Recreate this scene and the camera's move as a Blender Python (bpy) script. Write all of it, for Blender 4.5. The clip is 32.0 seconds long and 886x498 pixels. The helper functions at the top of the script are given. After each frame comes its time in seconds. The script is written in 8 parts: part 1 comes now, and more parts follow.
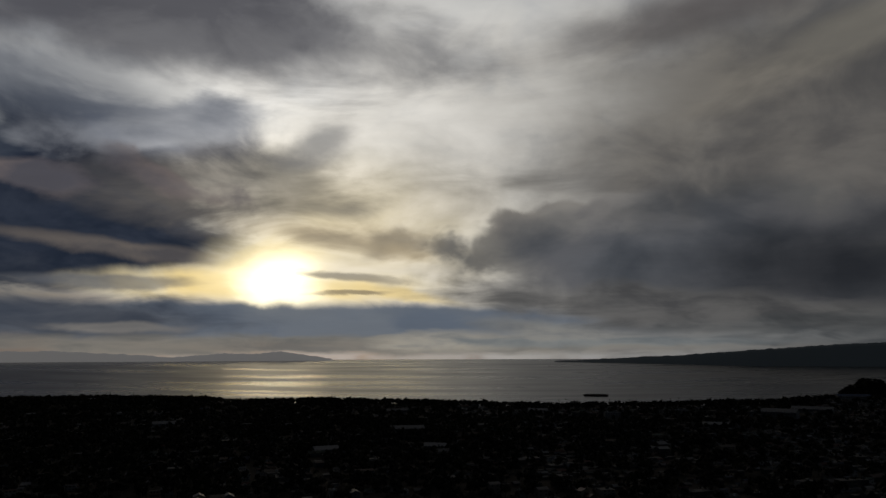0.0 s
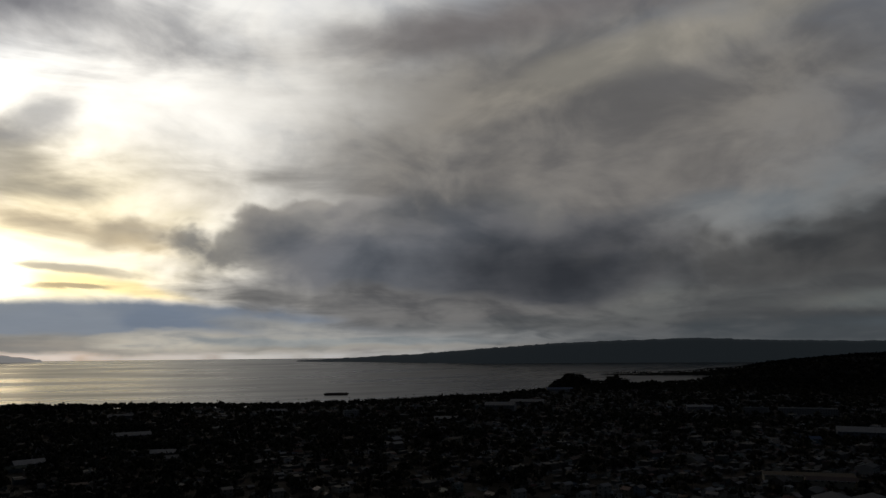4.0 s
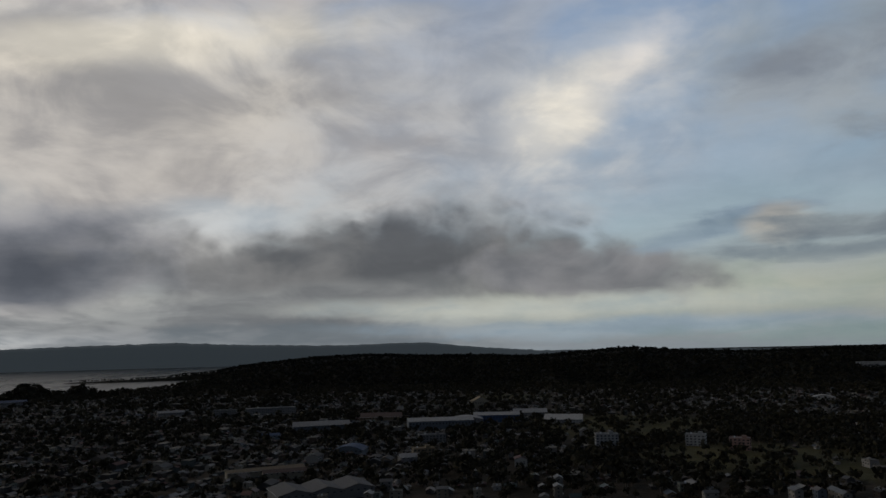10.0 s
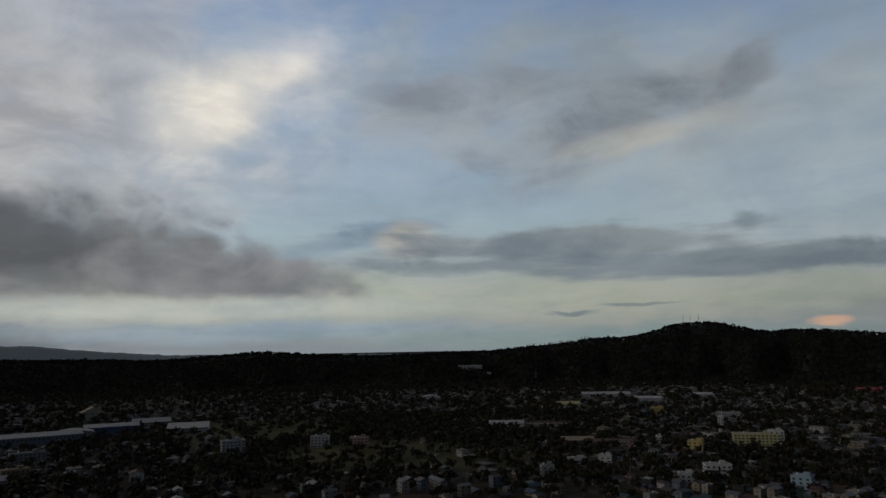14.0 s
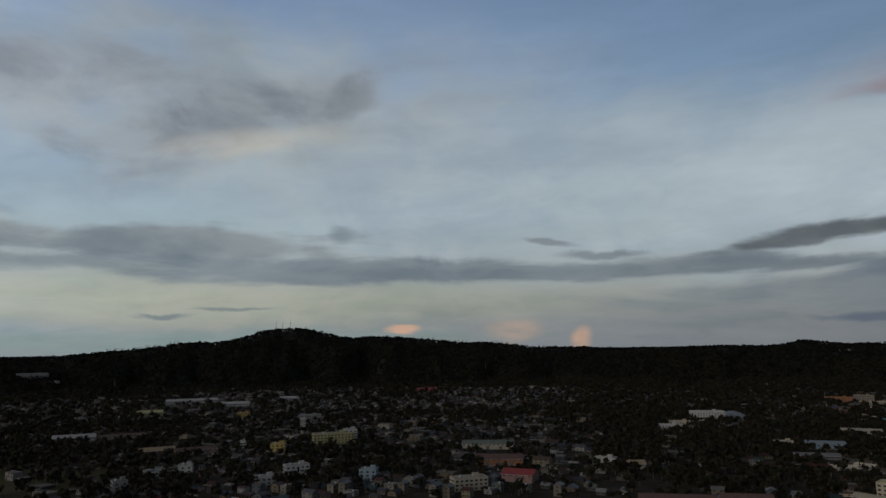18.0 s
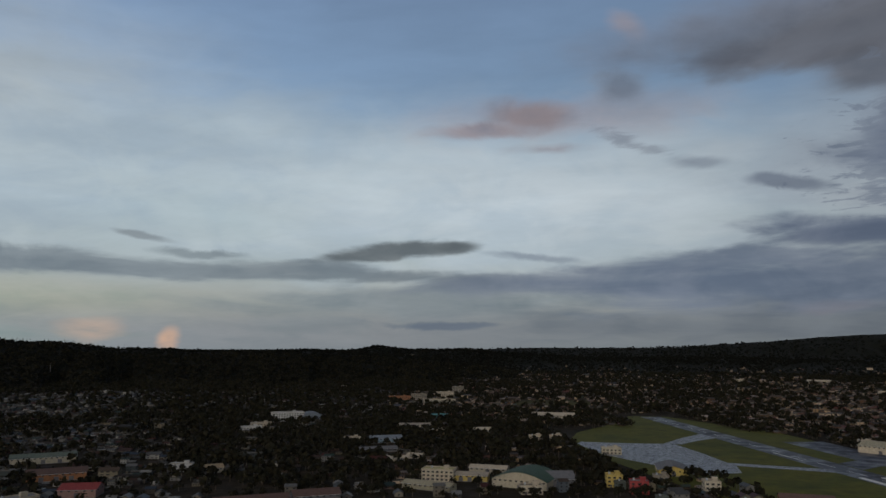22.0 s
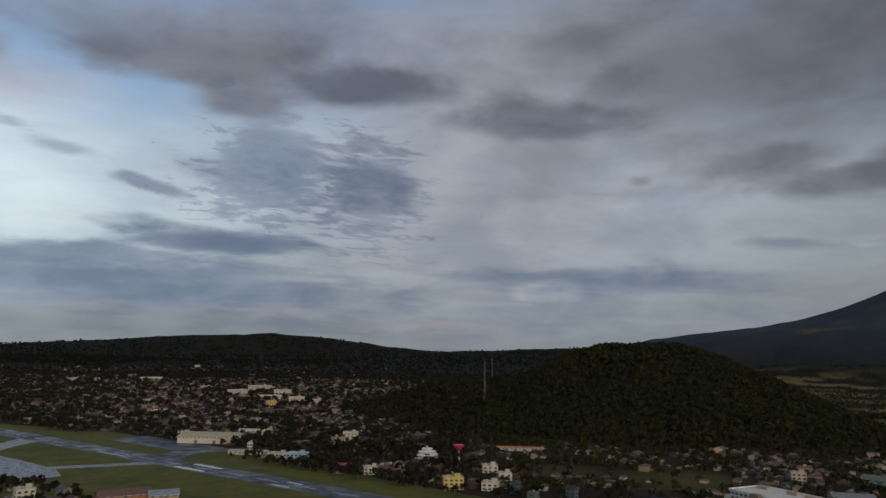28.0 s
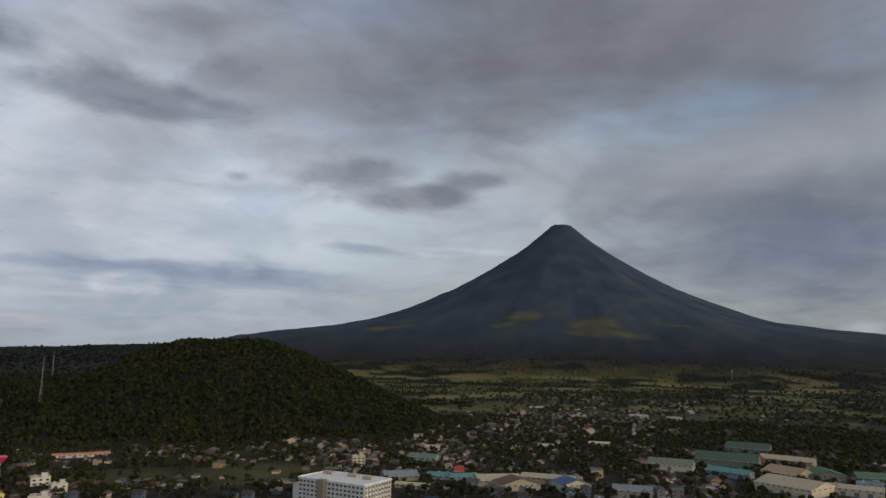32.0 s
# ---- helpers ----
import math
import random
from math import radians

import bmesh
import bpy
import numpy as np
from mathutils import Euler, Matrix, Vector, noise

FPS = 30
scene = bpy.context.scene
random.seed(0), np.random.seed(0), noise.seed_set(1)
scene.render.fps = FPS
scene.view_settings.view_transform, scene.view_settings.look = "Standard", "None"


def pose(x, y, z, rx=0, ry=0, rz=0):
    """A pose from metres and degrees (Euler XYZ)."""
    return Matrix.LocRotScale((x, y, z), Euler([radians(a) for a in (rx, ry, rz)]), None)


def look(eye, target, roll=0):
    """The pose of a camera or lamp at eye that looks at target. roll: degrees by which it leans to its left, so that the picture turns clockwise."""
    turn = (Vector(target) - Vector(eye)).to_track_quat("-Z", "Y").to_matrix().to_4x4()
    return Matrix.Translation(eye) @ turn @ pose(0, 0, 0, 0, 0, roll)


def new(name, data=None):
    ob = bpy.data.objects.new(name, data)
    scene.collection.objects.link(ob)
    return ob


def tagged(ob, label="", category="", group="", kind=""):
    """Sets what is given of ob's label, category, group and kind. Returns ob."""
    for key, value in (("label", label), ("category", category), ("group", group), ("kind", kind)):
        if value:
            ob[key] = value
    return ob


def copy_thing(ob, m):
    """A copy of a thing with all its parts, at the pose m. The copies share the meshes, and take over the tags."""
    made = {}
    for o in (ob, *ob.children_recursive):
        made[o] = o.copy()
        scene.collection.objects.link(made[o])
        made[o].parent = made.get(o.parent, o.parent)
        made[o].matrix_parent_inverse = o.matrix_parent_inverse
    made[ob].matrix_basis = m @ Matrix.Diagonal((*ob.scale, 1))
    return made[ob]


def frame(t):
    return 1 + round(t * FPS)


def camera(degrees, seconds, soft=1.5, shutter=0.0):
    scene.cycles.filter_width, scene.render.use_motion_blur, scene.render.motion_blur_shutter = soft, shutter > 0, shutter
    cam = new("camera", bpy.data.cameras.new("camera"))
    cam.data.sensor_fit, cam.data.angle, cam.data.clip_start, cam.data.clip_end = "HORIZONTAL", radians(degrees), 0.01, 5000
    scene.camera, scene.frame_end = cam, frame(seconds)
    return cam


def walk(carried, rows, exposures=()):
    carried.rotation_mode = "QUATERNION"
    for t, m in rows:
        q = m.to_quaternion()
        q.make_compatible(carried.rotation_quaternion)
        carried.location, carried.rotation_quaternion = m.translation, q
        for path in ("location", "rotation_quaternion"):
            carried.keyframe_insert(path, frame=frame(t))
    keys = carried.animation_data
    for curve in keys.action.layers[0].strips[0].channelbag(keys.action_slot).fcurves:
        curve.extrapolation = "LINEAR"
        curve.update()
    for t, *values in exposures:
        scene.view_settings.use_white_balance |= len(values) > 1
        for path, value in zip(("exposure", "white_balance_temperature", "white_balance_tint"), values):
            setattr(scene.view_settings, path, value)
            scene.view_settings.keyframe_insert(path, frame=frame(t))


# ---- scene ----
# ---------------------------------------------------------------- camera
EYE = 130.0          # the drone hovers 122 m over the town plain and turns where it is
cam = camera(64.4, 32.0)
walk(cam, [
    (0.0, pose(0, 0, EYE, 98.61, 0.17, -0.00)),
    (0.5, pose(0, 0, EYE, 98.60, 0.29, -2.35)),
    (1.0, pose(0, 0, EYE, 98.56, 0.30, -4.76)),
    (1.5, pose(0, 0, EYE, 98.55, 0.31, -7.16)),
    (2.0, pose(0, 0, EYE, 98.53, 0.37, -9.69)),
    (2.5, pose(0, 0, EYE, 98.51, 0.38, -12.25)),
    (4.5, pose(0, 0, EYE, 98.43, 0.55, -23.46)),
    (5.0, pose(0, 0, EYE, 98.43, 0.59, -26.49)),
    (5.5, pose(0, 0, EYE, 98.42, 0.68, -29.71)),
    (6.0, pose(0, 0, EYE, 98.40, 0.81, -33.08)),
    (6.5, pose(0, 0, EYE, 98.37, 0.90, -36.44)),
    (7.0, pose(0, 0, EYE, 98.35, 1.00, -39.85)),
    (7.5, pose(0, 0, EYE, 98.33, 1.07, -43.35)),
    (8.0, pose(0, 0, EYE, 98.32, 1.08, -46.90)),
    (8.5, pose(0, 0, EYE, 98.30, 1.15, -50.42)),
    (9.0, pose(0, 0, EYE, 98.28, 1.20, -53.93)),
    (9.5, pose(0, 0, EYE, 98.25, 1.21, -57.43)),
    (10.0, pose(0, 0, EYE, 98.23, 1.22, -60.93)),
    (10.5, pose(0, 0, EYE, 98.20, 1.24, -64.45)),
    (11.0, pose(0, 0, EYE, 98.19, 1.21, -67.96)),
    (11.5, pose(0, 0, EYE, 98.16, 1.21, -71.27)),
    (12.0, pose(0, 0, EYE, 98.14, 1.21, -74.81)),
    (12.5, pose(0, 0, EYE, 98.15, 1.21, -78.45)),
    (13.0, pose(0, 0, EYE, 98.12, 1.20, -82.35)),
    (13.5, pose(0, 0, EYE, 98.09, 1.17, -85.91)),
    (14.0, pose(0, 0, EYE, 98.06, 1.05, -89.83)),
    (14.5, pose(0, 0, EYE, 98.03, 0.96, -93.85)),
    (16.5, pose(0, 0, EYE, 97.99, 0.99, -110.14)),
    (17.0, pose(0, 0, EYE, 97.98, 1.03, -113.87)),
    (17.5, pose(0, 0, EYE, 97.96, 0.93, -117.88)),
    (18.0, pose(0, 0, EYE, 97.95, 0.86, -121.88)),
    (18.5, pose(0, 0, EYE, 97.91, 0.80, -125.87)),
    (19.0, pose(0, 0, EYE, 97.92, 0.75, -129.81)),
    (19.5, pose(0, 0, EYE, 97.90, 0.66, -133.81)),
    (20.0, pose(0, 0, EYE, 97.89, 0.55, -137.86)),
    (20.5, pose(0, 0, EYE, 97.89, 0.40, -141.91)),
    (21.0, pose(0, 0, EYE, 97.89, 0.25, -145.98)),
    (21.5, pose(0, 0, EYE, 97.94, 0.10, -150.01)),
    (22.0, pose(0, 0, EYE, 97.94, -0.10, -154.13)),
    (22.5, pose(0, 0, EYE, 97.96, -0.25, -158.28)),
    (23.0, pose(0, 0, EYE, 97.99, -0.37, -162.48)),
    (23.5, pose(0, 0, EYE, 98.01, -0.48, -166.66)),
    (24.0, pose(0, 0, EYE, 98.04, -0.56, -170.80)),
    (24.5, pose(0, 0, EYE, 98.08, -0.64, -174.94)),
    (25.0, pose(0, 0, EYE, 98.11, -0.70, -179.08)),
    (25.5, pose(0, 0, EYE, 98.13, -0.78, -183.25)),
    (27.5, pose(0, 0, EYE, 98.21, -0.90, -199.86)),
    (28.0, pose(0, 0, EYE, 98.23, -0.89, -204.03)),
    (28.5, pose(0, 0, EYE, 98.29, -0.91, -208.20)),
    (29.0, pose(0, 0, EYE, 98.32, -0.90, -212.34)),
    (29.5, pose(0, 0, EYE, 98.32, -0.91, -216.51)),
    (30.0, pose(0, 0, EYE, 98.35, -0.91, -220.66)),
    (30.5, pose(0, 0, EYE, 98.38, -0.91, -224.82)),
    (31.0, pose(0, 0, EYE, 98.38, -0.91, -228.95)),
    (31.5, pose(0, 0, EYE, 98.39, -0.92, -233.08)),
    (32.0, pose(0, 0, EYE, 98.36, -0.78, -236.66)),
], exposures=[
    (0.0, -1.90),
    (2.5, -1.75),
    (4.5, -0.98),
    (6.0, -0.31),
    (7.5, 0.13),
    (9.0, 0.21),
    (11.0, 0.21),
    (13.0, 0.22),
    (15.0, 0.25),
    (17.0, 0.29),
    (19.0, 0.39),
    (21.0, 0.50),
    (23.0, 0.63),
    (25.0, 0.76),
    (26.5, 0.96),
    (28.0, 1.15),
    (30.0, 1.47),
    (32.0, 1.77),
])

# ---------------------------------------------------------------- sky, sun
SUN_AZ, SUN_EL = -13.3, 6.2      # degrees; azimuth clockwise from +y, which the camera first faces

world = bpy.data.worlds.new("evening_sky")
scene.world = world
world.use_nodes = True
wt = world.node_tree
wt.nodes.clear()


def wnode(kind, **props):
    n = wt.nodes.new(kind)
    for key, value in props.items():
        if key == "operation":
            n.operation = value
        elif key == "vector_type":
            n.vector_type = value
        elif key == "data_type":
            n.data_type = value
        elif key == "interpolation_type":
            n.interpolation_type = value
    return n


def wmath(op, a, b=None, c=None):
    n = wnode("ShaderNodeMath", operation=op)
    for i, v in enumerate((a, b, c)):
        if v is None:
            continue
        if isinstance(v, (int, float)):
            n.inputs[i].default_value = v
        else:
            wt.links.new(v, n.inputs[i])
    return n.outputs[0]


coords = wnode("ShaderNodeTexCoord")
split = wnode("ShaderNodeSeparateXYZ")
wt.links.new(coords.outputs["Generated"], split.inputs[0])
dx, dy, dz = split.outputs
az = wmath("MULTIPLY", wmath("ARCTAN2", dx, dy), 180 / math.pi)
az = wmath("ADD", az, wmath("MULTIPLY", wmath("LESS_THAN", az, -62.0), 360.0))
el = wmath("MULTIPLY", wmath("ARCSINE", dz), 180 / math.pi)

# cloud grain: a layer seen in perspective, heaped cloud, and fine ripples
flat = wnode("ShaderNodeCombineXYZ")
low = wmath("ADD", wmath("MAXIMUM", dz, 0.0), 0.16)
wt.links.new(wmath("DIVIDE", dx, low), flat.inputs[0])
wt.links.new(wmath("DIVIDE", dy, low), flat.inputs[1])
wt.links.new(wmath("MULTIPLY", dz, 3.0), flat.inputs[2])


def wnoise(vector, scale, detail, rough, stretch=(1, 1, 1), warp=0.0):
    m = wnode("ShaderNodeMapping")
    m.inputs["Scale"].default_value = stretch
    wt.links.new(vector, m.inputs[0])
    n = wnode("ShaderNodeTexNoise")
    n.inputs["Scale"].default_value = scale
    n.inputs["Detail"].default_value = detail
    n.inputs["Roughness"].default_value = rough
    n.inputs["Distortion"].default_value = warp
    wt.links.new(m.outputs[0], n.inputs["Vector"])
    return n


layer = wnoise(flat.outputs[0], 2.2, 8, 0.52, warp=0.5)
heap = wnoise(coords.outputs["Generated"], 9.0, 8, 0.50, (1, 1, 1.5), warp=0.3)
ripple = wnoise(flat.outputs[0], 9.0, 8, 0.62, (1, 1.6, 1), warp=0.6)
shade = wnoise(coords.outputs["Generated"], 7.0, 10, 0.55, (1, 1, 1.8), warp=0.5)


veil = wnoise(coords.outputs["Generated"], 5.0, 6, 0.46, (1, 1, 2.2), warp=0.5)


streak = wnoise(coords.outputs["Generated"], 5.0, 7, 0.52, (1, 1, 6.0), warp=0.4)


def centred(n, gain):
    return wmath("MULTIPLY", wmath("SUBTRACT", n.outputs["Fac"], 0.5), gain)


GRAIN = {"a": wmath("ADD", centred(layer, 2.6), centred(heap, 1.0)),
         "b": wmath("ADD", centred(heap, 2.6), centred(veil, 1.0)),
         "t": wmath("ADD", centred(streak, 3.2), centred(heap, 0.5)),
         "s": wmath("ADD", centred(veil, 2.4), centred(heap, 0.8)),
         "c": wmath("ADD", centred(ripple, 3.6), centred(layer, 1.0))}
# swelling heads of heaped cloud
bent = wnode("ShaderNodeVectorMath", operation="MULTIPLY_ADD")
wt.links.new(heap.outputs["Color"], bent.inputs[0])
bent.inputs[1].default_value = (0.10, 0.10, 0.06)
wt.links.new(coords.outputs["Generated"], bent.inputs[2])
tall = wnode("ShaderNodeMapping")
tall.inputs["Scale"].default_value = (1, 1, 1.35)
wt.links.new(bent.outputs[0], tall.inputs[0])
bulge = wnode("ShaderNodeTexVoronoi")
bulge.feature = "SMOOTH_F1"
bulge.inputs["Scale"].default_value, bulge.inputs["Detail"].default_value, bulge.inputs["Roughness"].default_value = 15.0, 2.0, 0.45
bulge.inputs["Smoothness"].default_value = 0.35
bulge.normalize = True
wt.links.new(tall.outputs[0], bulge.inputs["Vector"])
GRAIN["v"] = wmath("ADD", centred(heap, 1.2), wmath("MULTIPLY", wmath("SUBTRACT", bulge.outputs["Distance"], 0.28), 3.4))
tone = wnode("ShaderNodeMapRange", interpolation_type="SMOOTHSTEP")
wt.links.new(wmath("ADD", shade.outputs["Fac"], centred(layer, 0.5)), tone.inputs[0])
tone.inputs[1].default_value, tone.inputs[2].default_value = 0.32, 0.68

puff = wnoise(coords.outputs["Generated"], 7.0, 7, 0.48, (1, 1, 1.9), warp=0.4)
puff_tone = wnode("ShaderNodeMapRange", interpolation_type="SMOOTHSTEP")
wt.links.new(puff.outputs["Fac"], puff_tone.inputs[0])
puff_tone.inputs[1].default_value, puff_tone.inputs[2].default_value = 0.36, 0.66

# the place on the sky, shaken a little so that no cloud keeps a clean oval
shaken = wnode("ShaderNodeCombineXYZ")
wt.links.new(wmath("ADD", az, centred(veil, 4.5)), shaken.inputs[0])
wt.links.new(wmath("ADD", el, centred(shade, 1.8)), shaken.inputs[1])
still = wnode("ShaderNodeCombineXYZ")
wt.links.new(az, still.inputs[0])
wt.links.new(el, still.inputs[1])

# clear air: the physical sky, veiled by evening haze that thickens downward
clear = wnode("ShaderNodeTexSky")
clear.sky_type, clear.sun_disc = "NISHITA", False
clear.sun_elevation, clear.sun_rotation = radians(SUN_EL), radians(SUN_AZ)
clear.air_density, clear.dust_density = 1.2, 2.0
dim = wnode("ShaderNodeVectorMath", operation="SCALE")
wt.links.new(clear.outputs[0], dim.inputs[0])
dim.inputs[3].default_value = 0.07
haze = wnode("ShaderNodeValToRGB")
wt.links.new(wmath("DIVIDE", el, 60.0), haze.inputs[0])
ramp = haze.color_ramp
# the last two stops darken the sky above the view to dim the ground
for at, colour in ((0.0, (0.205, 0.235, 0.26)), (0.07, (0.29, 0.315, 0.32)), (0.17, (0.285, 0.375, 0.43)),
                   (0.32, (0.195, 0.30, 0.455)), (0.53, (0.15, 0.225, 0.37)), (0.70, (0.06, 0.085, 0.13)), (1.0, (0.03, 0.042, 0.07))):
    stop = ramp.elements[0] if at == 0 else ramp.elements[-1] if at == 1 else ramp.elements.new(at)
    stop.position, stop.color = at, (*colour, 1)
base = wnode("ShaderNodeMix", data_type="RGBA")
base.inputs[0].default_value = 0.85
wt.links.new(dim.outputs[0], base.inputs[6])
wt.links.new(haze.outputs[0], base.inputs[7])
sky = base.outputs[2]


SHADES = {}


def shade_of(grain, rim):
    """The inner light and dark of a cloud, moved so that a thin rim is bright and a thick core dark."""
    key = (grain in "bv", rim)
    if key not in SHADES:
        SHADES[key] = wmath("SUBTRACT", (puff_tone if grain in "bv" else tone).outputs[0], rim * 0.62)
    return SHADES[key]


def cloud(az_mid, el_mid, half_w, half_h, dark, light, tilt=0, soft=0.35, rough=0.5, grain="a", cover=1.0, rim=0.45):
    """One cloud on the sky: an oval of that place and half size in degrees, torn by noise, shaded between two colours."""
    global sky
    m = wnode("ShaderNodeMapping", vector_type="TEXTURE")
    m.inputs["Location"].default_value = (az_mid, el_mid, 0)
    m.inputs["Rotation"].default_value = (0, 0, radians(tilt))
    m.inputs["Scale"].default_value = (half_w, half_h, 1)
    after = wnode("ShaderNodeVectorMath", operation="MULTIPLY_ADD")      # laid over the clouds behind it
    wt.links.new(sky, after.inputs[0])
    after.inputs[1].default_value = (1e-9, 1e-9, 1e-9)
    wt.links.new((still if grain == "v" else shaken).outputs[0], after.inputs[2])
    wt.links.new(after.outputs[0], m.inputs[0])
    length = wnode("ShaderNodeVectorMath", operation="LENGTH")
    wt.links.new(m.outputs[0], length.inputs[0])
    torn = wmath("MULTIPLY_ADD", GRAIN[grain], rough, length.outputs["Value"])
    edge = wnode("ShaderNodeMapRange", interpolation_type="SMOOTHSTEP")
    wt.links.new(torn, edge.inputs[0])
    edge.inputs[1].default_value, edge.inputs[2].default_value = 1 + soft, 1 - soft
    edge.inputs[3].default_value, edge.inputs[4].default_value = 0.0, cover
    body = wnode("ShaderNodeMix", data_type="RGBA")
    wt.links.new(wmath("MULTIPLY_ADD", torn, rim, shade_of(grain, rim)), body.inputs[0])
    body.inputs[6].default_value, body.inputs[7].default_value = (*dark, 1), (*light, 1)
    over = wnode("ShaderNodeMix", data_type="RGBA")
    wt.links.new(edge.outputs[0], over.inputs[0])
    wt.links.new(sky, over.inputs[6])
    wt.links.new(body.outputs[2], over.inputs[7])
    sky = over.outputs[2]


# pale veil over the eastern blue
cloud(120.54, 15.4, 15.67, 7.96, (0.283, 0.323, 0.366), (0.352, 0.392, 0.423), tilt=0, soft=0.9, rough=0.5, grain='a', cover=0.7, rim=0.1)
cloud(135.41, 12.42, 22.13, 5.89, (0.305, 0.381, 0.445), (0.376, 0.445, 0.479), tilt=0, soft=0.9, rough=0.5, grain='a', cover=0.75, rim=0.1)
cloud(163.5, 11.2, 19.5, 5.6, (0.44, 0.52, 0.585), (0.53, 0.595, 0.64), tilt=0, soft=0.9, rough=0.4, grain='a', cover=0.9, rim=0.1)
cloud(199.88, 12.77, 17.25, 6.36, (0.305, 0.342, 0.402), (0.381, 0.418, 0.468), tilt=0, soft=0.9, rough=0.4, grain='a', cover=0.9, rim=0.1)
cloud(214.8, 12.24, 16.0, 8.85, (0.287, 0.328, 0.392), (0.352, 0.386, 0.445), tilt=0, soft=0.9, rough=0.4, grain='a', cover=0.85, rim=0.1)
cloud(211.95, 23.03, 13.95, 5.06, (0.262, 0.287, 0.342), (0.332, 0.352, 0.402), tilt=0, soft=0.9, rough=0.5, grain='a', cover=0.8, rim=0.1)
cloud(87.76, 4.13, 30.9, 1.82, (0.29, 0.325, 0.275), (0.345, 0.36, 0.30), tilt=0, soft=0.8, rough=0.3, grain='a', cover=0.8, rim=0.1)
cloud(117.04, 3.01, 19.01, 1.56, (0.254, 0.287, 0.238), (0.305, 0.314, 0.262), tilt=0, soft=0.8, rough=0.3, grain='a', cover=0.7, rim=0.1)
cloud(139.62, 1.4, 25.06, 1.34, (0.181, 0.209, 0.231), (0.223, 0.238, 0.254), tilt=0, soft=0.8, rough=0.3, grain='a', cover=0.7, rim=0.1)
cloud(205.79, 12.14, 13.08, 12.48, (0.133, 0.148, 0.183), (0.171, 0.189, 0.221), tilt=0, soft=0.9, rough=0.4, grain='a', cover=0.55, rim=0.1)
cloud(243.32, 13.46, 12.81, 6.76, (0.262, 0.287, 0.323), (0.305, 0.328, 0.361), tilt=0, soft=0.9, rough=0.4, grain='a', cover=0.95, rim=0.1)
cloud(212.0, 17.0, 15.0, 9.0, (0.36, 0.39, 0.43), (0.45, 0.47, 0.51), soft=1.0, rough=0.6, grain='s', cover=0.35, rim=0.1)
# lilac veil round the cream cloud
cloud(60.0, 20.5, 15.0, 8.0, (0.281, 0.297, 0.332), (0.383, 0.383, 0.399), soft=1.0, rough=0.8, grain='s', cover=0.7, rim=0.1)
cloud(84.0, 18.0, 13.0, 8.0, (0.207, 0.257, 0.324), (0.288, 0.333, 0.387), soft=1.0, rough=0.9, grain='s', cover=0.7, rim=0.1)
# overcast on the volcano's side
cloud(257.13, 24.99, 28.34, 6.33, (0.118, 0.121, 0.135), (0.146, 0.148, 0.166), tilt=0, soft=0.7, rough=0.5, grain='a', cover=0.95, rim=0.1)
cloud(267.01, 12.05, 15.77, 9.79, (0.118, 0.128, 0.151), (0.143, 0.154, 0.177), tilt=0, soft=0.8, rough=0.4, grain='a', cover=0.92, rim=0.1)
cloud(229.28, 22.23, 19.5, 6.46, (0.112, 0.118, 0.14), (0.14, 0.148, 0.171), tilt=0, soft=0.8, rough=0.5, grain='a', cover=0.85, rim=0.1)
cloud(262.75, 14.93, 9.92, 2.24, (0.216, 0.227, 0.254), (0.246, 0.258, 0.287), tilt=8, soft=0.8, rough=0.4, grain='a', cover=0.8, rim=0.1)
cloud(263.87, 7.84, 11.0, 3.88, (0.112, 0.13, 0.175), (0.144, 0.162, 0.209), tilt=0, soft=0.7, rough=0.4, grain='a', cover=0.85, rim=0.1)
cloud(213.79, 2.88, 28.71, 1.57, (0.181, 0.216, 0.27), (0.231, 0.262, 0.305), tilt=0, soft=0.8, rough=0.3, grain='a', cover=0.7, rim=0.1)
# bright sky round the low sun
cloud(-3.94, 16.85, 28.26, 14.11, (1.635, 1.635, 1.635), (2.154, 2.110, 1.985), tilt=0, soft=0.8, rough=0.35, grain='a', cover=1)
cloud(-2.04, 17.32, 18.37, 7.37, (2.159, 2.159, 2.114), (2.674, 2.575, 2.384), tilt=0, soft=0.8, rough=0.4, grain='a', cover=0.95)
cloud(-8.51, 10.41, 13.92, 5.89, (1.91, 1.621, 1.016), (2.228, 1.948, 1.422), tilt=0, soft=0.9, rough=0.4, grain='a', cover=0.85)
cloud(5.23, 20.38, 15.02, 7.38, (0.719, 0.704, 0.665), (0.879, 0.844, 0.777), tilt=0, soft=0.8, rough=0.4, grain='a', cover=0.6)
# unseen cloud above the view, added to warm the light on the ground
cloud(-10.0, 47.0, 46.0, 13.0, (0.38, 0.28, 0.17), (0.58, 0.43, 0.26), soft=0.35, rough=0.4, grain='s', cover=0.9, rim=0.1)
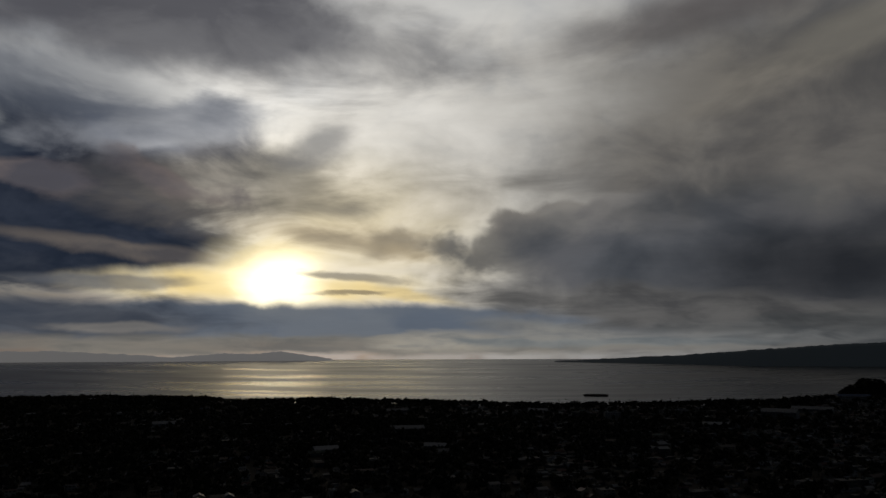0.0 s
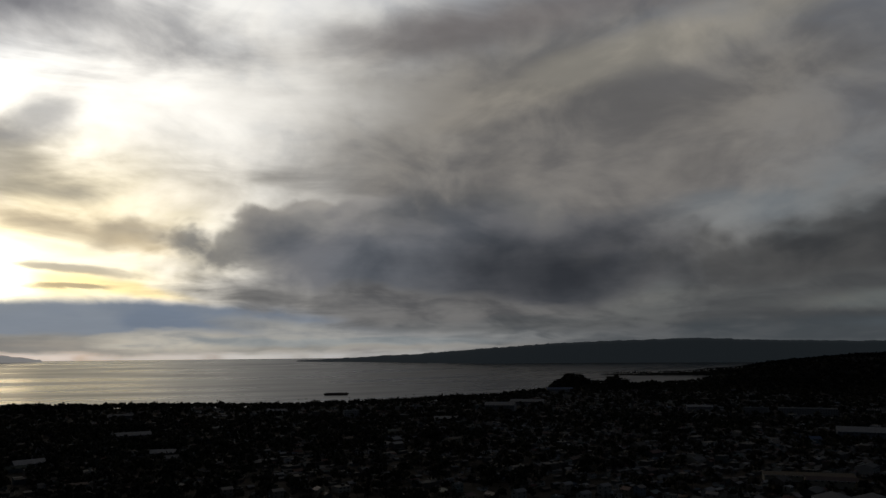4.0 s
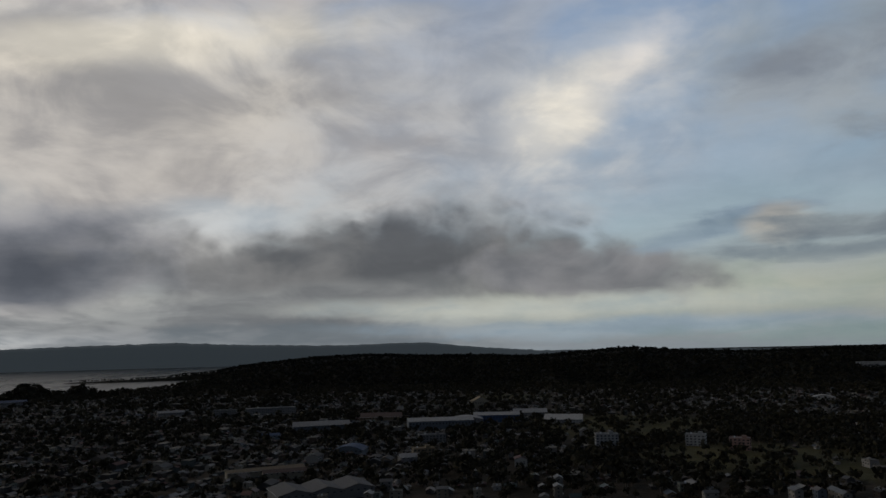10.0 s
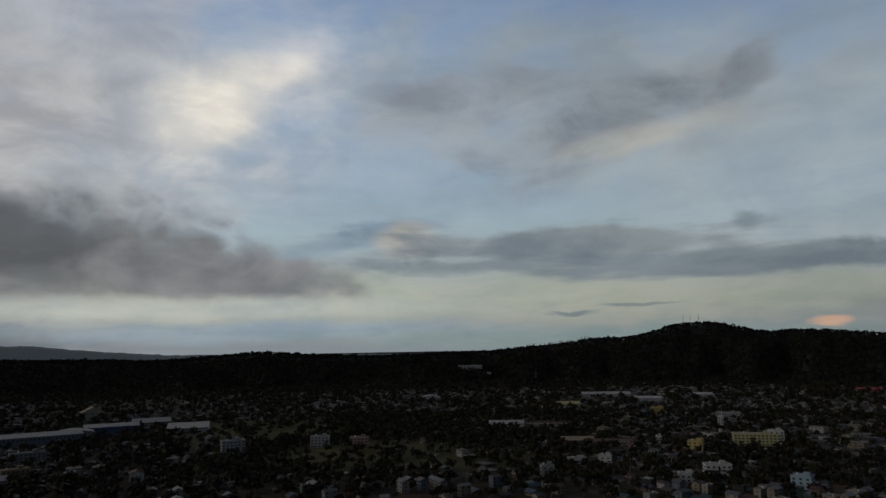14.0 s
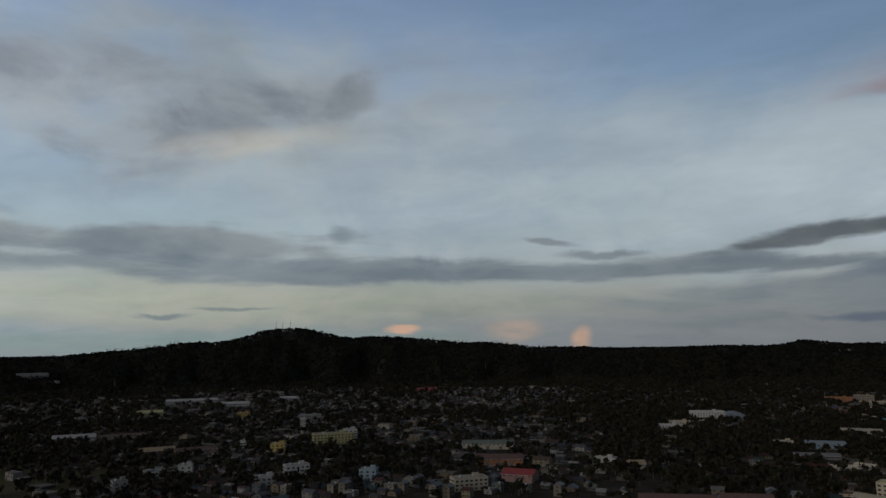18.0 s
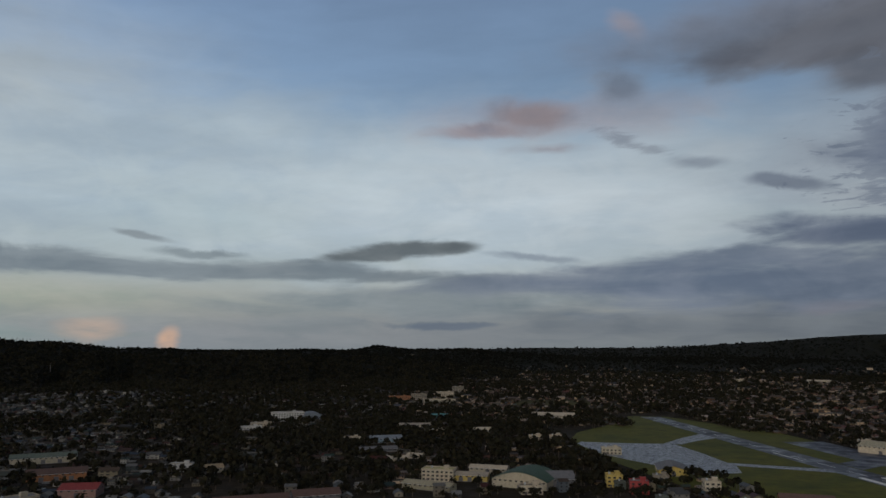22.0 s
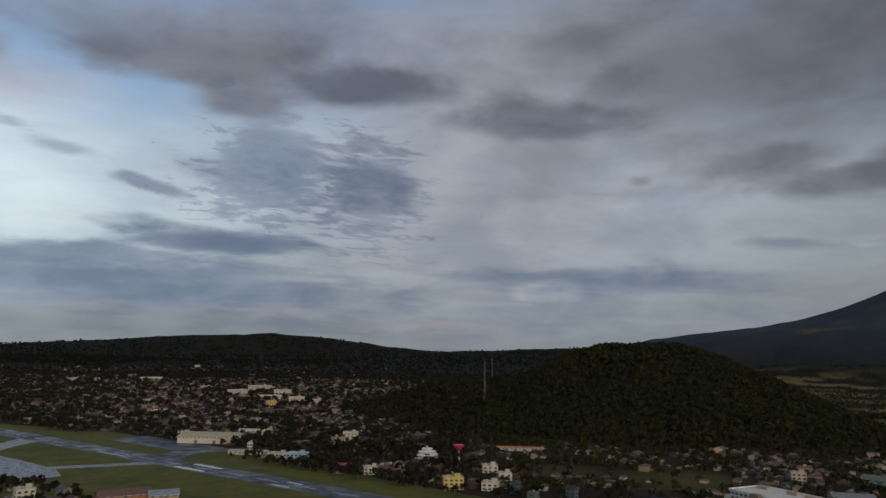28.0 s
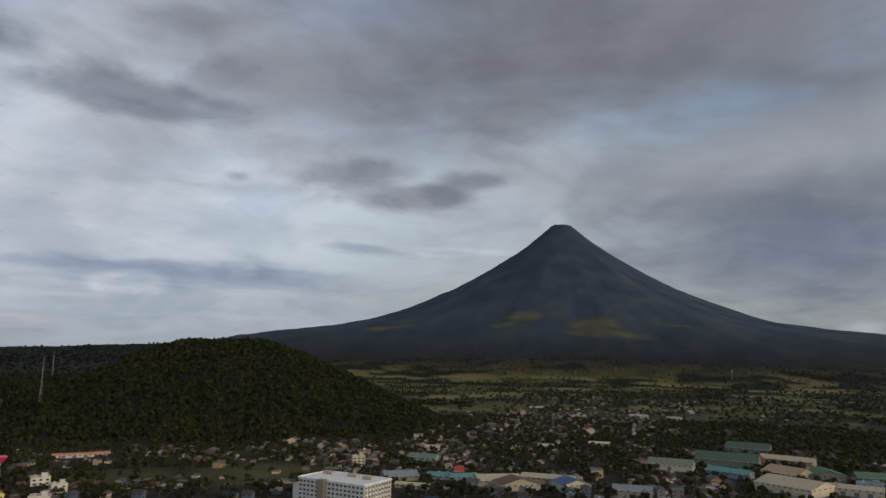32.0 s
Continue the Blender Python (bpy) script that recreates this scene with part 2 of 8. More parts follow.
# grey decks towards the north-east
cloud(36.47, 17.05, 27.36, 9.35, (0.187, 0.191, 0.205), (0.308, 0.308, 0.308), tilt=8, soft=0.9, rough=0.5, grain='s', cover=0.95, rim=0.1)
cloud(34.5, 15.16, 22.36, 8.91, (0.263, 0.248, 0.244), (0.42, 0.397, 0.373), tilt=-5, soft=0.9, rough=0.6, grain='a', cover=0.9, rim=0.1)
cloud(28.9, 18.4, 16.88, 8.16, (0.208, 0.203, 0.198), (0.399, 0.369, 0.32), tilt=18, soft=0.9, rough=0.5, grain='s', cover=0.95, rim=0.1)
cloud(32.86, 14.6, 7.06, 6.48, (0.151, 0.16, 0.178), (0.264, 0.264, 0.276), tilt=15, soft=1.0, rough=0.6, grain='a', cover=0.3, rim=0.1)
cloud(31.39, 21.81, 9.95, 1.12, (0.55, 0.505, 0.414), (0.751, 0.676, 0.55), tilt=16, soft=0.9, rough=0.9, grain='a', cover=0.5, rim=0.1)
cloud(41.43, 23.6, 12.16, 1.27, (0.442, 0.42, 0.366), (0.647, 0.592, 0.489), tilt=9, soft=0.9, rough=0.9, grain='a', cover=0.5, rim=0.1)
cloud(31.83, 26.88, 17.96, 1.45, (0.231, 0.209, 0.209), (0.308, 0.281, 0.272), tilt=6, soft=0.9, rough=0.6, grain='a', cover=0.8, rim=0.1)
cloud(44.14, 10.63, 5.4, 1.12, (0.281, 0.337, 0.377), (0.346, 0.393, 0.42), tilt=0, soft=0.8, rough=0.8, grain='a', cover=0.5, rim=0.1)
cloud(43.79, 10.66, 6.32, 1.35, (0.328, 0.381, 0.423), (0.392, 0.429, 0.456), tilt=0, soft=0.8, rough=0.8, grain='a', cover=0.45, rim=0.1)
# cream cloud in the blue
cloud(74.0, 19.8, 7.0, 4.2, (0.36, 0.39, 0.43), (0.56, 0.54, 0.50), tilt=28, soft=1.0, rough=0.9, grain='s', cover=0.75, rim=-0.35)
cloud(72.2, 18.8, 3.9, 2.5, (0.52, 0.50, 0.46), (0.80, 0.73, 0.60), tilt=20, soft=1.0, rough=1.0, grain='s', cover=0.9, rim=-0.35)
cloud(78.0, 22.6, 4.6, 1.7, (0.42, 0.43, 0.45), (0.62, 0.58, 0.54), tilt=32, soft=1.0, rough=1.1, grain='s', cover=0.6, rim=-0.35)
cloud(29.69, 12.7, 14.74, 8.69, (0.211, 0.199, 0.195), (0.32, 0.3, 0.281), tilt=0, soft=0.9, rough=0.5, grain='s', cover=0.6, rim=0.1)
# dark blue bank left of the sun
cloud(-29.5, 11.6, 12.6, 6.3, (0.034, 0.047, 0.084), (0.095, 0.118, 0.164), tilt=0, soft=0.35, rough=0.6, grain='a', cover=1)
cloud(-30.0, 8.2, 14.5, 3.6, (0.032, 0.046, 0.079), (0.070, 0.087, 0.131), tilt=0, soft=0.4, rough=0.5, grain='a', cover=0.95)
cloud(-21.94, 17.46, 6.16, 2.29, (0.24, 0.282, 0.384), (0.462, 0.496, 0.587), tilt=0, soft=0.4, rough=0.9, grain='a', cover=0.85)
cloud(-16.63, 12.98, 8.61, 3.07, (0.185, 0.181, 0.185), (0.385, 0.335, 0.279), tilt=0, soft=0.5, rough=0.7, grain='a', cover=0.7)
cloud(-10.03, 16.75, 3.0, 1.33, (0.462, 0.462, 0.479), (0.646, 0.626, 0.606), tilt=25, soft=0.7, rough=1.0, grain='a', cover=0.7)
cloud(-23.56, 17.07, 6.02, 1.24, (0.646, 0.676, 0.751), (1.069, 1.083, 1.124), tilt=12, soft=0.5, rough=1.3, grain='b', cover=0.6)
cloud(-30.81, 12.51, 4.19, 0.86, (0.208, 0.198, 0.229), (0.43, 0.341, 0.314), tilt=-6, soft=0.4, rough=1.1, grain='b', cover=0.8)
cloud(-21.71, 13.34, 4.07, 0.93, (0.198, 0.188, 0.218), (0.384, 0.314, 0.301), tilt=-18, soft=0.4, rough=1.1, grain='b', cover=0.75)
cloud(-23.8, 7.79, 8.15, 0.63, (0.24, 0.218, 0.218), (0.446, 0.369, 0.301), tilt=-6, soft=0.5, rough=0.6, grain='a', cover=0.7)
cloud(-22.0, 25.4, 22.5, 4.2, (0.169, 0.169, 0.198), (0.314, 0.314, 0.341), tilt=-2, soft=0.35, rough=0.5, grain='a', cover=0.95)
cloud(-28.78, 19.36, 9.25, 2.34, (0.193, 0.22, 0.279), (0.347, 0.372, 0.424), tilt=0, soft=0.6, rough=0.7, grain='a', cover=0.7)
# sun and its gap
cloud(-13.74, 5.41, 12.04, 1.25, (2.146, 1.656, 0.751), (2.397, 2.146, 1.52), tilt=0, soft=0.5, rough=0.35, grain='b', cover=1)
cloud(-13.78, 6.57, 3.7, 2.23, (3.06, 2.532, 1.373), (3.201, 2.79, 1.849), tilt=0, soft=0.9, rough=0.2, grain='a', cover=1)
cloud(-13.15, 5.96, 2.4, 1.48, (5.416, 4.902, 3.491), (5.416, 4.902, 3.491), tilt=0, soft=0.9, rough=0.1, grain='a', cover=1)
cloud(-3.85, 4.98, 5.03, 0.5, (1.987, 1.553, 0.751), (2.146, 1.762, 0.99), tilt=-8, soft=0.5, rough=0.4, grain='b', cover=0.9)
cloud(-8.49, 9.5, 7.48, 1.0, (0.751, 0.626, 0.446), (1.268, 1.016, 0.626), tilt=-4, soft=0.7, rough=1.0, grain='a', cover=0.7)
cloud(-7.52, 6.33, 4.54, 0.37, (0.532, 0.479, 0.399), (0.751, 0.666, 0.514), tilt=-5, soft=0.5, rough=0.6, grain='a', cover=0.8)
cloud(-7.5, 4.96, 3.17, 0.18, (0.568, 0.462, 0.314), (0.751, 0.626, 0.43), tilt=0, soft=0.5, rough=0.6, grain='a', cover=0.8)
# blue-grey band under the sun
cloud(-12.78, 2.67, 33.27, 1.46, (0.218, 0.276, 0.369), (0.301, 0.348, 0.414), tilt=0, soft=0.3, rough=0.25, grain='b', cover=0.97)
cloud(-30.09, 2.81, 10.99, 1.57, (0.078, 0.094, 0.132), (0.139, 0.153, 0.189), tilt=0, soft=0.5, rough=0.5, grain='a', cover=0.85)
cloud(-25.58, 5.4, 5.63, 0.49, (0.252, 0.276, 0.327), (0.384, 0.384, 0.399), tilt=0, soft=0.5, rough=0.6, grain='a', cover=0.7)
cloud(-25.0, 2.19, 4.51, 0.33, (0.399, 0.384, 0.369), (0.479, 0.446, 0.414), tilt=0, soft=0.5, rough=0.5, grain='a', cover=0.8)
cloud(-8.33, 0.9, 30.44, 0.76, (0.271, 0.271, 0.261), (0.439, 0.412, 0.362), tilt=0, soft=0.4, rough=0.4, grain='a', cover=0.9)
cloud(-0.18, 1.11, 5.0, 0.73, (0.479, 0.479, 0.462), (0.842, 0.773, 0.646), tilt=0, soft=0.4, rough=0.6, grain='a', cover=0.8)
cloud(9.34, 1.74, 5.77, 0.89, (0.301, 0.314, 0.327), (0.55, 0.532, 0.479), tilt=-8, soft=0.5, rough=0.6, grain='a', cover=0.8)
# great dark cumulus
cloud(5.63, 8.54, 5.72, 2.51, (0.329, 0.314, 0.286), (0.603, 0.561, 0.483), tilt=0, soft=0.25, rough=0.55, grain='v', cover=0.92)
cloud(-4.18, 8.67, 2.78, 1.33, (0.445, 0.393, 0.314), (0.742, 0.626, 0.445), tilt=12, soft=0.5, rough=0.9, grain='v', cover=0.8)
cloud(-9.21, 9.18, 4.84, 0.77, (0.648, 0.542, 0.393), (1.039, 0.843, 0.542), tilt=-6, soft=0.6, rough=0.9, grain='a', cover=0.6)
cloud(10.03, 10.95, 2.8, 1.61, (0.343, 0.326, 0.310), (0.534, 0.503, 0.462), tilt=0, soft=0.22, rough=0.5, grain='v', cover=0.96)
cloud(6.54, 9.83, 3.0, 1.83, (0.395, 0.368, 0.335), (0.625, 0.580, 0.512), tilt=0, soft=0.22, rough=0.5, grain='v', cover=0.95)
cloud(10.72, 8.56, 6.94, 2.76, (0.338, 0.329, 0.320), (0.543, 0.520, 0.484), tilt=0, soft=0.4, rough=0.5, grain='v', cover=0.96)
cloud(14.01, 11.2, 3.04, 1.51, (0.294, 0.286, 0.286), (0.452, 0.432, 0.413), tilt=0, soft=0.22, rough=0.5, grain='v', cover=0.96)
cloud(16.81, 11.25, 2.56, 1.38, (0.264, 0.264, 0.264), (0.432, 0.413, 0.395), tilt=0, soft=0.22, rough=0.5, grain='v', cover=0.95)
cloud(23.22, 10.36, 8.5, 2.71, (0.131, 0.135, 0.144), (0.232, 0.232, 0.232), tilt=0, soft=0.35, rough=0.5, grain='v', cover=0.93)
cloud(21.52, 6.79, 19.57, 4.53, (0.135, 0.147, 0.168), (0.246, 0.246, 0.261), tilt=0, soft=0.35, rough=0.4, grain='b', cover=0.98)
cloud(16.74, 7.58, 7.34, 2.29, (0.126, 0.143, 0.173), (0.202, 0.224, 0.264), tilt=0, soft=0.9, rough=0.5, grain='b', cover=0.55)
cloud(29.61, 6.3, 9.64, 3.29, (0.045, 0.050, 0.061), (0.071, 0.076, 0.089), tilt=0, soft=0.9, rough=0.5, grain='b', cover=0.95)
cloud(20.29, 3.19, 19.5, 1.58, (0.146, 0.146, 0.15), (0.286, 0.279, 0.272), tilt=-6, soft=0.4, rough=0.5, grain='a', cover=0.9)
cloud(32.67, 1.87, 17.72, 0.9, (0.102, 0.111, 0.119), (0.22, 0.227, 0.232), tilt=0, soft=0.4, rough=0.5, grain='a', cover=0.85)
cloud(24.0, 1.35, 15.0, 0.5, (0.34, 0.36, 0.38), (0.52, 0.53, 0.53), soft=0.7, rough=0.8, grain='a', cover=0.5)
# second dark bank
cloud(50.92, 6.27, 8.76, 3.71, (0.041, 0.047, 0.054), (0.074, 0.079, 0.087), tilt=12, soft=0.55, rough=0.55, grain='v', cover=0.95)
cloud(60.54, 7.96, 9.53, 3.06, (0.052, 0.058, 0.069), (0.1, 0.107, 0.117), tilt=5, soft=0.6, rough=0.5, grain='v', cover=0.9)
cloud(46.47, 3.12, 16.14, 1.25, (0.077, 0.084, 0.093), (0.142, 0.148, 0.158), tilt=4, soft=0.5, rough=0.5, grain='a', cover=0.85)
cloud(57.12, 6.41, 19.5, 2.98, (0.074, 0.078, 0.084), (0.145, 0.145, 0.145), tilt=0, soft=0.45, rough=0.5, grain='v', cover=0.94)
cloud(72.64, 5.98, 9.9, 1.96, (0.117, 0.122, 0.133), (0.195, 0.195, 0.202), tilt=-4, soft=0.4, rough=0.6, grain='v', cover=0.9)
cloud(45.62, 3.64, 16.63, 1.27, (0.117, 0.122, 0.127), (0.181, 0.188, 0.188), tilt=5, soft=0.5, rough=0.5, grain='a', cover=0.85)
cloud(49.37, 1.2, 20.36, 0.96, (0.095, 0.11, 0.123), (0.137, 0.148, 0.158), tilt=0, soft=0.5, rough=0.4, grain='a', cover=0.9)
cloud(12.03, 1.05, 11.04, 0.3, (0.327, 0.366, 0.387), (0.42, 0.454, 0.465), tilt=0, soft=0.6, rough=0.6, grain='a', cover=0.7)
cloud(70.38, 3.46, 18.52, 0.79, (0.305, 0.342, 0.342), (0.381, 0.392, 0.352), tilt=0, soft=0.6, rough=0.4, grain='a', cover=0.7)
cloud(76.37, 1.52, 17.3, 0.76, (0.195, 0.254, 0.305), (0.238, 0.292, 0.332), tilt=0, soft=0.6, rough=0.4, grain='a', cover=0.8)
# streaks and bands to the south-east
cloud(101.34, 20.14, 14.54, 4.73, (0.238, 0.262, 0.258), (0.323, 0.342, 0.328), tilt=-4, soft=0.9, rough=0.8, grain='b', cover=0.65)
cloud(92.06, 19.07, 9.67, 2.83, (0.181, 0.198, 0.227), (0.279, 0.305, 0.328), tilt=6, soft=0.5, rough=0.8, grain='a', cover=0.8)
cloud(106.1, 18.57, 11.2, 2.44, (0.138, 0.159, 0.191), (0.246, 0.275, 0.301), tilt=14, soft=0.45, rough=0.8, grain='a', cover=0.88)
cloud(114.15, 20.38, 2.62, 1.75, (0.127, 0.147, 0.171), (0.195, 0.22, 0.25), tilt=30, soft=0.5, rough=0.8, grain='a', cover=0.8)
cloud(106.73, 16.41, 5.92, 0.81, (0.352, 0.347, 0.319), (0.434, 0.418, 0.356), tilt=8, soft=0.7, rough=0.7, grain='a', cover=0.55)
cloud(83.73, 9.07, 5.81, 0.8, (0.138, 0.191, 0.262), (0.202, 0.258, 0.319), tilt=12, soft=0.5, rough=0.75, grain='t', cover=0.85)
cloud(82.35, 8.85, 4.65, 0.79, (0.144, 0.198, 0.25), (0.202, 0.258, 0.301), tilt=6, soft=0.5, rough=0.75, grain='t', cover=0.85)
cloud(87.93, 8.84, 2.3, 1.06, (0.314, 0.301, 0.275), (0.423, 0.376, 0.309), tilt=0, soft=0.6, rough=0.7, grain='a', cover=0.8)
cloud(99.99, 8.08, 12.42, 1.44, (0.138, 0.165, 0.191), (0.209, 0.238, 0.254), tilt=0, soft=0.4, rough=0.75, grain='t', cover=0.9)
cloud(120.15, 6.21, 30.63, 1.0, (0.127, 0.159, 0.188), (0.175, 0.209, 0.235), tilt=-1, soft=0.35, rough=0.75, grain='t', cover=0.92)
cloud(90.1, 6.59, 6.12, 0.52, (0.15, 0.184, 0.212), (0.202, 0.235, 0.25), tilt=0, soft=0.5, rough=0.75, grain='t', cover=0.8)
cloud(102.76, 0.8, 21.42, 0.77, (0.175, 0.235, 0.235), (0.202, 0.258, 0.25), tilt=0, soft=0.6, rough=0.4, grain='a', cover=0.8)
cloud(100.22, 2.73, 2.08, 0.2, (0.138, 0.171, 0.184), (0.138, 0.171, 0.184), tilt=0, soft=0.5, rough=0.6, grain='a', cover=0.85)
cloud(105.31, 3.25, 3.12, 0.15, (0.156, 0.191, 0.198), (0.156, 0.191, 0.198), tilt=0, soft=0.5, rough=0.6, grain='a', cover=0.8)
cloud(113.38, 9.12, 0.92, 0.55, (0.162, 0.198, 0.227), (0.162, 0.198, 0.227), tilt=0, soft=0.7, rough=0.6, grain='a', cover=0.7)
cloud(134.55, 7.26, 2.89, 0.29, (0.15, 0.184, 0.212), (0.188, 0.227, 0.25), tilt=-4, soft=0.5, rough=0.7, grain='a', cover=0.85)
cloud(130.22, 8.43, 1.85, 0.21, (0.181, 0.212, 0.235), (0.181, 0.212, 0.235), tilt=-8, soft=0.5, rough=0.7, grain='a', cover=0.8)
cloud(127.39, 1.47, 1.67, 0.66, (0.262, 0.25, 0.235), (0.434, 0.319, 0.25), tilt=0, soft=0.9, rough=0.8, grain='a', cover=0.7)
cloud(133.38, 0.68, 0.69, 0.74, (0.352, 0.266, 0.22), (0.552, 0.347, 0.235), tilt=0, soft=0.7, rough=0.5, grain='a', cover=0.85)
cloud(118.26, 1.42, 0.98, 0.27, (0.552, 0.347, 0.242), (0.552, 0.347, 0.242), tilt=0, soft=0.6, rough=0.5, grain='a', cover=0.85)
cloud(150.82, 7.52, 5.87, 0.65, (0.102, 0.122, 0.136), (0.15, 0.171, 0.184), tilt=6, soft=0.4, rough=0.75, grain='t', cover=0.95)
cloud(155.0, 7.94, 1.72, 0.41, (0.102, 0.122, 0.136), (0.138, 0.159, 0.171), tilt=0, soft=0.5, rough=0.6, grain='a', cover=0.9)
cloud(147.61, 5.6, 6.9, 0.48, (0.144, 0.178, 0.205), (0.195, 0.227, 0.25), tilt=3, soft=0.5, rough=0.75, grain='t', cover=0.85)
cloud(154.33, 3.8, 15.11, 1.25, (0.156, 0.195, 0.22), (0.209, 0.242, 0.262), tilt=0, soft=0.5, rough=0.75, grain='t', cover=0.85)
cloud(154.39, 2.01, 4.55, 0.24, (0.117, 0.147, 0.171), (0.15, 0.178, 0.198), tilt=0, soft=0.5, rough=0.6, grain='a', cover=0.9)
cloud(147.35, 5.97, 10.68, 0.53, (0.156, 0.191, 0.22), (0.195, 0.227, 0.25), tilt=-3, soft=0.5, rough=0.75, grain='t', cover=0.7)
# rosy cloud and the southern bank
cloud(164.07, 18.27, 9.44, 1.34, (0.238, 0.246, 0.296), (0.332, 0.287, 0.305), tilt=0, soft=0.8, rough=1.0, grain='a', cover=0.6)
cloud(157.9, 17.43, 4.01, 0.58, (0.195, 0.191, 0.231), (0.27, 0.242, 0.266), tilt=0, soft=0.5, rough=0.6, grain='a', cover=0.9)
cloud(161.92, 18.71, 3.58, 1.15, (0.138, 0.144, 0.181), (0.238, 0.205, 0.223), tilt=0, soft=0.5, rough=0.6, grain='a', cover=0.92)
cloud(163.13, 15.9, 2.84, 0.41, (0.162, 0.156, 0.188), (0.254, 0.209, 0.227), tilt=0, soft=0.8, rough=1.2, grain='a', cover=0.55)
cloud(169.12, 25.09, 1.44, 0.63, (0.254, 0.246, 0.287), (0.352, 0.292, 0.301), tilt=-30, soft=0.9, rough=1.0, grain='a', cover=0.6)
cloud(169.3, 20.17, 1.42, 0.74, (0.144, 0.171, 0.223), (0.195, 0.223, 0.275), tilt=0, soft=0.9, rough=1.2, grain='a', cover=0.75)
cloud(169.49, 16.27, 2.33, 0.4, (0.138, 0.162, 0.212), (0.202, 0.223, 0.27), tilt=-22, soft=0.8, rough=1.2, grain='c', cover=0.55)
cloud(187.26, 24.83, 15.14, 2.11, (0.138, 0.144, 0.175), (0.202, 0.198, 0.227), tilt=3, soft=0.8, rough=0.8, grain='a', cover=0.7)
cloud(184.22, 22.24, 7.48, 1.69, (0.093, 0.102, 0.13), (0.144, 0.153, 0.181), tilt=6, soft=0.5, rough=0.9, grain='a', cover=0.9)
cloud(187.34, 19.47, 3.95, 1.6, (0.107, 0.117, 0.144), (0.156, 0.162, 0.188), tilt=0, soft=0.5, rough=0.7, grain='a', cover=0.85)
cloud(189.76, 14.48, 4.3, 3.02, (0.107, 0.138, 0.205), (0.15, 0.184, 0.254), tilt=0, soft=0.45, rough=0.9, grain='a', cover=0.92)
cloud(190.45, 13.39, 5.16, 3.62, (0.122, 0.156, 0.223), (0.195, 0.231, 0.296), tilt=0, soft=0.3, rough=1.5, grain='c', cover=0.6)
cloud(198.57, 12.82, 3.03, 2.5, (0.102, 0.13, 0.188), (0.144, 0.175, 0.231), tilt=0, soft=0.45, rough=0.9, grain='a', cover=0.92)
cloud(198.26, 12.49, 3.95, 3.41, (0.122, 0.15, 0.212), (0.195, 0.227, 0.287), tilt=0, soft=0.3, rough=1.5, grain='c', cover=0.6)
cloud(197.44, 16.21, 3.51, 1.12, (0.127, 0.153, 0.209), (0.209, 0.238, 0.296), tilt=0, soft=0.35, rough=1.4, grain='c', cover=0.75)
cloud(180.6, 12.0, 1.91, 0.34, (0.122, 0.15, 0.209), (0.122, 0.15, 0.209), tilt=-12, soft=0.7, rough=1.1, grain='a', cover=0.7)
cloud(174.74, 14.2, 1.8, 0.4, (0.162, 0.195, 0.254), (0.162, 0.195, 0.254), tilt=-5, soft=0.8, rough=1.2, grain='a', cover=0.55)
cloud(161.32, 7.1, 2.78, 0.23, (0.138, 0.168, 0.223), (0.138, 0.168, 0.223), tilt=-6, soft=0.8, rough=1.2, grain='a', cover=0.55)
cloud(186.34, 8.05, 7.38, 0.88, (0.093, 0.122, 0.178), (0.133, 0.165, 0.223), tilt=-2, soft=0.4, rough=0.75, grain='t', cover=0.9)
cloud(175.89, 6.56, 8.27, 0.98, (0.122, 0.156, 0.216), (0.168, 0.202, 0.262), tilt=2, soft=0.45, rough=0.75, grain='t', cover=0.9)
cloud(166.86, 5.06, 12.63, 1.01, (0.138, 0.171, 0.223), (0.181, 0.212, 0.262), tilt=0, soft=0.5, rough=0.75, grain='t', cover=0.85)
cloud(186.93, 4.54, 16.97, 1.75, (0.093, 0.12, 0.168), (0.136, 0.165, 0.216), tilt=0, soft=0.5, rough=0.75, grain='t', cover=0.85)
cloud(154.55, 1.96, 4.7, 0.25, (0.117, 0.147, 0.195), (0.117, 0.147, 0.195), tilt=0, soft=0.5, rough=0.6, grain='a', cover=0.9)
cloud(182.92, 2.93, 2.62, 0.39, (0.162, 0.162, 0.195), (0.254, 0.216, 0.231), tilt=0, soft=0.6, rough=0.6, grain='a', cover=0.8)
cloud(190.55, 3.13, 1.61, 0.49, (0.162, 0.162, 0.195), (0.262, 0.223, 0.238), tilt=0, soft=0.6, rough=0.6, grain='a', cover=0.8)
cloud(197.75, 20.96, 5.68, 1.61, (0.091, 0.105, 0.136), (0.138, 0.153, 0.188), tilt=0, soft=0.45, rough=0.7, grain='a', cover=0.92)
cloud(181.79, 22.89, 8.7, 2.39, (0.093, 0.105, 0.133), (0.138, 0.15, 0.181), tilt=0, soft=0.5, rough=0.7, grain='a', cover=0.6)
cloud(185.73, 8.25, 7.11, 1.0, (0.107, 0.138, 0.202), (0.15, 0.181, 0.246), tilt=-5, soft=0.45, rough=0.75, grain='t', cover=0.8)
cloud(213.95, 19.05, 6.93, 1.44, (0.089, 0.1, 0.127), (0.133, 0.144, 0.175), tilt=-4, soft=0.45, rough=0.7, grain='a', cover=0.92)
cloud(219.02, 21.34, 3.59, 1.69, (0.107, 0.114, 0.144), (0.15, 0.159, 0.188), tilt=20, soft=0.6, rough=0.7, grain='a', cover=0.85)
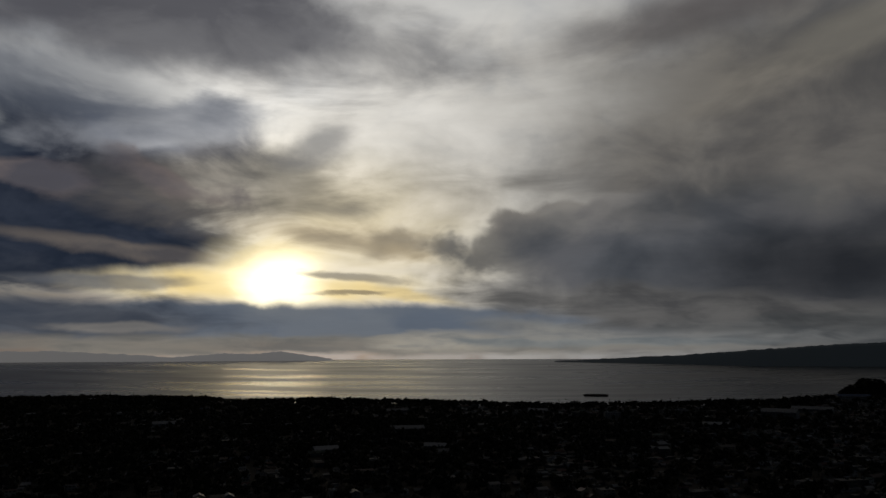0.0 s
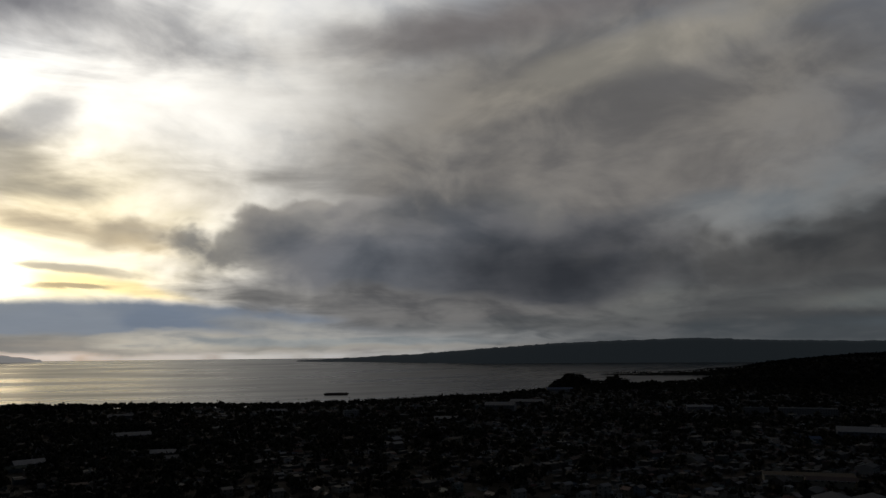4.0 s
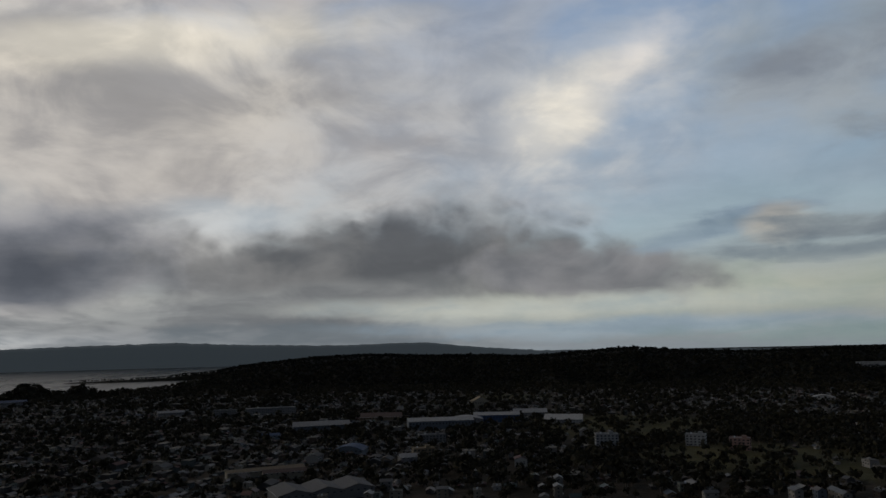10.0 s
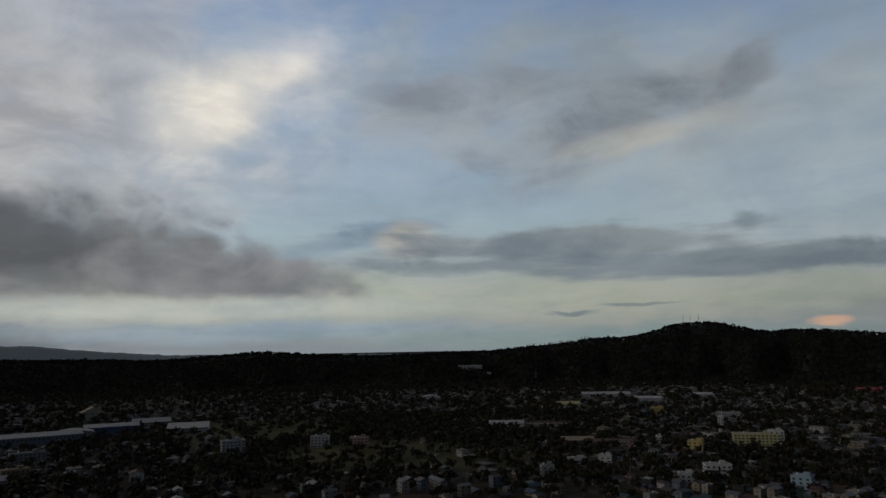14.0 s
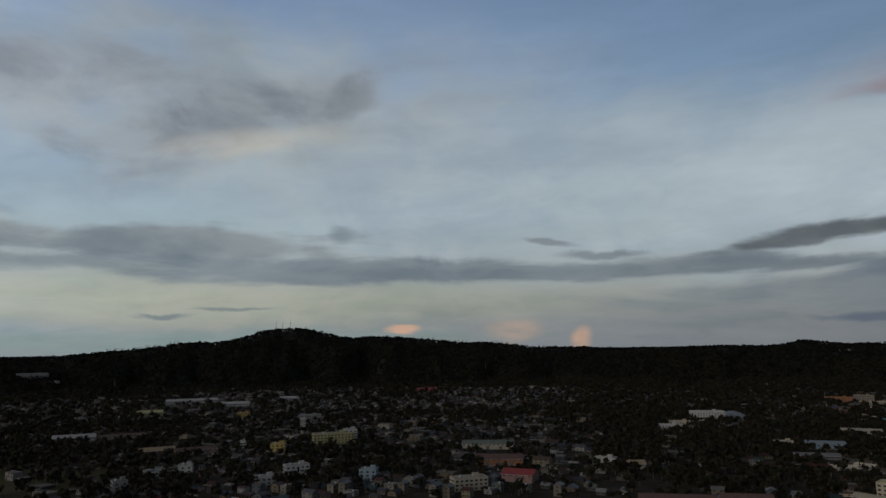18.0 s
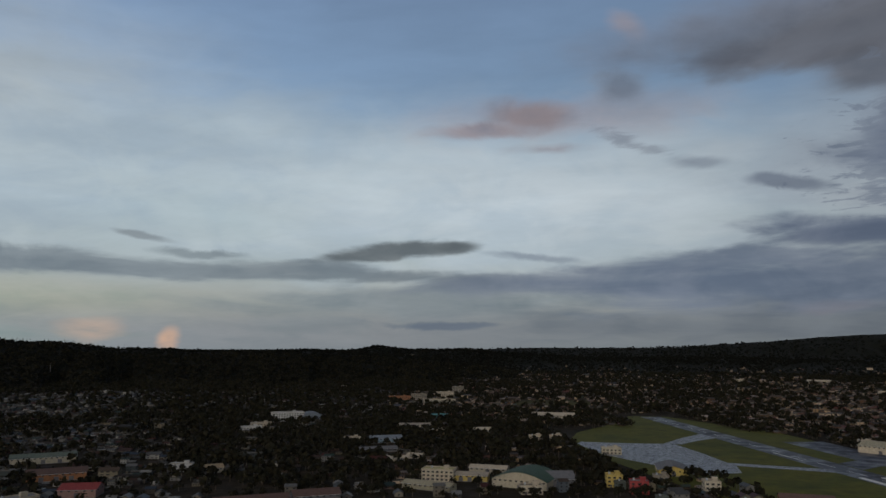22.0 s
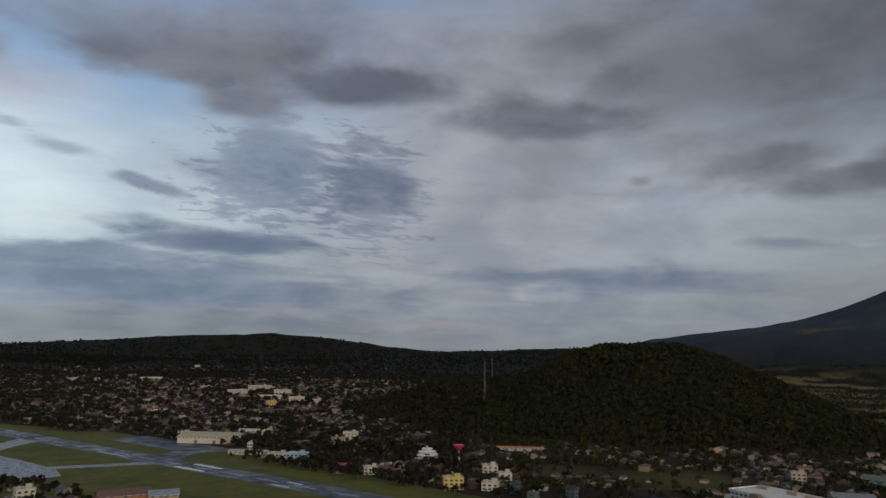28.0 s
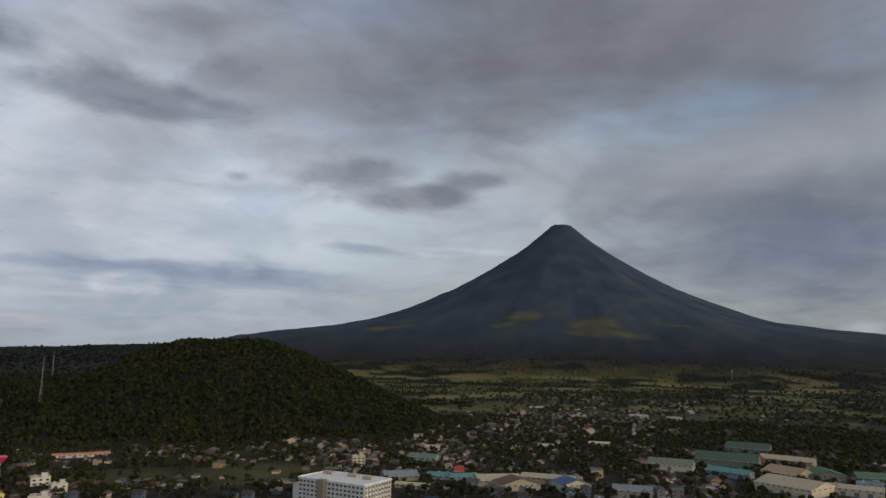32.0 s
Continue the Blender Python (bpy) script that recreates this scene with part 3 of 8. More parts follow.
cloud(219.85, 13.59, 0.88, 0.35, (0.138, 0.156, 0.191), (0.138, 0.156, 0.191), tilt=0, soft=0.8, rough=1.0, grain='a', cover=0.55)
cloud(216.04, 5.58, 10.06, 1.03, (0.133, 0.162, 0.216), (0.175, 0.205, 0.258), tilt=0, soft=0.6, rough=0.75, grain='t', cover=0.8)
cloud(212.24, 4.95, 2.25, 0.59, (0.262, 0.287, 0.323), (0.423, 0.434, 0.445), tilt=6, soft=0.6, rough=0.8, grain='a', cover=0.85)
cloud(179.9, 4.68, 15.22, 1.88, (0.127, 0.168, 0.238), (0.188, 0.227, 0.296), tilt=0, soft=0.6, rough=0.75, grain='t', cover=0.7)
cloud(202.9, 1.93, 4.1, 0.4, (0.279, 0.254, 0.287), (0.352, 0.296, 0.314), tilt=0, soft=0.7, rough=0.5, grain='a', cover=0.7)
# lens clouds beside the summit
cloud(229.69, 14.3, 4.4, 1.1, (0.135, 0.147, 0.175), (0.19, 0.202, 0.235), tilt=0, soft=0.45, rough=0.6, grain='a', cover=0.92)
cloud(234.19, 12.41, 6.54, 1.19, (0.115, 0.127, 0.155), (0.18, 0.192, 0.222), tilt=-2, soft=0.4, rough=0.6, grain='a', cover=0.95)
cloud(238.8, 13.6, 3.6, 0.95, (0.13, 0.142, 0.17), (0.185, 0.197, 0.228), tilt=0, soft=0.5, rough=0.6, grain='a', cover=0.9)
cloud(211.94, 18.1, 7.9, 1.01, (0.102, 0.117, 0.15), (0.15, 0.165, 0.202), tilt=-4, soft=0.5, rough=0.7, grain='a', cover=0.8)
cloud(219.32, 21.26, 4.39, 1.67, (0.117, 0.127, 0.159), (0.162, 0.171, 0.202), tilt=15, soft=0.6, rough=0.7, grain='a', cover=0.7)
cloud(236.83, 8.09, 5.1, 0.32, (0.287, 0.319, 0.366), (0.381, 0.413, 0.445), tilt=0, soft=0.6, rough=0.7, grain='a', cover=0.8)
cloud(230.34, 8.28, 3.21, 0.37, (0.181, 0.209, 0.262), (0.181, 0.209, 0.262), tilt=-6, soft=0.6, rough=0.7, grain='a', cover=0.8)
cloud(246.15, 10.6, 1.0, 0.5, (0.254, 0.279, 0.314), (0.352, 0.376, 0.402), tilt=30, soft=0.7, rough=0.8, grain='a', cover=0.75)
cloud(212.54, 4.84, 2.5, 0.58, (0.262, 0.296, 0.342), (0.413, 0.434, 0.456), tilt=0, soft=0.6, rough=0.8, grain='a', cover=0.8)
cloud(218.53, 5.57, 10.76, 1.09, (0.138, 0.175, 0.238), (0.188, 0.223, 0.287), tilt=0, soft=0.6, rough=0.75, grain='t', cover=0.65)
cloud(267.42, 2.12, 1.35, 0.47, (0.231, 0.254, 0.296), (0.287, 0.305, 0.342), tilt=0, soft=0.6, rough=0.6, grain='a', cover=0.8)
# dull air over the southern skyline
cloud(178.75, 1.75, 22.27, 1.18, (0.122, 0.147, 0.181), (0.156, 0.181, 0.212), tilt=0, soft=0.7, rough=0.3, grain='a', cover=0.7)

# fine mottling of thin high cloud
mottle = wnode("ShaderNodeMapRange")
wt.links.new(wmath("ADD", centred(ripple, 0.5), layer.outputs["Fac"]), mottle.inputs[0])
mottle.inputs[1].default_value, mottle.inputs[2].default_value = 0.25, 0.75
mottle.inputs[3].default_value, mottle.inputs[4].default_value = 0.955, 1.045
fine = wnode("ShaderNodeVectorMath", operation="SCALE")
wt.links.new(sky, fine.inputs[0])
wt.links.new(mottle.outputs[0], fine.inputs[3])
sky = fine.outputs[0]
band = wnode("ShaderNodeMapRange")
wt.links.new(streak.outputs["Fac"], band.inputs[0])
band.inputs[1].default_value, band.inputs[2].default_value = 0.28, 0.72
band.inputs[3].default_value, band.inputs[4].default_value = 0.95, 1.05
drawn = wnode("ShaderNodeVectorMath", operation="SCALE")
wt.links.new(sky, drawn.inputs[0])
wt.links.new(band.outputs[0], drawn.inputs[3])
sky = drawn.outputs[0]
# the light falls off round the sky, away from the sun
away = wnode("ShaderNodeMapRange")
wt.links.new(az, away.inputs[0])
away.inputs[1].default_value, away.inputs[2].default_value = 15.0, 250.0
away.inputs[3].default_value, away.inputs[4].default_value = 0.60, -1.28
back = wnode("ShaderNodeMapRange")
wt.links.new(az, back.inputs[0])
back.inputs[1].default_value, back.inputs[2].default_value = 268.0, 298.0
back.inputs[3].default_value, back.inputs[4].default_value = 0.0, 1.88
fall = wnode("ShaderNodeVectorMath", operation="SCALE")
wt.links.new(sky, fall.inputs[0])
wt.links.new(wmath("POWER", 2.0, wmath("ADD", away.outputs[0], back.outputs[0])), fall.inputs[3])
sky = fall.outputs[0]
# below the horizon the air is only dim haze
under = wnode("ShaderNodeMix", data_type="RGBA")
fade = wnode("ShaderNodeMapRange")
wt.links.new(el, fade.inputs[0])
fade.inputs[1].default_value, fade.inputs[2].default_value = -0.6, -3.0
wt.links.new(fade.outputs[0], under.inputs[0])
wt.links.new(sky, under.inputs[6])
under.inputs[7].default_value = (0.05, 0.055, 0.06, 1)
glow = wnode("ShaderNodeBackground")
wt.links.new(under.outputs[2], glow.inputs["Color"])
glow.inputs["Strength"].default_value = 1.0
done = wnode("ShaderNodeOutputWorld")
wt.links.new(glow.outputs[0], done.inputs[0])

sun = new("sun", bpy.data.lights.new("sun", "SUN"))
sun.data.energy, sun.data.angle, sun.data.color = 0.03, radians(8), (1.0, 0.70, 0.38)
sa, se = radians(SUN_AZ), radians(SUN_EL)
sun.matrix_world = look((0, 0, 400), (-400 * math.sin(sa) * math.cos(se), -400 * math.cos(sa) * math.cos(se), 400 - 400 * math.sin(se)))

# ---------------------------------------------------------------- materials
def material(name, colours, scale=0.2, rough=0.85, metal=0.0, bump=0.0, bump_scale=None, island=False, thing=False, detail=6, spec=0.3, grime=0.25, stops=None, hard=False, wet=0.0):
    """A surface that runs through some colours: by noise, by loose piece (island) or by object (thing), with grime and fine relief."""
    mat = bpy.data.materials.new(name)
    mat.use_nodes = True
    t = mat.node_tree
    shader = t.nodes["Principled BSDF"]
    place = t.nodes.new("ShaderNodeTexCoord")
    geo = t.nodes.new("ShaderNodeNewGeometry")
    n1 = t.nodes.new("ShaderNodeTexNoise")
    n1.inputs["Scale"].default_value, n1.inputs["Detail"].default_value = scale, detail
    t.links.new(geo.outputs["Position"], n1.inputs["Vector"])
    r = t.nodes.new("ShaderNodeValToRGB")
    if hard:
        r.color_ramp.interpolation = "CONSTANT"
    stops = stops or [i / max(1, len(colours) - (0 if hard else 1)) for i in range(len(colours))]
    if not (island or thing):
        stops = [0.28 + 0.44 * s for s in stops]
    for i, (at, c) in enumerate(zip(stops, colours)):
        e = r.color_ramp.elements[i] if i < 2 else r.color_ramp.elements.new(at)
        e.position, e.color = at, (*c, 1)
    if len(colours) == 1:
        r.color_ramp.elements.remove(r.color_ramp.elements[1])
    if island:
        t.links.new(geo.outputs["Random Per Island"], r.inputs[0])
    elif thing:
        info = t.nodes.new("ShaderNodeObjectInfo")
        t.links.new(info.outputs["Random"], r.inputs[0])
    else:
        t.links.new(n1.outputs["Fac"], r.inputs[0])
    n2 = t.nodes.new("ShaderNodeTexNoise")
    n2.inputs["Scale"].default_value, n2.inputs["Detail"].default_value = scale * 5.3, 5
    t.links.new(geo.outputs["Position"], n2.inputs["Vector"])
    m = t.nodes.new("ShaderNodeMapRange")
    m.inputs[1].default_value, m.inputs[2].default_value = 0.3, 0.7
    m.inputs[3].default_value, m.inputs[4].default_value = 1 - grime, 1 + grime * 0.6
    t.links.new(n2.outputs["Fac"], m.inputs[0])
    dirt = t.nodes.new("ShaderNodeVectorMath")
    dirt.operation = "SCALE"
    t.links.new(r.outputs[0], dirt.inputs[0])
    t.links.new(m.outputs[0], dirt.inputs[3])
    t.links.new(dirt.outputs[0], shader.inputs["Base Color"])
    shader.inputs["Roughness"].default_value = rough
    shader.inputs["Metallic"].default_value = metal
    if wet:
        pool = t.nodes.new("ShaderNodeMapRange")
        pool.inputs[1].default_value, pool.inputs[2].default_value = 0.42, 0.60
        pool.inputs[3].default_value, pool.inputs[4].default_value = rough, rough - wet
        t.links.new(n1.outputs["Fac"], pool.inputs[0])
        t.links.new(pool.outputs[0], shader.inputs["Roughness"])
    shader.inputs["Specular IOR Level"].default_value = spec
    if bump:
        nb = t.nodes.new("ShaderNodeTexNoise")
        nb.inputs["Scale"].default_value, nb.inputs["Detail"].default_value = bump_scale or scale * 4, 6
        t.links.new(geo.outputs["Position"], nb.inputs["Vector"])
        b = t.nodes.new("ShaderNodeBump")
        b.inputs["Strength"].default_value, b.inputs["Distance"].default_value = min(1, bump), bump
        t.links.new(nb.outputs["Fac"], b.inputs["Height"])
        t.links.new(b.outputs[0], shader.inputs["Normal"])
    return mat


WALLS = [(0.170, 0.155, 0.128), (0.115, 0.100, 0.080), (0.066, 0.063, 0.060), (0.205, 0.198, 0.185), (0.125, 0.096, 0.064), (0.045, 0.042, 0.040),
         (0.100, 0.067, 0.058), (0.093, 0.112, 0.103), (0.165, 0.145, 0.100), (0.066, 0.079, 0.096), (0.138, 0.132, 0.122)]
ROOFS = [(0.027, 0.020, 0.017), (0.040, 0.039, 0.039), (0.037, 0.019, 0.014), (0.062, 0.062, 0.062), (0.020, 0.019, 0.019), (0.053, 0.017, 0.014),
         (0.099, 0.099, 0.099), (0.019, 0.034, 0.030), (0.034, 0.027, 0.022), (0.022, 0.031, 0.047), (0.056, 0.040, 0.030), (0.161, 0.161, 0.158)]
MEAN_WALLS = [(0.027, 0.025, 0.023), (0.042, 0.035, 0.029), (0.181, 0.167, 0.140), (0.021, 0.021, 0.021), (0.058, 0.050, 0.040), (0.034, 0.032, 0.032), (0.216, 0.209, 0.195), (0.046, 0.034, 0.027),
              (0.025, 0.024, 0.023), (0.125, 0.105, 0.074), (0.038, 0.046, 0.046), (0.154, 0.146, 0.136)]
# same wall colours twice: as in shade, then brightened and warmed as if sunlit
M_WALL = material("shaded_house_walls", [tuple(v * 1.1 for v in c) for c in MEAN_WALLS], scale=0.5, island=True, hard=True)
M_WALL_LIT = material("lit_house_walls", [tuple(min(0.72, v * 1.8 * w) for v, w in zip(c, (1.25, 0.97, 0.72))) for c in MEAN_WALLS], scale=0.5, island=True, hard=True)
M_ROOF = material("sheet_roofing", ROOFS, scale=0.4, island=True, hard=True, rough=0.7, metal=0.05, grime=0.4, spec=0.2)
# the roof colours again, brightened and warmed to stand for sunlight
M_ROOF_LIT = material("lit_sheet_roofing", [tuple(min(0.5, v * 1.6 * w) for v, w in zip(c, (1.15, 0.95, 0.85))) for c in ROOFS], scale=0.4, island=True, hard=True, rough=0.55, metal=0.05, grime=0.4)
M_GLASSY = material("dark_window", [(0.02, 0.022, 0.025), (0.05, 0.052, 0.055)], scale=0.8, rough=0.25, spec=0.5)
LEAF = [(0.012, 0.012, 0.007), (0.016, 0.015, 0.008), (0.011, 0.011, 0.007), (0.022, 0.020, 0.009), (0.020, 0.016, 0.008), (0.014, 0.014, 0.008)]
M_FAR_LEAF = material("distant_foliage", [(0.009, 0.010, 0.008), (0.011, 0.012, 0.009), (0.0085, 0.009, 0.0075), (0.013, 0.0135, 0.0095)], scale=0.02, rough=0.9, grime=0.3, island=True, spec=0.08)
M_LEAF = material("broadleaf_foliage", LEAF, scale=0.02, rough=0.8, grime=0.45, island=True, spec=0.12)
M_KNOLL = material("green_foliage", [(0.014, 0.017, 0.006), (0.020, 0.023, 0.008), (0.017, 0.019, 0.007), (0.027, 0.026, 0.009), (0.020, 0.020, 0.008)], scale=0.011, rough=0.9, grime=0.3, spec=0.05)
M_PLAIN_LEAF = material("lowland_foliage", [(0.021, 0.022, 0.008), (0.032, 0.032, 0.010), (0.018, 0.019, 0.007), (0.042, 0.039, 0.012)], scale=0.02, rough=0.85, grime=0.3, island=True, spec=0.08)
M_PALM = material("palm_foliage", [(0.035, 0.055, 0.020), (0.055, 0.070, 0.024)], scale=0.05, rough=0.6, island=True)
M_BARK = material("bark", [(0.10, 0.08, 0.06), (0.16, 0.13, 0.10)], scale=1.5, rough=0.95, bump=0.03)

# ---------------------------------------------------------------- lie of the land
def spread(r):
    """True distance shown at distance r of the model: beyond 2.2 km the far country is drawn in towards the drone."""
    return r + 9.8e-7 * np.maximum(r - 2200.0, 0.0) ** 3


def lift(r):
    """Height of the far sea level, so that every drawn-in thing keeps its bearing and dip."""
    return EYE * (1 - r / spread(r))


def polar(azimuth, r):
    a = np.radians(azimuth)
    return r * np.sin(a), r * np.cos(a)


COAST_AZ = [-180, -75, -45, -32, -25, -19, -15.5, -10, 0, 9, 16, 25, 28.5, 34.5, 36.5, 39, 40.3, 41.6, 44, 47, 60, 180]
COAST_R = [9000, 6000, 2550, 2430, 2400, 2230, 2010, 2040, 1880, 1790, 1870, 2080, 2380, 2560, 2760, 2800, 2900, 3180, 3300, 3600, 9000, 9000]
HILLS = []


def hill(azimuth, r, top, width, depth, power=2.0):
    """A ridge or hill whose top stands `top` degrees over the drone's level at that bearing and distance; width in degrees."""
    HILLS.append((azimuth, r, EYE + r * math.tan(radians(top)), width, depth, power))


RIDGES = []


def ridge(r, depth, back, bearings, tops):
    """A chain of hills along a ring: at each bearing its top stands so many degrees over the drone's level."""
    RIDGES.append((r, depth, back, bearings, tops))


# spit beyond the bay
ridge(3215, 34, 60, (31.6, 32.7, 34, 36, 38, 40.5, 42.8, 45, 48), (-1.9, -1.52, -1.5, -1.46, -1.42, -1.33, -1.08, -0.95, -1.0))
# wooded ridge behind the town
ridge(3150, 560, 900, (39.6, 40.8, 42, 43.4, 45, 47.5, 50, 53, 58, 63, 68, 72, 75.8, 79, 84, 88, 94, 98, 101, 105, 106.6, 108.6, 110.5, 112.2, 114.3, 117.2, 121.5, 126, 129.5, 136, 146, 152, 160),
      (-3.2, -2.4, -1.7, -1.15, -0.88, -0.55, -0.32, -0.14, -0.24, -0.34, -0.56, -0.24, -0.02, -0.3, -0.42, -0.40, -0.3, 0.10, 0.52, 0.78, 1.12, 1.58, 1.60, 1.34, 0.84, 0.92, 0.52, 0.33, -0.14, -0.24, -0.3, -0.7, -1.6))
# country to the south
ridge(3650, 330, 500, (140, 146, 148.0, 149.0, 150.4, 154, 155.8, 158, 166, 176, 186, 196, 204, 210), (-1.2, -0.4, -0.1, 0.18, -0.1, -0.25, -0.02, -0.35, -0.75, -0.7, -0.85, -0.8, -1.2, -2.2))
ridge(4500, 420, 420, (88, 94, 100, 135, 142, 149, 156, 164, 169, 173, 178.5, 184, 188, 190.9, 194.5, 197.5, 199.7, 200.6, 203, 208, 214, 222, 230),
      (-0.5, -0.2, -0.2, -0.2, -0.12, -0.08, -0.02, 0.08, 0.12, 0.18, 0.54, 0.95, 1.16, 1.28, 1.02, 0.70, 0.30, 0.38, 0.03, 0.2, 0.45, 0.5, 0.3))
# twin-topped headland at the harbour
hill(30.85, 2500, -1.83, 1.3, 90, 2.4); hill(34.1, 2480, -2.05, 1.15, 80, 2.4); hill(36.0, 2480, -2.5, 1.8, 70); hill(29.6, 2470, -2.45, 0.8, 60); hill(33.0, 2485, -2.4, 3.0, 70, 4)

KNOLL = (1350.0, 219.7)          # the wooded knoll past the airfield: distance and bearing
CONE = (4300.0, 246.2)           # the volcano
CONE_X, CONE_Y = polar(CONE[1], CONE[0])
KNOLL_X, KNOLL_Y = polar(KNOLL[1], KNOLL[0])


def wobble(x, y, size, seed):
    """Smooth hash noise in -1..1 for arrays."""
    def h(i, j):
        v = np.sin(i * 127.1 + j * 311.7 + seed * 74.7) * 43758.5453
        return v - np.floor(v)
    u, v = x / size, y / size
    i, j = np.floor(u), np.floor(v)
    fu, fv = u - i, v - j
    fu, fv = fu * fu * (3 - 2 * fu), fv * fv * (3 - 2 * fv)
    a = h(i, j) * (1 - fu) + h(i + 1, j) * fu
    b = h(i, j + 1) * (1 - fu) + h(i + 1, j + 1) * fu
    return (a * (1 - fv) + b * fv) * 2 - 1


def hills_at(x, y):
    """Height of hills over the plain (arrays), and how wooded the place is."""
    r = np.hypot(x, y)
    azimuth = np.degrees(np.arctan2(x, y))
    plain = lift(r) + 8.0
    z = np.full_like(r, -1e3)
    for a, d, top, w, depth, p in HILLS:
        da = np.abs((azimuth - a + 180) % 360 - 180) / w
        dr = np.abs(r - d) / depth
        base = lift(np.array(float(d))) + 2.0
        z = np.maximum(z, plain - 15 + (top - base + 9) * np.exp(-(da ** p) * 0.7) * np.exp(-dr ** 2))
    for d, depth, back, bearings, tops in RIDGES:
        mid = (bearings[0] + bearings[-1]) / 2
        turn = (azimuth - mid + 180) % 360 - 180 + mid
        inside = (turn > bearings[0]) & (turn < bearings[-1])
        soft = sum(np.interp(turn + s, bearings, tops) for s in (-0.7, -0.25, 0.25, 0.7)) / 4
        top = EYE + d * np.tan(np.radians(soft)) - 10.0
        spur = 1 + 0.38 * wobble(azimuth * 20, r * 0.05, 42, 21) + 0.18 * wobble(azimuth * 20, r * 0.09, 15, 22)
        near = np.where(r < d, (d - r) / (depth * spur), (r - d) / back)
        fall = np.where(r < d, np.exp(-np.abs(near) ** 1.7 * 1.3), np.exp(-near ** 2))
        z = np.maximum(z, np.where(inside, plain - 15 + (top - plain + 15) * fall, -1e3))
    kx, ky = x - KNOLL_X, y - KNOLL_Y
    k = np.hypot(kx, ky) * (1 + 0.05 * wobble(x, y, 120, 3))
    s = np.clip(1 - (k - 75) / 325, 0, 1)
    knoll = 8 + 130 * (0.75 * s + 0.25 * s * s * (3 - 2 * s))
    sx, sy = polar(206.5, 1430.0)
    shoulder = 8 + 62 * np.exp(-((x - sx) ** 2 + (y - sy) ** 2) / 170.0 ** 2)
    z = np.maximum(z, np.maximum(np.where(s > 0, knoll, -1e3), np.where(shoulder > 12, shoulder, -1e3)))
    rho = np.hypot(x - CONE_X, y - CONE_Y)
    gully = 1 + 0.006 * np.sin(np.arctan2(x - CONE_X, y - CONE_Y) * 31) + 0.005 * np.sin(np.arctan2(x - CONE_X, y - CONE_Y) * 17 + 1) + 0.005 * np.sin(np.arctan2(x - CONE_X, y - CONE_Y) * 67 + rho / 200)
    slope = np.exp(-rho * np.where(rho > 120, gully, 1) / 959.0)
    foot = np.clip((r - 2700) / 900, 0, 1)
    foot = foot * foot * (3 - 2 * foot)
    cone = lift(r) + 8 + (np.minimum(914 * slope - 52, 812) + 40 * np.clip((rho - 1150) / 500, 0, 1)) * np.clip((2330 - rho) / 420, 0, 1) * foot - 14 * np.exp(-(rho / 26) ** 2)
    z = np.maximum(z, np.where(rho < 2330, cone, -1e3))
    return z, plain


def land_height(x, y):
    r = np.hypot(x, y)
    azimuth = np.degrees(np.arctan2(x, y))
    z, plain = hills_at(x, y)
    rc = np.interp(azimuth, COAST_AZ, COAST_R) + 14 * wobble(x, y, 90, 1) + 6 * wobble(x, y, 30, 2)
    shore = np.clip((rc - r) / 90.0, -1, 1)
    ground = np.where(shore > 0, lift(r) + 1.5 + 6.5 * np.sqrt(np.maximum(shore, 0)), lift(r) - 5.0)
    # river mouth
    ax, ay = polar(-18.2, 1840.0)
    bx, by = polar(-15.0, 2060.0)
    t = np.clip(((x - ax) * (bx - ax) + (y - ay) * (by - ay)) / ((bx - ax) ** 2 + (by - ay) ** 2), 0, 1)
    creek = np.hypot(x - ax - t * (bx - ax), y - ay - t * (by - ay))
    ground = np.where(creek < 16 + 4 * wobble(x, y, 40, 5), lift(r) - 4, ground)
    rise = z > plain + 0.5
    z = np.where(rise, z + 5 * wobble(x, y, 160, 7) * np.clip((z - plain) / 30, 0, 1) + 2.5 * wobble(x, y, 55, 8) * np.clip((z - plain) / 30, 0, 1), z)
    z = np.where((z > ground) & ((shore > 0) | (z > lift(r) + 1)), np.maximum(z, ground), ground)
    return z


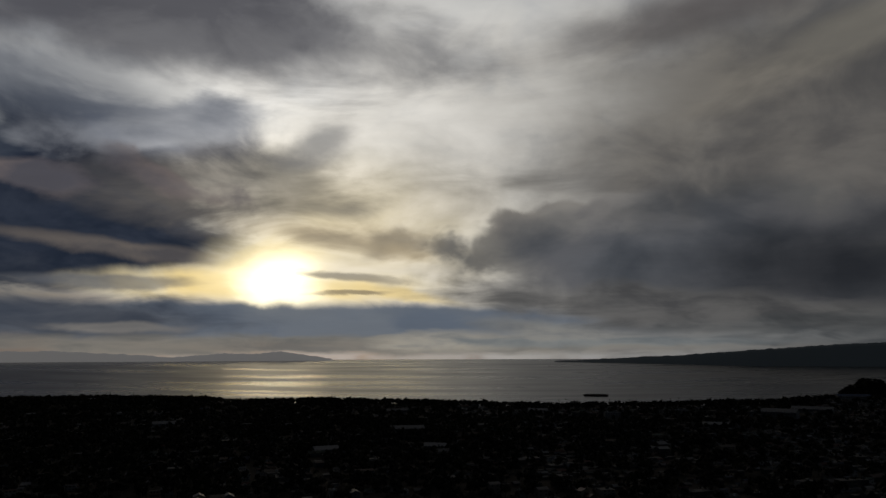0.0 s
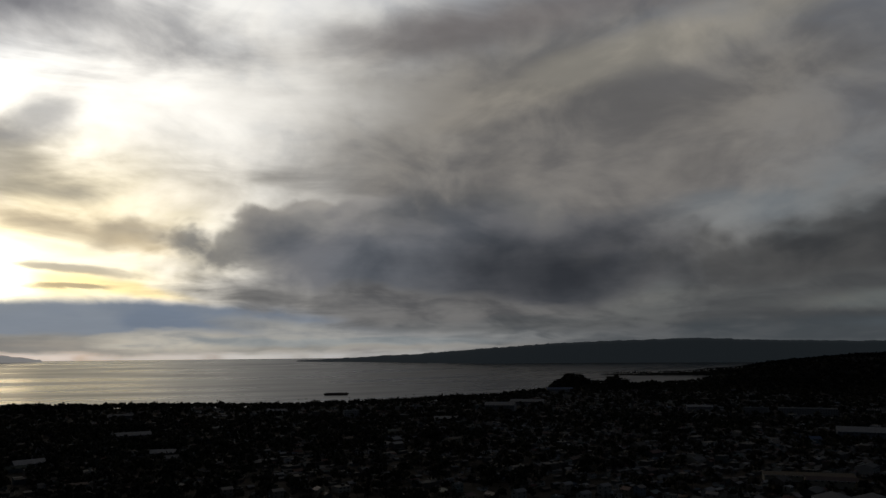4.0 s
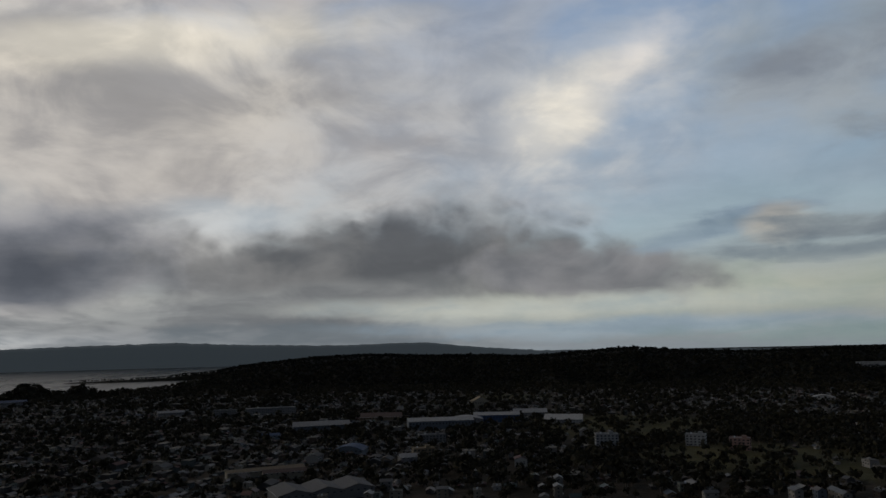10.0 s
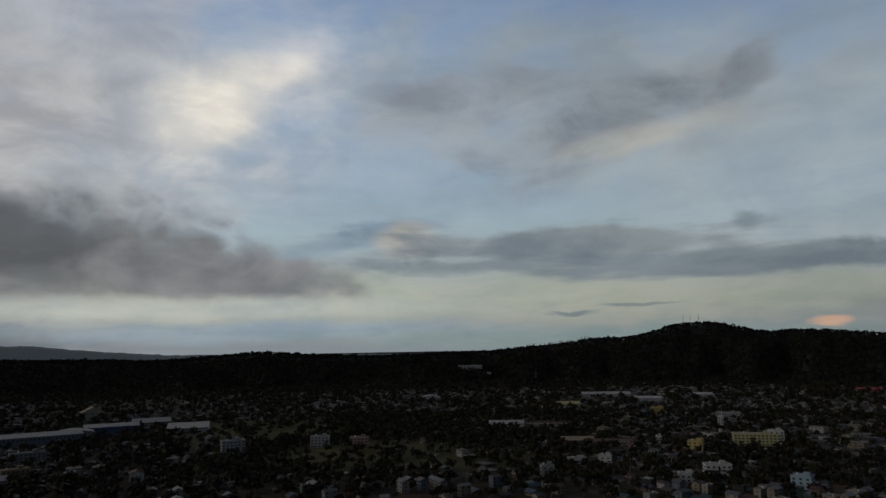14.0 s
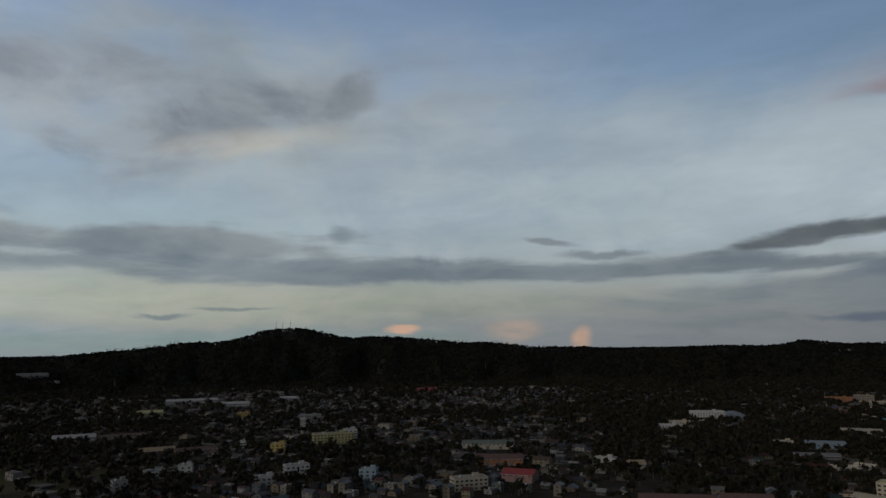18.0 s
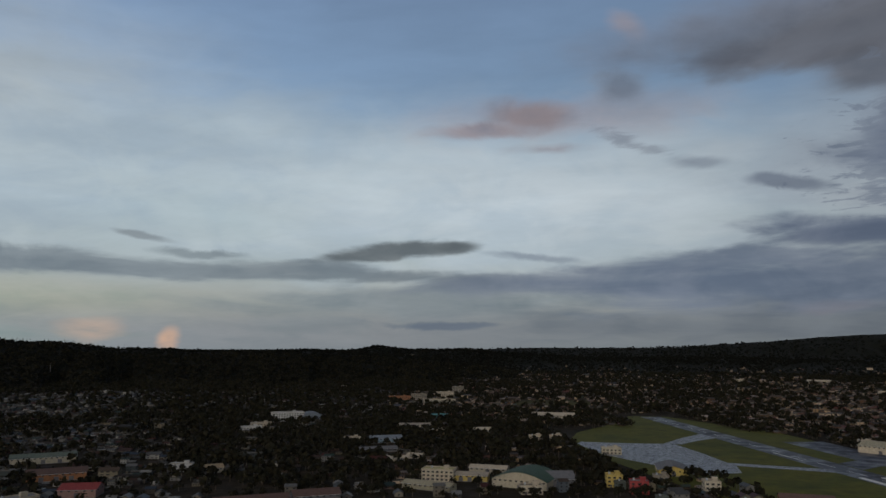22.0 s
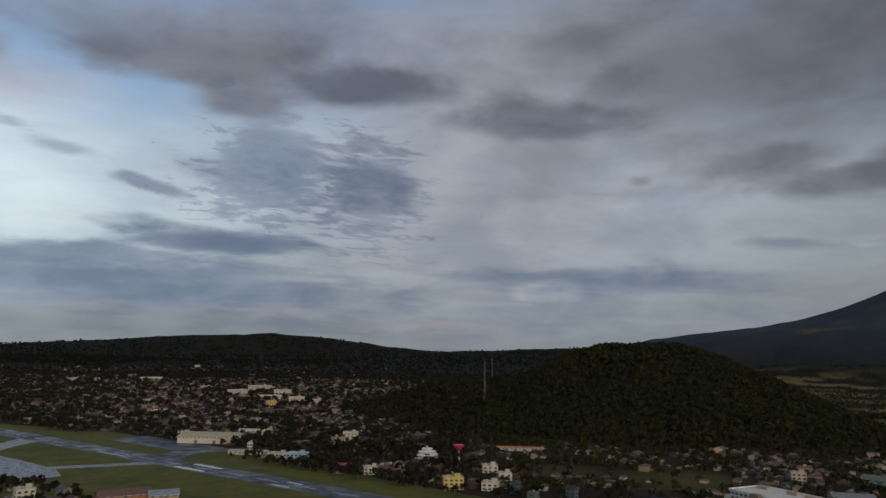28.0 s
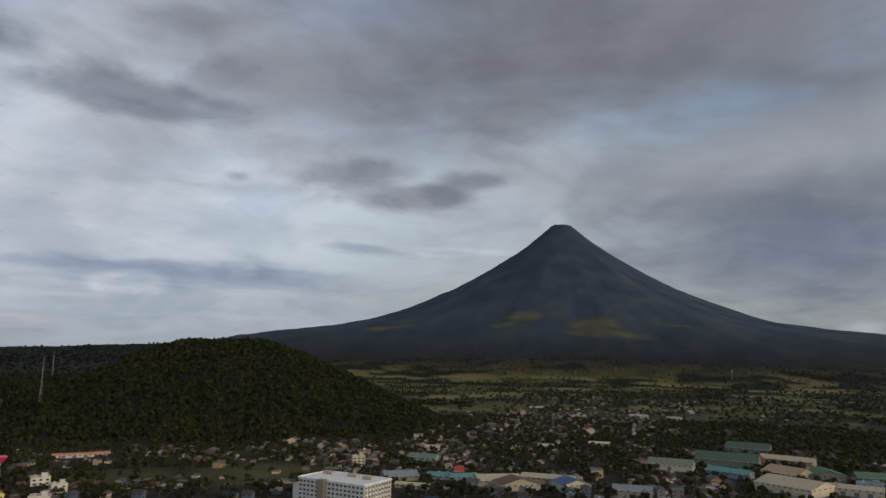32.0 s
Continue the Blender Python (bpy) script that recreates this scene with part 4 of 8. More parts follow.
def cover_at(x, y):
    """What grows there: wooded, green field, ripe field (each 0 to 1)."""
    r = np.hypot(x, y)
    azimuth = np.degrees(np.arctan2(x, y)) % 360
    z, plain = hills_at(x, y)
    wood = np.clip((z - plain - 3) / 12, 0, 1)
    rho = np.hypot(x - CONE_X, y - CONE_Y)
    n = wobble(x, y, 140, 11) * 0.6 + wobble(x, y, 45, 12) * 0.4
    plainside = np.clip((azimuth - 222) / 6, 0, 1) * (azimuth < 300) * np.clip((r - 1350) / 300, 0, 1)
    wood = np.maximum(wood, np.clip((r - 2250) / 250, 0, 1))
    strip = wobble(azimuth * 14, r, 75, 15) * 0.7 + wobble(azimuth * 34, r * 1.8, 60, 16) * 0.9 + 0.35 * n
    plain_wood = np.clip(0.30 + strip * 2.6 + np.clip((1500 - r) / 300, 0, 1) + np.clip((azimuth - 250) / 12, 0, 0.5), 0, 1)
    wood = np.where(plainside > 0, wood * (1 - plainside * (r < 3060)), wood)
    wood = np.maximum(wood, plainside * plain_wood)
    field = plainside * (1 - plain_wood) * np.clip((3060 - r) / 250, 0, 1)
    ripe = field * np.clip(wobble(azimuth * 20, r, 110, 14) * 2.0 - 0.2, 0, 1)
    # pastures between the houses in the east
    for a, d, wa, wd in ((75, 1180, 7, 170), (84, 860, 8, 110), (93, 800, 5, 60), (66, 1850, 4, 120), (222, 760, 5, 60), (214, 760, 3, 40), (163, 1600, 4, 80)):
        g = np.clip(1.6 - ((azimuth - a) / wa) ** 2 - ((r - d) / wd) ** 2 + 0.4 * n, 0, 1)
        field = np.maximum(field, g * (0.55 if a < 150 else 0.7))
        wood = wood * (1 - g)
    # cleared slopes on the volcano and bare scars on the ridge
    for a, d, wa, wd in ((243.2, 3395, 1.8, 40), (249.4, 3282, 4.0, 26), (248.6, 3345, 2.0, 40), (232.3, 3470, 2.6, 45), (241.5, 3340, 1.4, 22), (254.5, 3400, 1.6, 16)):
        g = np.clip(1.4 - ((azimuth - a) / wa) ** 2 - ((r - d) / wd) ** 2 + 0.9 * n, 0, 1)
        field, ripe, wood = np.maximum(field, g * 0.6), np.maximum(ripe, g * 0.35), wood * (1 - g)
    return wood, field, ripe


# ---------------------------------------------------------------- ground sheet, sea
def from_arrays(name, verts, faces, mats, index=None, smooth=False):
    """A mesh from numpy arrays: verts (n, 3), faces as (m, 3) or (m, 4)."""
    me = bpy.data.meshes.new(name)
    k = faces.shape[1]
    me.vertices.add(len(verts))
    me.vertices.foreach_set("co", np.ascontiguousarray(verts, dtype=np.float32).ravel())
    me.loops.add(faces.size)
    me.loops.foreach_set("vertex_index", np.ascontiguousarray(faces, dtype=np.int32).ravel())
    me.polygons.add(len(faces))
    me.polygons.foreach_set("loop_start", np.arange(0, faces.size, k, dtype=np.int32))
    if index is not None:
        me.polygons.foreach_set("material_index", np.ascontiguousarray(index, dtype=np.int32))
    me.polygons.foreach_set("use_smooth", np.full(len(faces), smooth, dtype=bool))
    for m in mats:
        me.materials.append(m)
    me.update(calc_edges=True)
    return me


def ring_grid(azimuths, radii):
    A, R = np.meshgrid(azimuths, radii)
    x, y = polar(A, R)
    n, m = len(azimuths), len(radii)
    i, j = np.meshgrid(np.arange(n), np.arange(m - 1))
    i2 = (i + 1) % n
    faces = np.stack([j * n + i, (j + 1) * n + i, (j + 1) * n + i2, j * n + i2], -1).reshape(-1, 4)[:, ::-1]
    return x.ravel(), y.ravel(), faces


gx, gy, gfaces = ring_grid(np.arange(0, 360, 0.3), np.concatenate([np.geomspace(30, 2200, 110), np.linspace(2212, 4940, 150)]))
gz = land_height(gx, gy)
M_LAND = bpy.data.materials.new("soil_and_grass")
M_LAND.use_nodes = True
lt = M_LAND.node_tree
land_geo = lt.nodes.new("ShaderNodeNewGeometry")


def lnoise(scale, detail=6):
    n = lt.nodes.new("ShaderNodeTexNoise")
    n.inputs["Scale"].default_value, n.inputs["Detail"].default_value = scale, detail
    lt.links.new(land_geo.outputs["Position"], n.inputs["Vector"])
    return n.outputs["Fac"]


def lramp(fac, colours):
    r = lt.nodes.new("ShaderNodeValToRGB")
    for i, c in enumerate(colours):
        at = 0.3 + 0.4 * i / (len(colours) - 1)
        e = r.color_ramp.elements[i] if i < 2 else r.color_ramp.elements.new(at)
        e.position, e.color = at, (*c, 1)
    lt.links.new(fac, r.inputs[0])
    return r.outputs[0]


def lmix(fac, a, b):
    m = lt.nodes.new("ShaderNodeMix")
    m.data_type = "RGBA"
    lt.links.new(fac, m.inputs[0])
    lt.links.new(a, m.inputs[6])
    lt.links.new(b, m.inputs[7])
    return m.outputs[2]


cover_at_point = lt.nodes.new("ShaderNodeAttribute")
cover_at_point.attribute_name = "cover"
parts_of = lt.nodes.new("ShaderNodeSeparateColor")
lt.links.new(cover_at_point.outputs["Color"], parts_of.inputs[0])
town_soil = lramp(lnoise(0.05), [(0.013, 0.011, 0.006), (0.020, 0.016, 0.010), (0.040, 0.031, 0.022)])
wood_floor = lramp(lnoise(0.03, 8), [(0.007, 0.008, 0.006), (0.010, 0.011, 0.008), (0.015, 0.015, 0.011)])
green_field = lramp(lnoise(0.012, 8), [(0.036, 0.036, 0.011), (0.056, 0.054, 0.016), (0.086, 0.077, 0.023)])
ripe_field = lramp(lnoise(0.02, 8), [(0.095, 0.080, 0.031), (0.135, 0.113, 0.047), (0.105, 0.092, 0.033)])
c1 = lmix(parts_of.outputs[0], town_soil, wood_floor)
c2 = lmix(parts_of.outputs[1], c1, green_field)
c3 = lmix(parts_of.outputs[2], c2, ripe_field)
# rock colour with the blue of distance haze mixed in, growing with height
hazy_rock = lramp(lnoise(0.006, 9), [(0.019, 0.028, 0.040), (0.028, 0.037, 0.050), (0.041, 0.047, 0.056)])
bare_haze = lt.nodes.new("ShaderNodeMapRange")
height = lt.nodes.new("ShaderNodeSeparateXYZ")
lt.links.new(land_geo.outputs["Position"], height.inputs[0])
lt.links.new(height.outputs[2], bare_haze.inputs[0])
bare_haze.inputs[1].default_value, bare_haze.inputs[2].default_value = 70.0, 260.0
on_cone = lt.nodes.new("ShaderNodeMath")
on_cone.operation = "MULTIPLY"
lt.links.new(bare_haze.outputs[0], on_cone.inputs[0])
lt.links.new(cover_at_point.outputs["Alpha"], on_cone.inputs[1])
c3 = lmix(on_cone.outputs[0], c3, hazy_rock)
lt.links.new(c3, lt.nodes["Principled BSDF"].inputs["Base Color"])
lt.nodes["Principled BSDF"].inputs["Roughness"].default_value = 0.95
lt.nodes["Principled BSDF"].inputs["Specular IOR Level"].default_value = 0.1
land_bump = lt.nodes.new("ShaderNodeBump")
land_bump.inputs["Strength"].default_value, land_bump.inputs["Distance"].default_value = 0.8, 2.5
lt.links.new(lnoise(0.12, 8), land_bump.inputs["Height"])
lt.links.new(land_bump.outputs[0], lt.nodes["Principled BSDF"].inputs["Normal"])

ground_mesh = from_arrays("ground", np.stack([gx, gy, gz], 1), gfaces, [M_LAND], smooth=True)
wood, field, ripe = cover_at(gx, gy)
layer_of = ground_mesh.color_attributes.new("cover", "FLOAT_COLOR", "POINT")
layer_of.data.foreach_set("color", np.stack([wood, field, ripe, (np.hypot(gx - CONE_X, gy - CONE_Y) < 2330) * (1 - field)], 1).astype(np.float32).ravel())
ground = tagged(new("ground", ground_mesh), "plain of dark soil, pasture and wooded hills round a volcano", "ground", kind="structure")

M_SEA = bpy.data.materials.new("sea_water")
M_SEA.use_nodes = True
st = M_SEA.node_tree
sea_shader = st.nodes["Principled BSDF"]
sea_shader.inputs["Base Color"].default_value = (0.012, 0.018, 0.022, 1)
sea_shader.inputs["Roughness"].default_value = 0.22
sea_shader.inputs["IOR"].default_value = 1.33
sea_geo = st.nodes.new("ShaderNodeNewGeometry")
sea_map = st.nodes.new("ShaderNodeMapping")
sea_map.inputs["Scale"].default_value = (0.2, 1.0, 1.0)
st.links.new(sea_geo.outputs["Position"], sea_map.inputs[0])
waves = st.nodes.new("ShaderNodeTexNoise")
waves.inputs["Scale"].default_value, waves.inputs["Detail"].default_value = 0.06, 8
st.links.new(sea_map.outputs[0], waves.inputs["Vector"])
calm = st.nodes.new("ShaderNodeTexNoise")
calm.inputs["Scale"].default_value, calm.inputs["Detail"].default_value = 0.006, 5
st.links.new(sea_map.outputs[0], calm.inputs["Vector"])
calm_rough = st.nodes.new("ShaderNodeMapRange")
calm_rough.inputs[1].default_value, calm_rough.inputs[2].default_value = 0.35, 0.65
calm_rough.inputs[3].default_value, calm_rough.inputs[4].default_value = 0.22, 0.38
st.links.new(calm.outputs["Fac"], calm_rough.inputs[0])
st.links.new(calm_rough.outputs[0], sea_shader.inputs["Roughness"])
sea_bump = st.nodes.new("ShaderNodeBump")
sea_bump.inputs["Strength"].default_value, sea_bump.inputs["Distance"].default_value = 0.06, 0.3
st.links.new(waves.outputs["Fac"], sea_bump.inputs["Height"])
level = st.nodes.new("ShaderNodeCombineXYZ")            # upright normal for reflections, though the drawn-in sea mesh rises with distance
level.inputs[2].default_value = 1.0
st.links.new(level.outputs[0], sea_bump.inputs["Normal"])
st.links.new(sea_bump.outputs[0], sea_shader.inputs["Normal"])
wx, wy, wfaces = ring_grid(np.arange(-80, 80.1, 0.5), np.concatenate([np.linspace(1650, 2200, 24), np.linspace(2230, 4930, 90)]))
keep = (wfaces.max(1) - wfaces.min(1)) < 2 * 321
wfaces = wfaces[(wfaces % 321).max(1) - (wfaces % 321).min(1) < 5]
water = tagged(new("water", from_arrays("water", np.stack([wx, wy, lift(np.hypot(wx, wy))], 1), wfaces, [M_SEA], smooth=True)),
               "grey evening sea with a sheen under the sun", "sea", kind="structure")


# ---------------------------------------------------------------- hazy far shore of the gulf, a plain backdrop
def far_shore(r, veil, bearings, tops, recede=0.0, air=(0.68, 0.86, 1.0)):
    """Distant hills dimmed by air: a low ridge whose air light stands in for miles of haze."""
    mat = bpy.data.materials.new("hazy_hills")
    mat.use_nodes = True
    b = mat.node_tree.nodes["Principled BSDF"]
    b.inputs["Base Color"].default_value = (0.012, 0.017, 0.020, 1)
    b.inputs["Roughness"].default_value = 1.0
    # distance haze put into the hills as an even glow of their own
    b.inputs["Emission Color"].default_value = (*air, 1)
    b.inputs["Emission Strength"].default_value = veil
    a = np.arange(bearings[0], bearings[-1] + 0.01, 0.12)
    top = np.interp(a, bearings, tops) + 0.03 * wobble(a * 40, a * 0, 17, 3) + 0.02 * wobble(a * 40, a * 0, 6, 4)
    rows = []
    for back, share in ((-130, 0.0), (-80, 0.45), (-30, 0.85), (0, 1.0), (60, 0.8)):
        away = r + recede * np.clip((24 - a) / 16, 0, 1)
        x, y = polar(a, away + back)
        foot = lift(away - 130.0) - 1
        rows.append(np.stack([x, y, foot + (EYE + away * np.tan(np.radians(top)) - foot) * share], 1))
    n = a.size
    i, j = np.meshgrid(np.arange(n - 1), np.arange(4))
    f = np.stack([j * n + i, j * n + i + 1, (j + 1) * n + i + 1, (j + 1) * n + i], -1).reshape(-1, 4)
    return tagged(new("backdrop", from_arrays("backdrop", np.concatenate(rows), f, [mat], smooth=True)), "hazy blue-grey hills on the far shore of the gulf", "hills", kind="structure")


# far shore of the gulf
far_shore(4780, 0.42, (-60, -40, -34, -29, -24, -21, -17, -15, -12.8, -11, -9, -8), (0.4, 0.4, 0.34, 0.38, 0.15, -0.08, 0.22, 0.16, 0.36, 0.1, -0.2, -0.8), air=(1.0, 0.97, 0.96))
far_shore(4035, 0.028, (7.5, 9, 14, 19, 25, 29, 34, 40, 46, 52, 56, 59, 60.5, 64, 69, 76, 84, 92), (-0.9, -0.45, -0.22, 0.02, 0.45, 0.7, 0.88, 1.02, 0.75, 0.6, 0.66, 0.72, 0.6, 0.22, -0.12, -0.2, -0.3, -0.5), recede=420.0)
# ---------------------------------------------------------------- airfield
RW_O = np.array([-53.7, -793.6])                      # corner of an aiming mark
RW_U = np.array([-0.497, 0.868])                      # along the runway
RW_N = np.array([-0.868, -0.497])                     # across it
PLAIN = 8.0


def runway_point(along, across, z=PLAIN):
    p = RW_O + RW_U * along + RW_N * across
    return Vector((p[0], p[1], z))


def on_airfield(x, y, margin=0.0):
    """Whether a place lies on the grass, the apron or the runway."""
    a = (x - RW_O[0]) * RW_U[0] + (y - RW_O[1]) * RW_U[1]
    c = (x - RW_O[0]) * RW_N[0] + (y - RW_O[1]) * RW_N[1]
    return ((a > -640 - margin) & (a < 900) & (c > -62 - margin) & (c < 66 + margin)) | ((a > -420 - margin) & (a < -20 + margin) & (c > -215 - margin) & (c < 0)) \
        | ((a > -330) & (a < -20 + margin) & (c > 0) & (c < 118 + margin)) | ((a > -20) & (a < 240 + margin) & (c > -130 - margin) & (c < 0))


def slab(name, outline, z, mat, thick=0.3):
    """A flat sheet with thickness over an outline of runway points."""
    bm = bmesh.new()
    top = [bm.verts.new(runway_point(a, c, z)) for a, c in outline]
    f = bm.faces.new(top)
    if f.normal.z < 0:
        f.normal_flip()
    bm.faces.ensure_lookup_table()
    ext = bmesh.ops.extrude_face_region(bm, geom=[f])
    for v in ext["geom"]:
        if isinstance(v, bmesh.types.BMVert):
            v.co.z -= thick
    bmesh.ops.recalc_face_normals(bm, faces=bm.faces)
    me = bpy.data.meshes.new(name)
    bm.to_mesh(me)
    bm.free()
    me.materials.append(mat)
    return new(name, me)


M_GRASS = material("airfield_grass", [(0.036, 0.043, 0.003), (0.058, 0.065, 0.004), (0.080, 0.080, 0.005), (0.042, 0.049, 0.003)], scale=0.02, rough=0.95, bump=0.3, bump_scale=0.5, detail=9)
# pale blue-grey tones in the ramp paint sky sheen on the asphalt
M_ASPHALT = material("wet_asphalt", [(0.020, 0.022, 0.032), (0.030, 0.033, 0.045), (0.085, 0.09, 0.115), (0.022, 0.024, 0.034), (0.06, 0.066, 0.085), (0.020, 0.022, 0.03)], scale=0.05, rough=0.72, spec=0.35, grime=0.4, detail=9, wet=0.35)
M_APRON = material("wet_apron_concrete", [(0.05, 0.055, 0.07), (0.07, 0.075, 0.09), (0.27, 0.29, 0.33), (0.06, 0.065, 0.08), (0.25, 0.27, 0.31), (0.05, 0.055, 0.07), (0.22, 0.24, 0.28), (0.07, 0.075, 0.09)], scale=0.22, rough=0.7, spec=0.4, grime=0.45, detail=10, wet=0.4, hard=True)
M_MARK = material("runway_paint", [(0.62, 0.62, 0.6), (0.75, 0.75, 0.73)], scale=0.3, rough=0.6)

tagged(slab("airfield_grass", [(-600, -24), (-541, -40), (-366, -176), (-270, -212), (-150, -210), (0, -190), (240, -130), (940, -62), (940, 70), (300, 80), (88, 96), (-48, 112), (-341, 114), (-590, 40)], PLAIN + 0.12, M_GRASS),
       "mown green grass round the runway", "grass", kind="structure")
tagged(slab("runway", [(-585, -5), (900, -5), (900, 30), (-585, 30)], PLAIN + 0.20, M_ASPHALT), "wet grey asphalt runway with white marks", "runway", kind="structure")
tagged(slab("apron", [(-266, -198), (-246, -130), (-240, -84), (-150, -82), (-67, -86), (-30, -99), (-24, -148), (-92, -172), (-156, -200), (-250, -206)], PLAIN + 0.2, M_APRON), "wet patched concrete apron", "apron", kind="structure")
tagged(slab("taxiway", [(-242, -96), (-300, -46), (-340, -4), (-292, -4), (-264, -44), (-234, -76)], PLAIN + 0.24, M_APRON), "pale taxiway to the runway", "taxiway", kind="structure")
tagged(slab("taxiway", [(-92, -88), (-74, -88), (-26, -4), (-48, -4)], PLAIN + 0.24, M_APRON), "pale taxiway to the runway", "taxiway", kind="structure")
tagged(slab("taxiway", [(-80, 32), (-40, 32), (-62, 68), (-100, 68)], PLAIN + 0.24, M_ASPHALT), "dark taxiway to the hangar", "taxiway", kind="structure")
tagged(slab("apron", [(-250, 66), (-60, 66), (-52, 120), (-250, 120)], PLAIN + 0.2, M_ASPHALT), "wet dark hangar apron", "apron", kind="structure")
# ---------------------------------------------------------------- the town and the woods
rng = np.random.RandomState(4)
TAKEN = []           # (x, y, radius) of landmark plots


def density_at(x, y):
    """How thickly a place is built over, 0 to 1."""
    r = np.hypot(x, y)
    a = (np.degrees(np.arctan2(x, y)) + 62) % 360 - 62
    d = np.zeros_like(r)
    n = wobble(x, y, 170, 31) * 0.55 + wobble(x, y, 60, 32) * 0.45

    def zone(a0, a1, r0, r1, value, patch=0.5):
        nonlocal d
        inside = np.clip((a - a0) / 2 + 0.5, 0, 1) * np.clip((a1 - a) / 2 + 0.5, 0, 1) * np.clip((r - r0) / 60 + 0.5, 0, 1) * np.clip((r1 - r) / 60 + 0.5, 0, 1)
        d = np.maximum(d, inside * np.clip(value + patch * n, 0, 1))

    zone(-62, -14, 330, 1720, 0.30); zone(-16, 2, 330, 1720, 0.46); zone(0, 30, 330, 1780, 0.66); zone(27, 46, 330, 2330, 0.80); zone(44, 62, 330, 2150, 0.78)
    zone(60, 104, 330, 740, 0.66); zone(60, 72, 700, 1500, 0.55); zone(70, 90, 980, 1120, 0.25); zone(86, 104, 720, 1250, 0.45); zone(60, 104, 1330, 2100, 0.72)
    zone(102, 134, 330, 2150, 0.80); zone(132, 158, 330, 1250, 0.26); zone(132, 158, 1230, 2000, 0.50); zone(150, 178, 330, 1150, 0.36)
    zone(155, 182, 1150, 2900, 0.62); zone(178, 204, 900, 2750, 0.84); zone(198, 206, 900, 1500, 0.5); zone(168, 202, 330, 700, 0.66)
    zone(196, 226, 600, 950, 0.52); zone(222, 300, 330, 1020, 0.46); zone(239, 253, 1080, 1540, 0.72); zone(244, 262, 1500, 2100, 0.22); zone(230, 262, 1000, 1250, 0.22)
    zone(100, 125, 2150, 2500, 0.10); zone(150, 200, 2850, 3300, 0.16)
    z, plain = hills_at(x, y)
    d = np.where(z > plain + 5, d * 0.10 * (r < 3000), d)
    wood, field, ripe = cover_at(x, y)
    d = d * np.clip(1 - 1.3 * field, 0.0, 1)
    d = np.where(on_airfield(x, y, 14.0), 0, d)
    rc = np.interp(np.degrees(np.arctan2(x, y)), COAST_AZ, COAST_R)
    d = np.where(r > rc - 60, 0, d)
    for px, py, pr in TAKEN:
        d = np.where(np.hypot(x - px, y - py) < pr, 0, d)
    return d


def plots(spacing, r0, r1, heading):
    """Plots along streets: a grid turned by a heading that drifts from quarter to quarter, every sixth row left open as a street."""
    n = int(r1 / spacing) + 1
    i, j = np.meshgrid(np.arange(-n, n + 1), np.arange(-n, n + 1))
    keep = (i % 6 != 0) & (j % 11 != 0)
    i, j = i[keep], j[keep]
    u, v = i * spacing + rng.uniform(-2.2, 2.2, i.size), j * spacing + rng.uniform(-2.2, 2.2, i.size)
    turn = heading + 0.25 * wobble(u, v, 600, 41)
    x, y = u * math.cos(heading) - v * math.sin(heading), u * math.sin(heading) + v * math.cos(heading)
    x, y = x + 30 * wobble(u, v, 300, 42), y + 30 * wobble(u, v, 300, 43)
    r = np.hypot(x, y)
    ok = (r > r0) & (r < r1)
    x, y, turn = x[ok], y[ok], turn[ok]
    d = density_at(x, y)
    built = rng.uniform(0, 1, x.size) < d * 0.8
    return x[built], y[built], turn[built]


def box_rows(cx, cy, cz, turn, w, d, h):
    """Corner arrays (n, 8, 3) of turned boxes."""
    s = np.array([(-1, -1, 0), (1, -1, 0), (1, 1, 0), (-1, 1, 0), (-1, -1, 1), (1, -1, 1), (1, 1, 1), (-1, 1, 1)], float)
    lx, ly = s[None, :, 0] * w[:, None] / 2, s[None, :, 1] * d[:, None] / 2
    c, n = np.cos(turn)[:, None], np.sin(turn)[:, None]
    return np.stack([cx[:, None] + lx * c - ly * n, cy[:, None] + lx * n + ly * c, cz[:, None] + s[None, :, 2] * h[:, None]], -1)


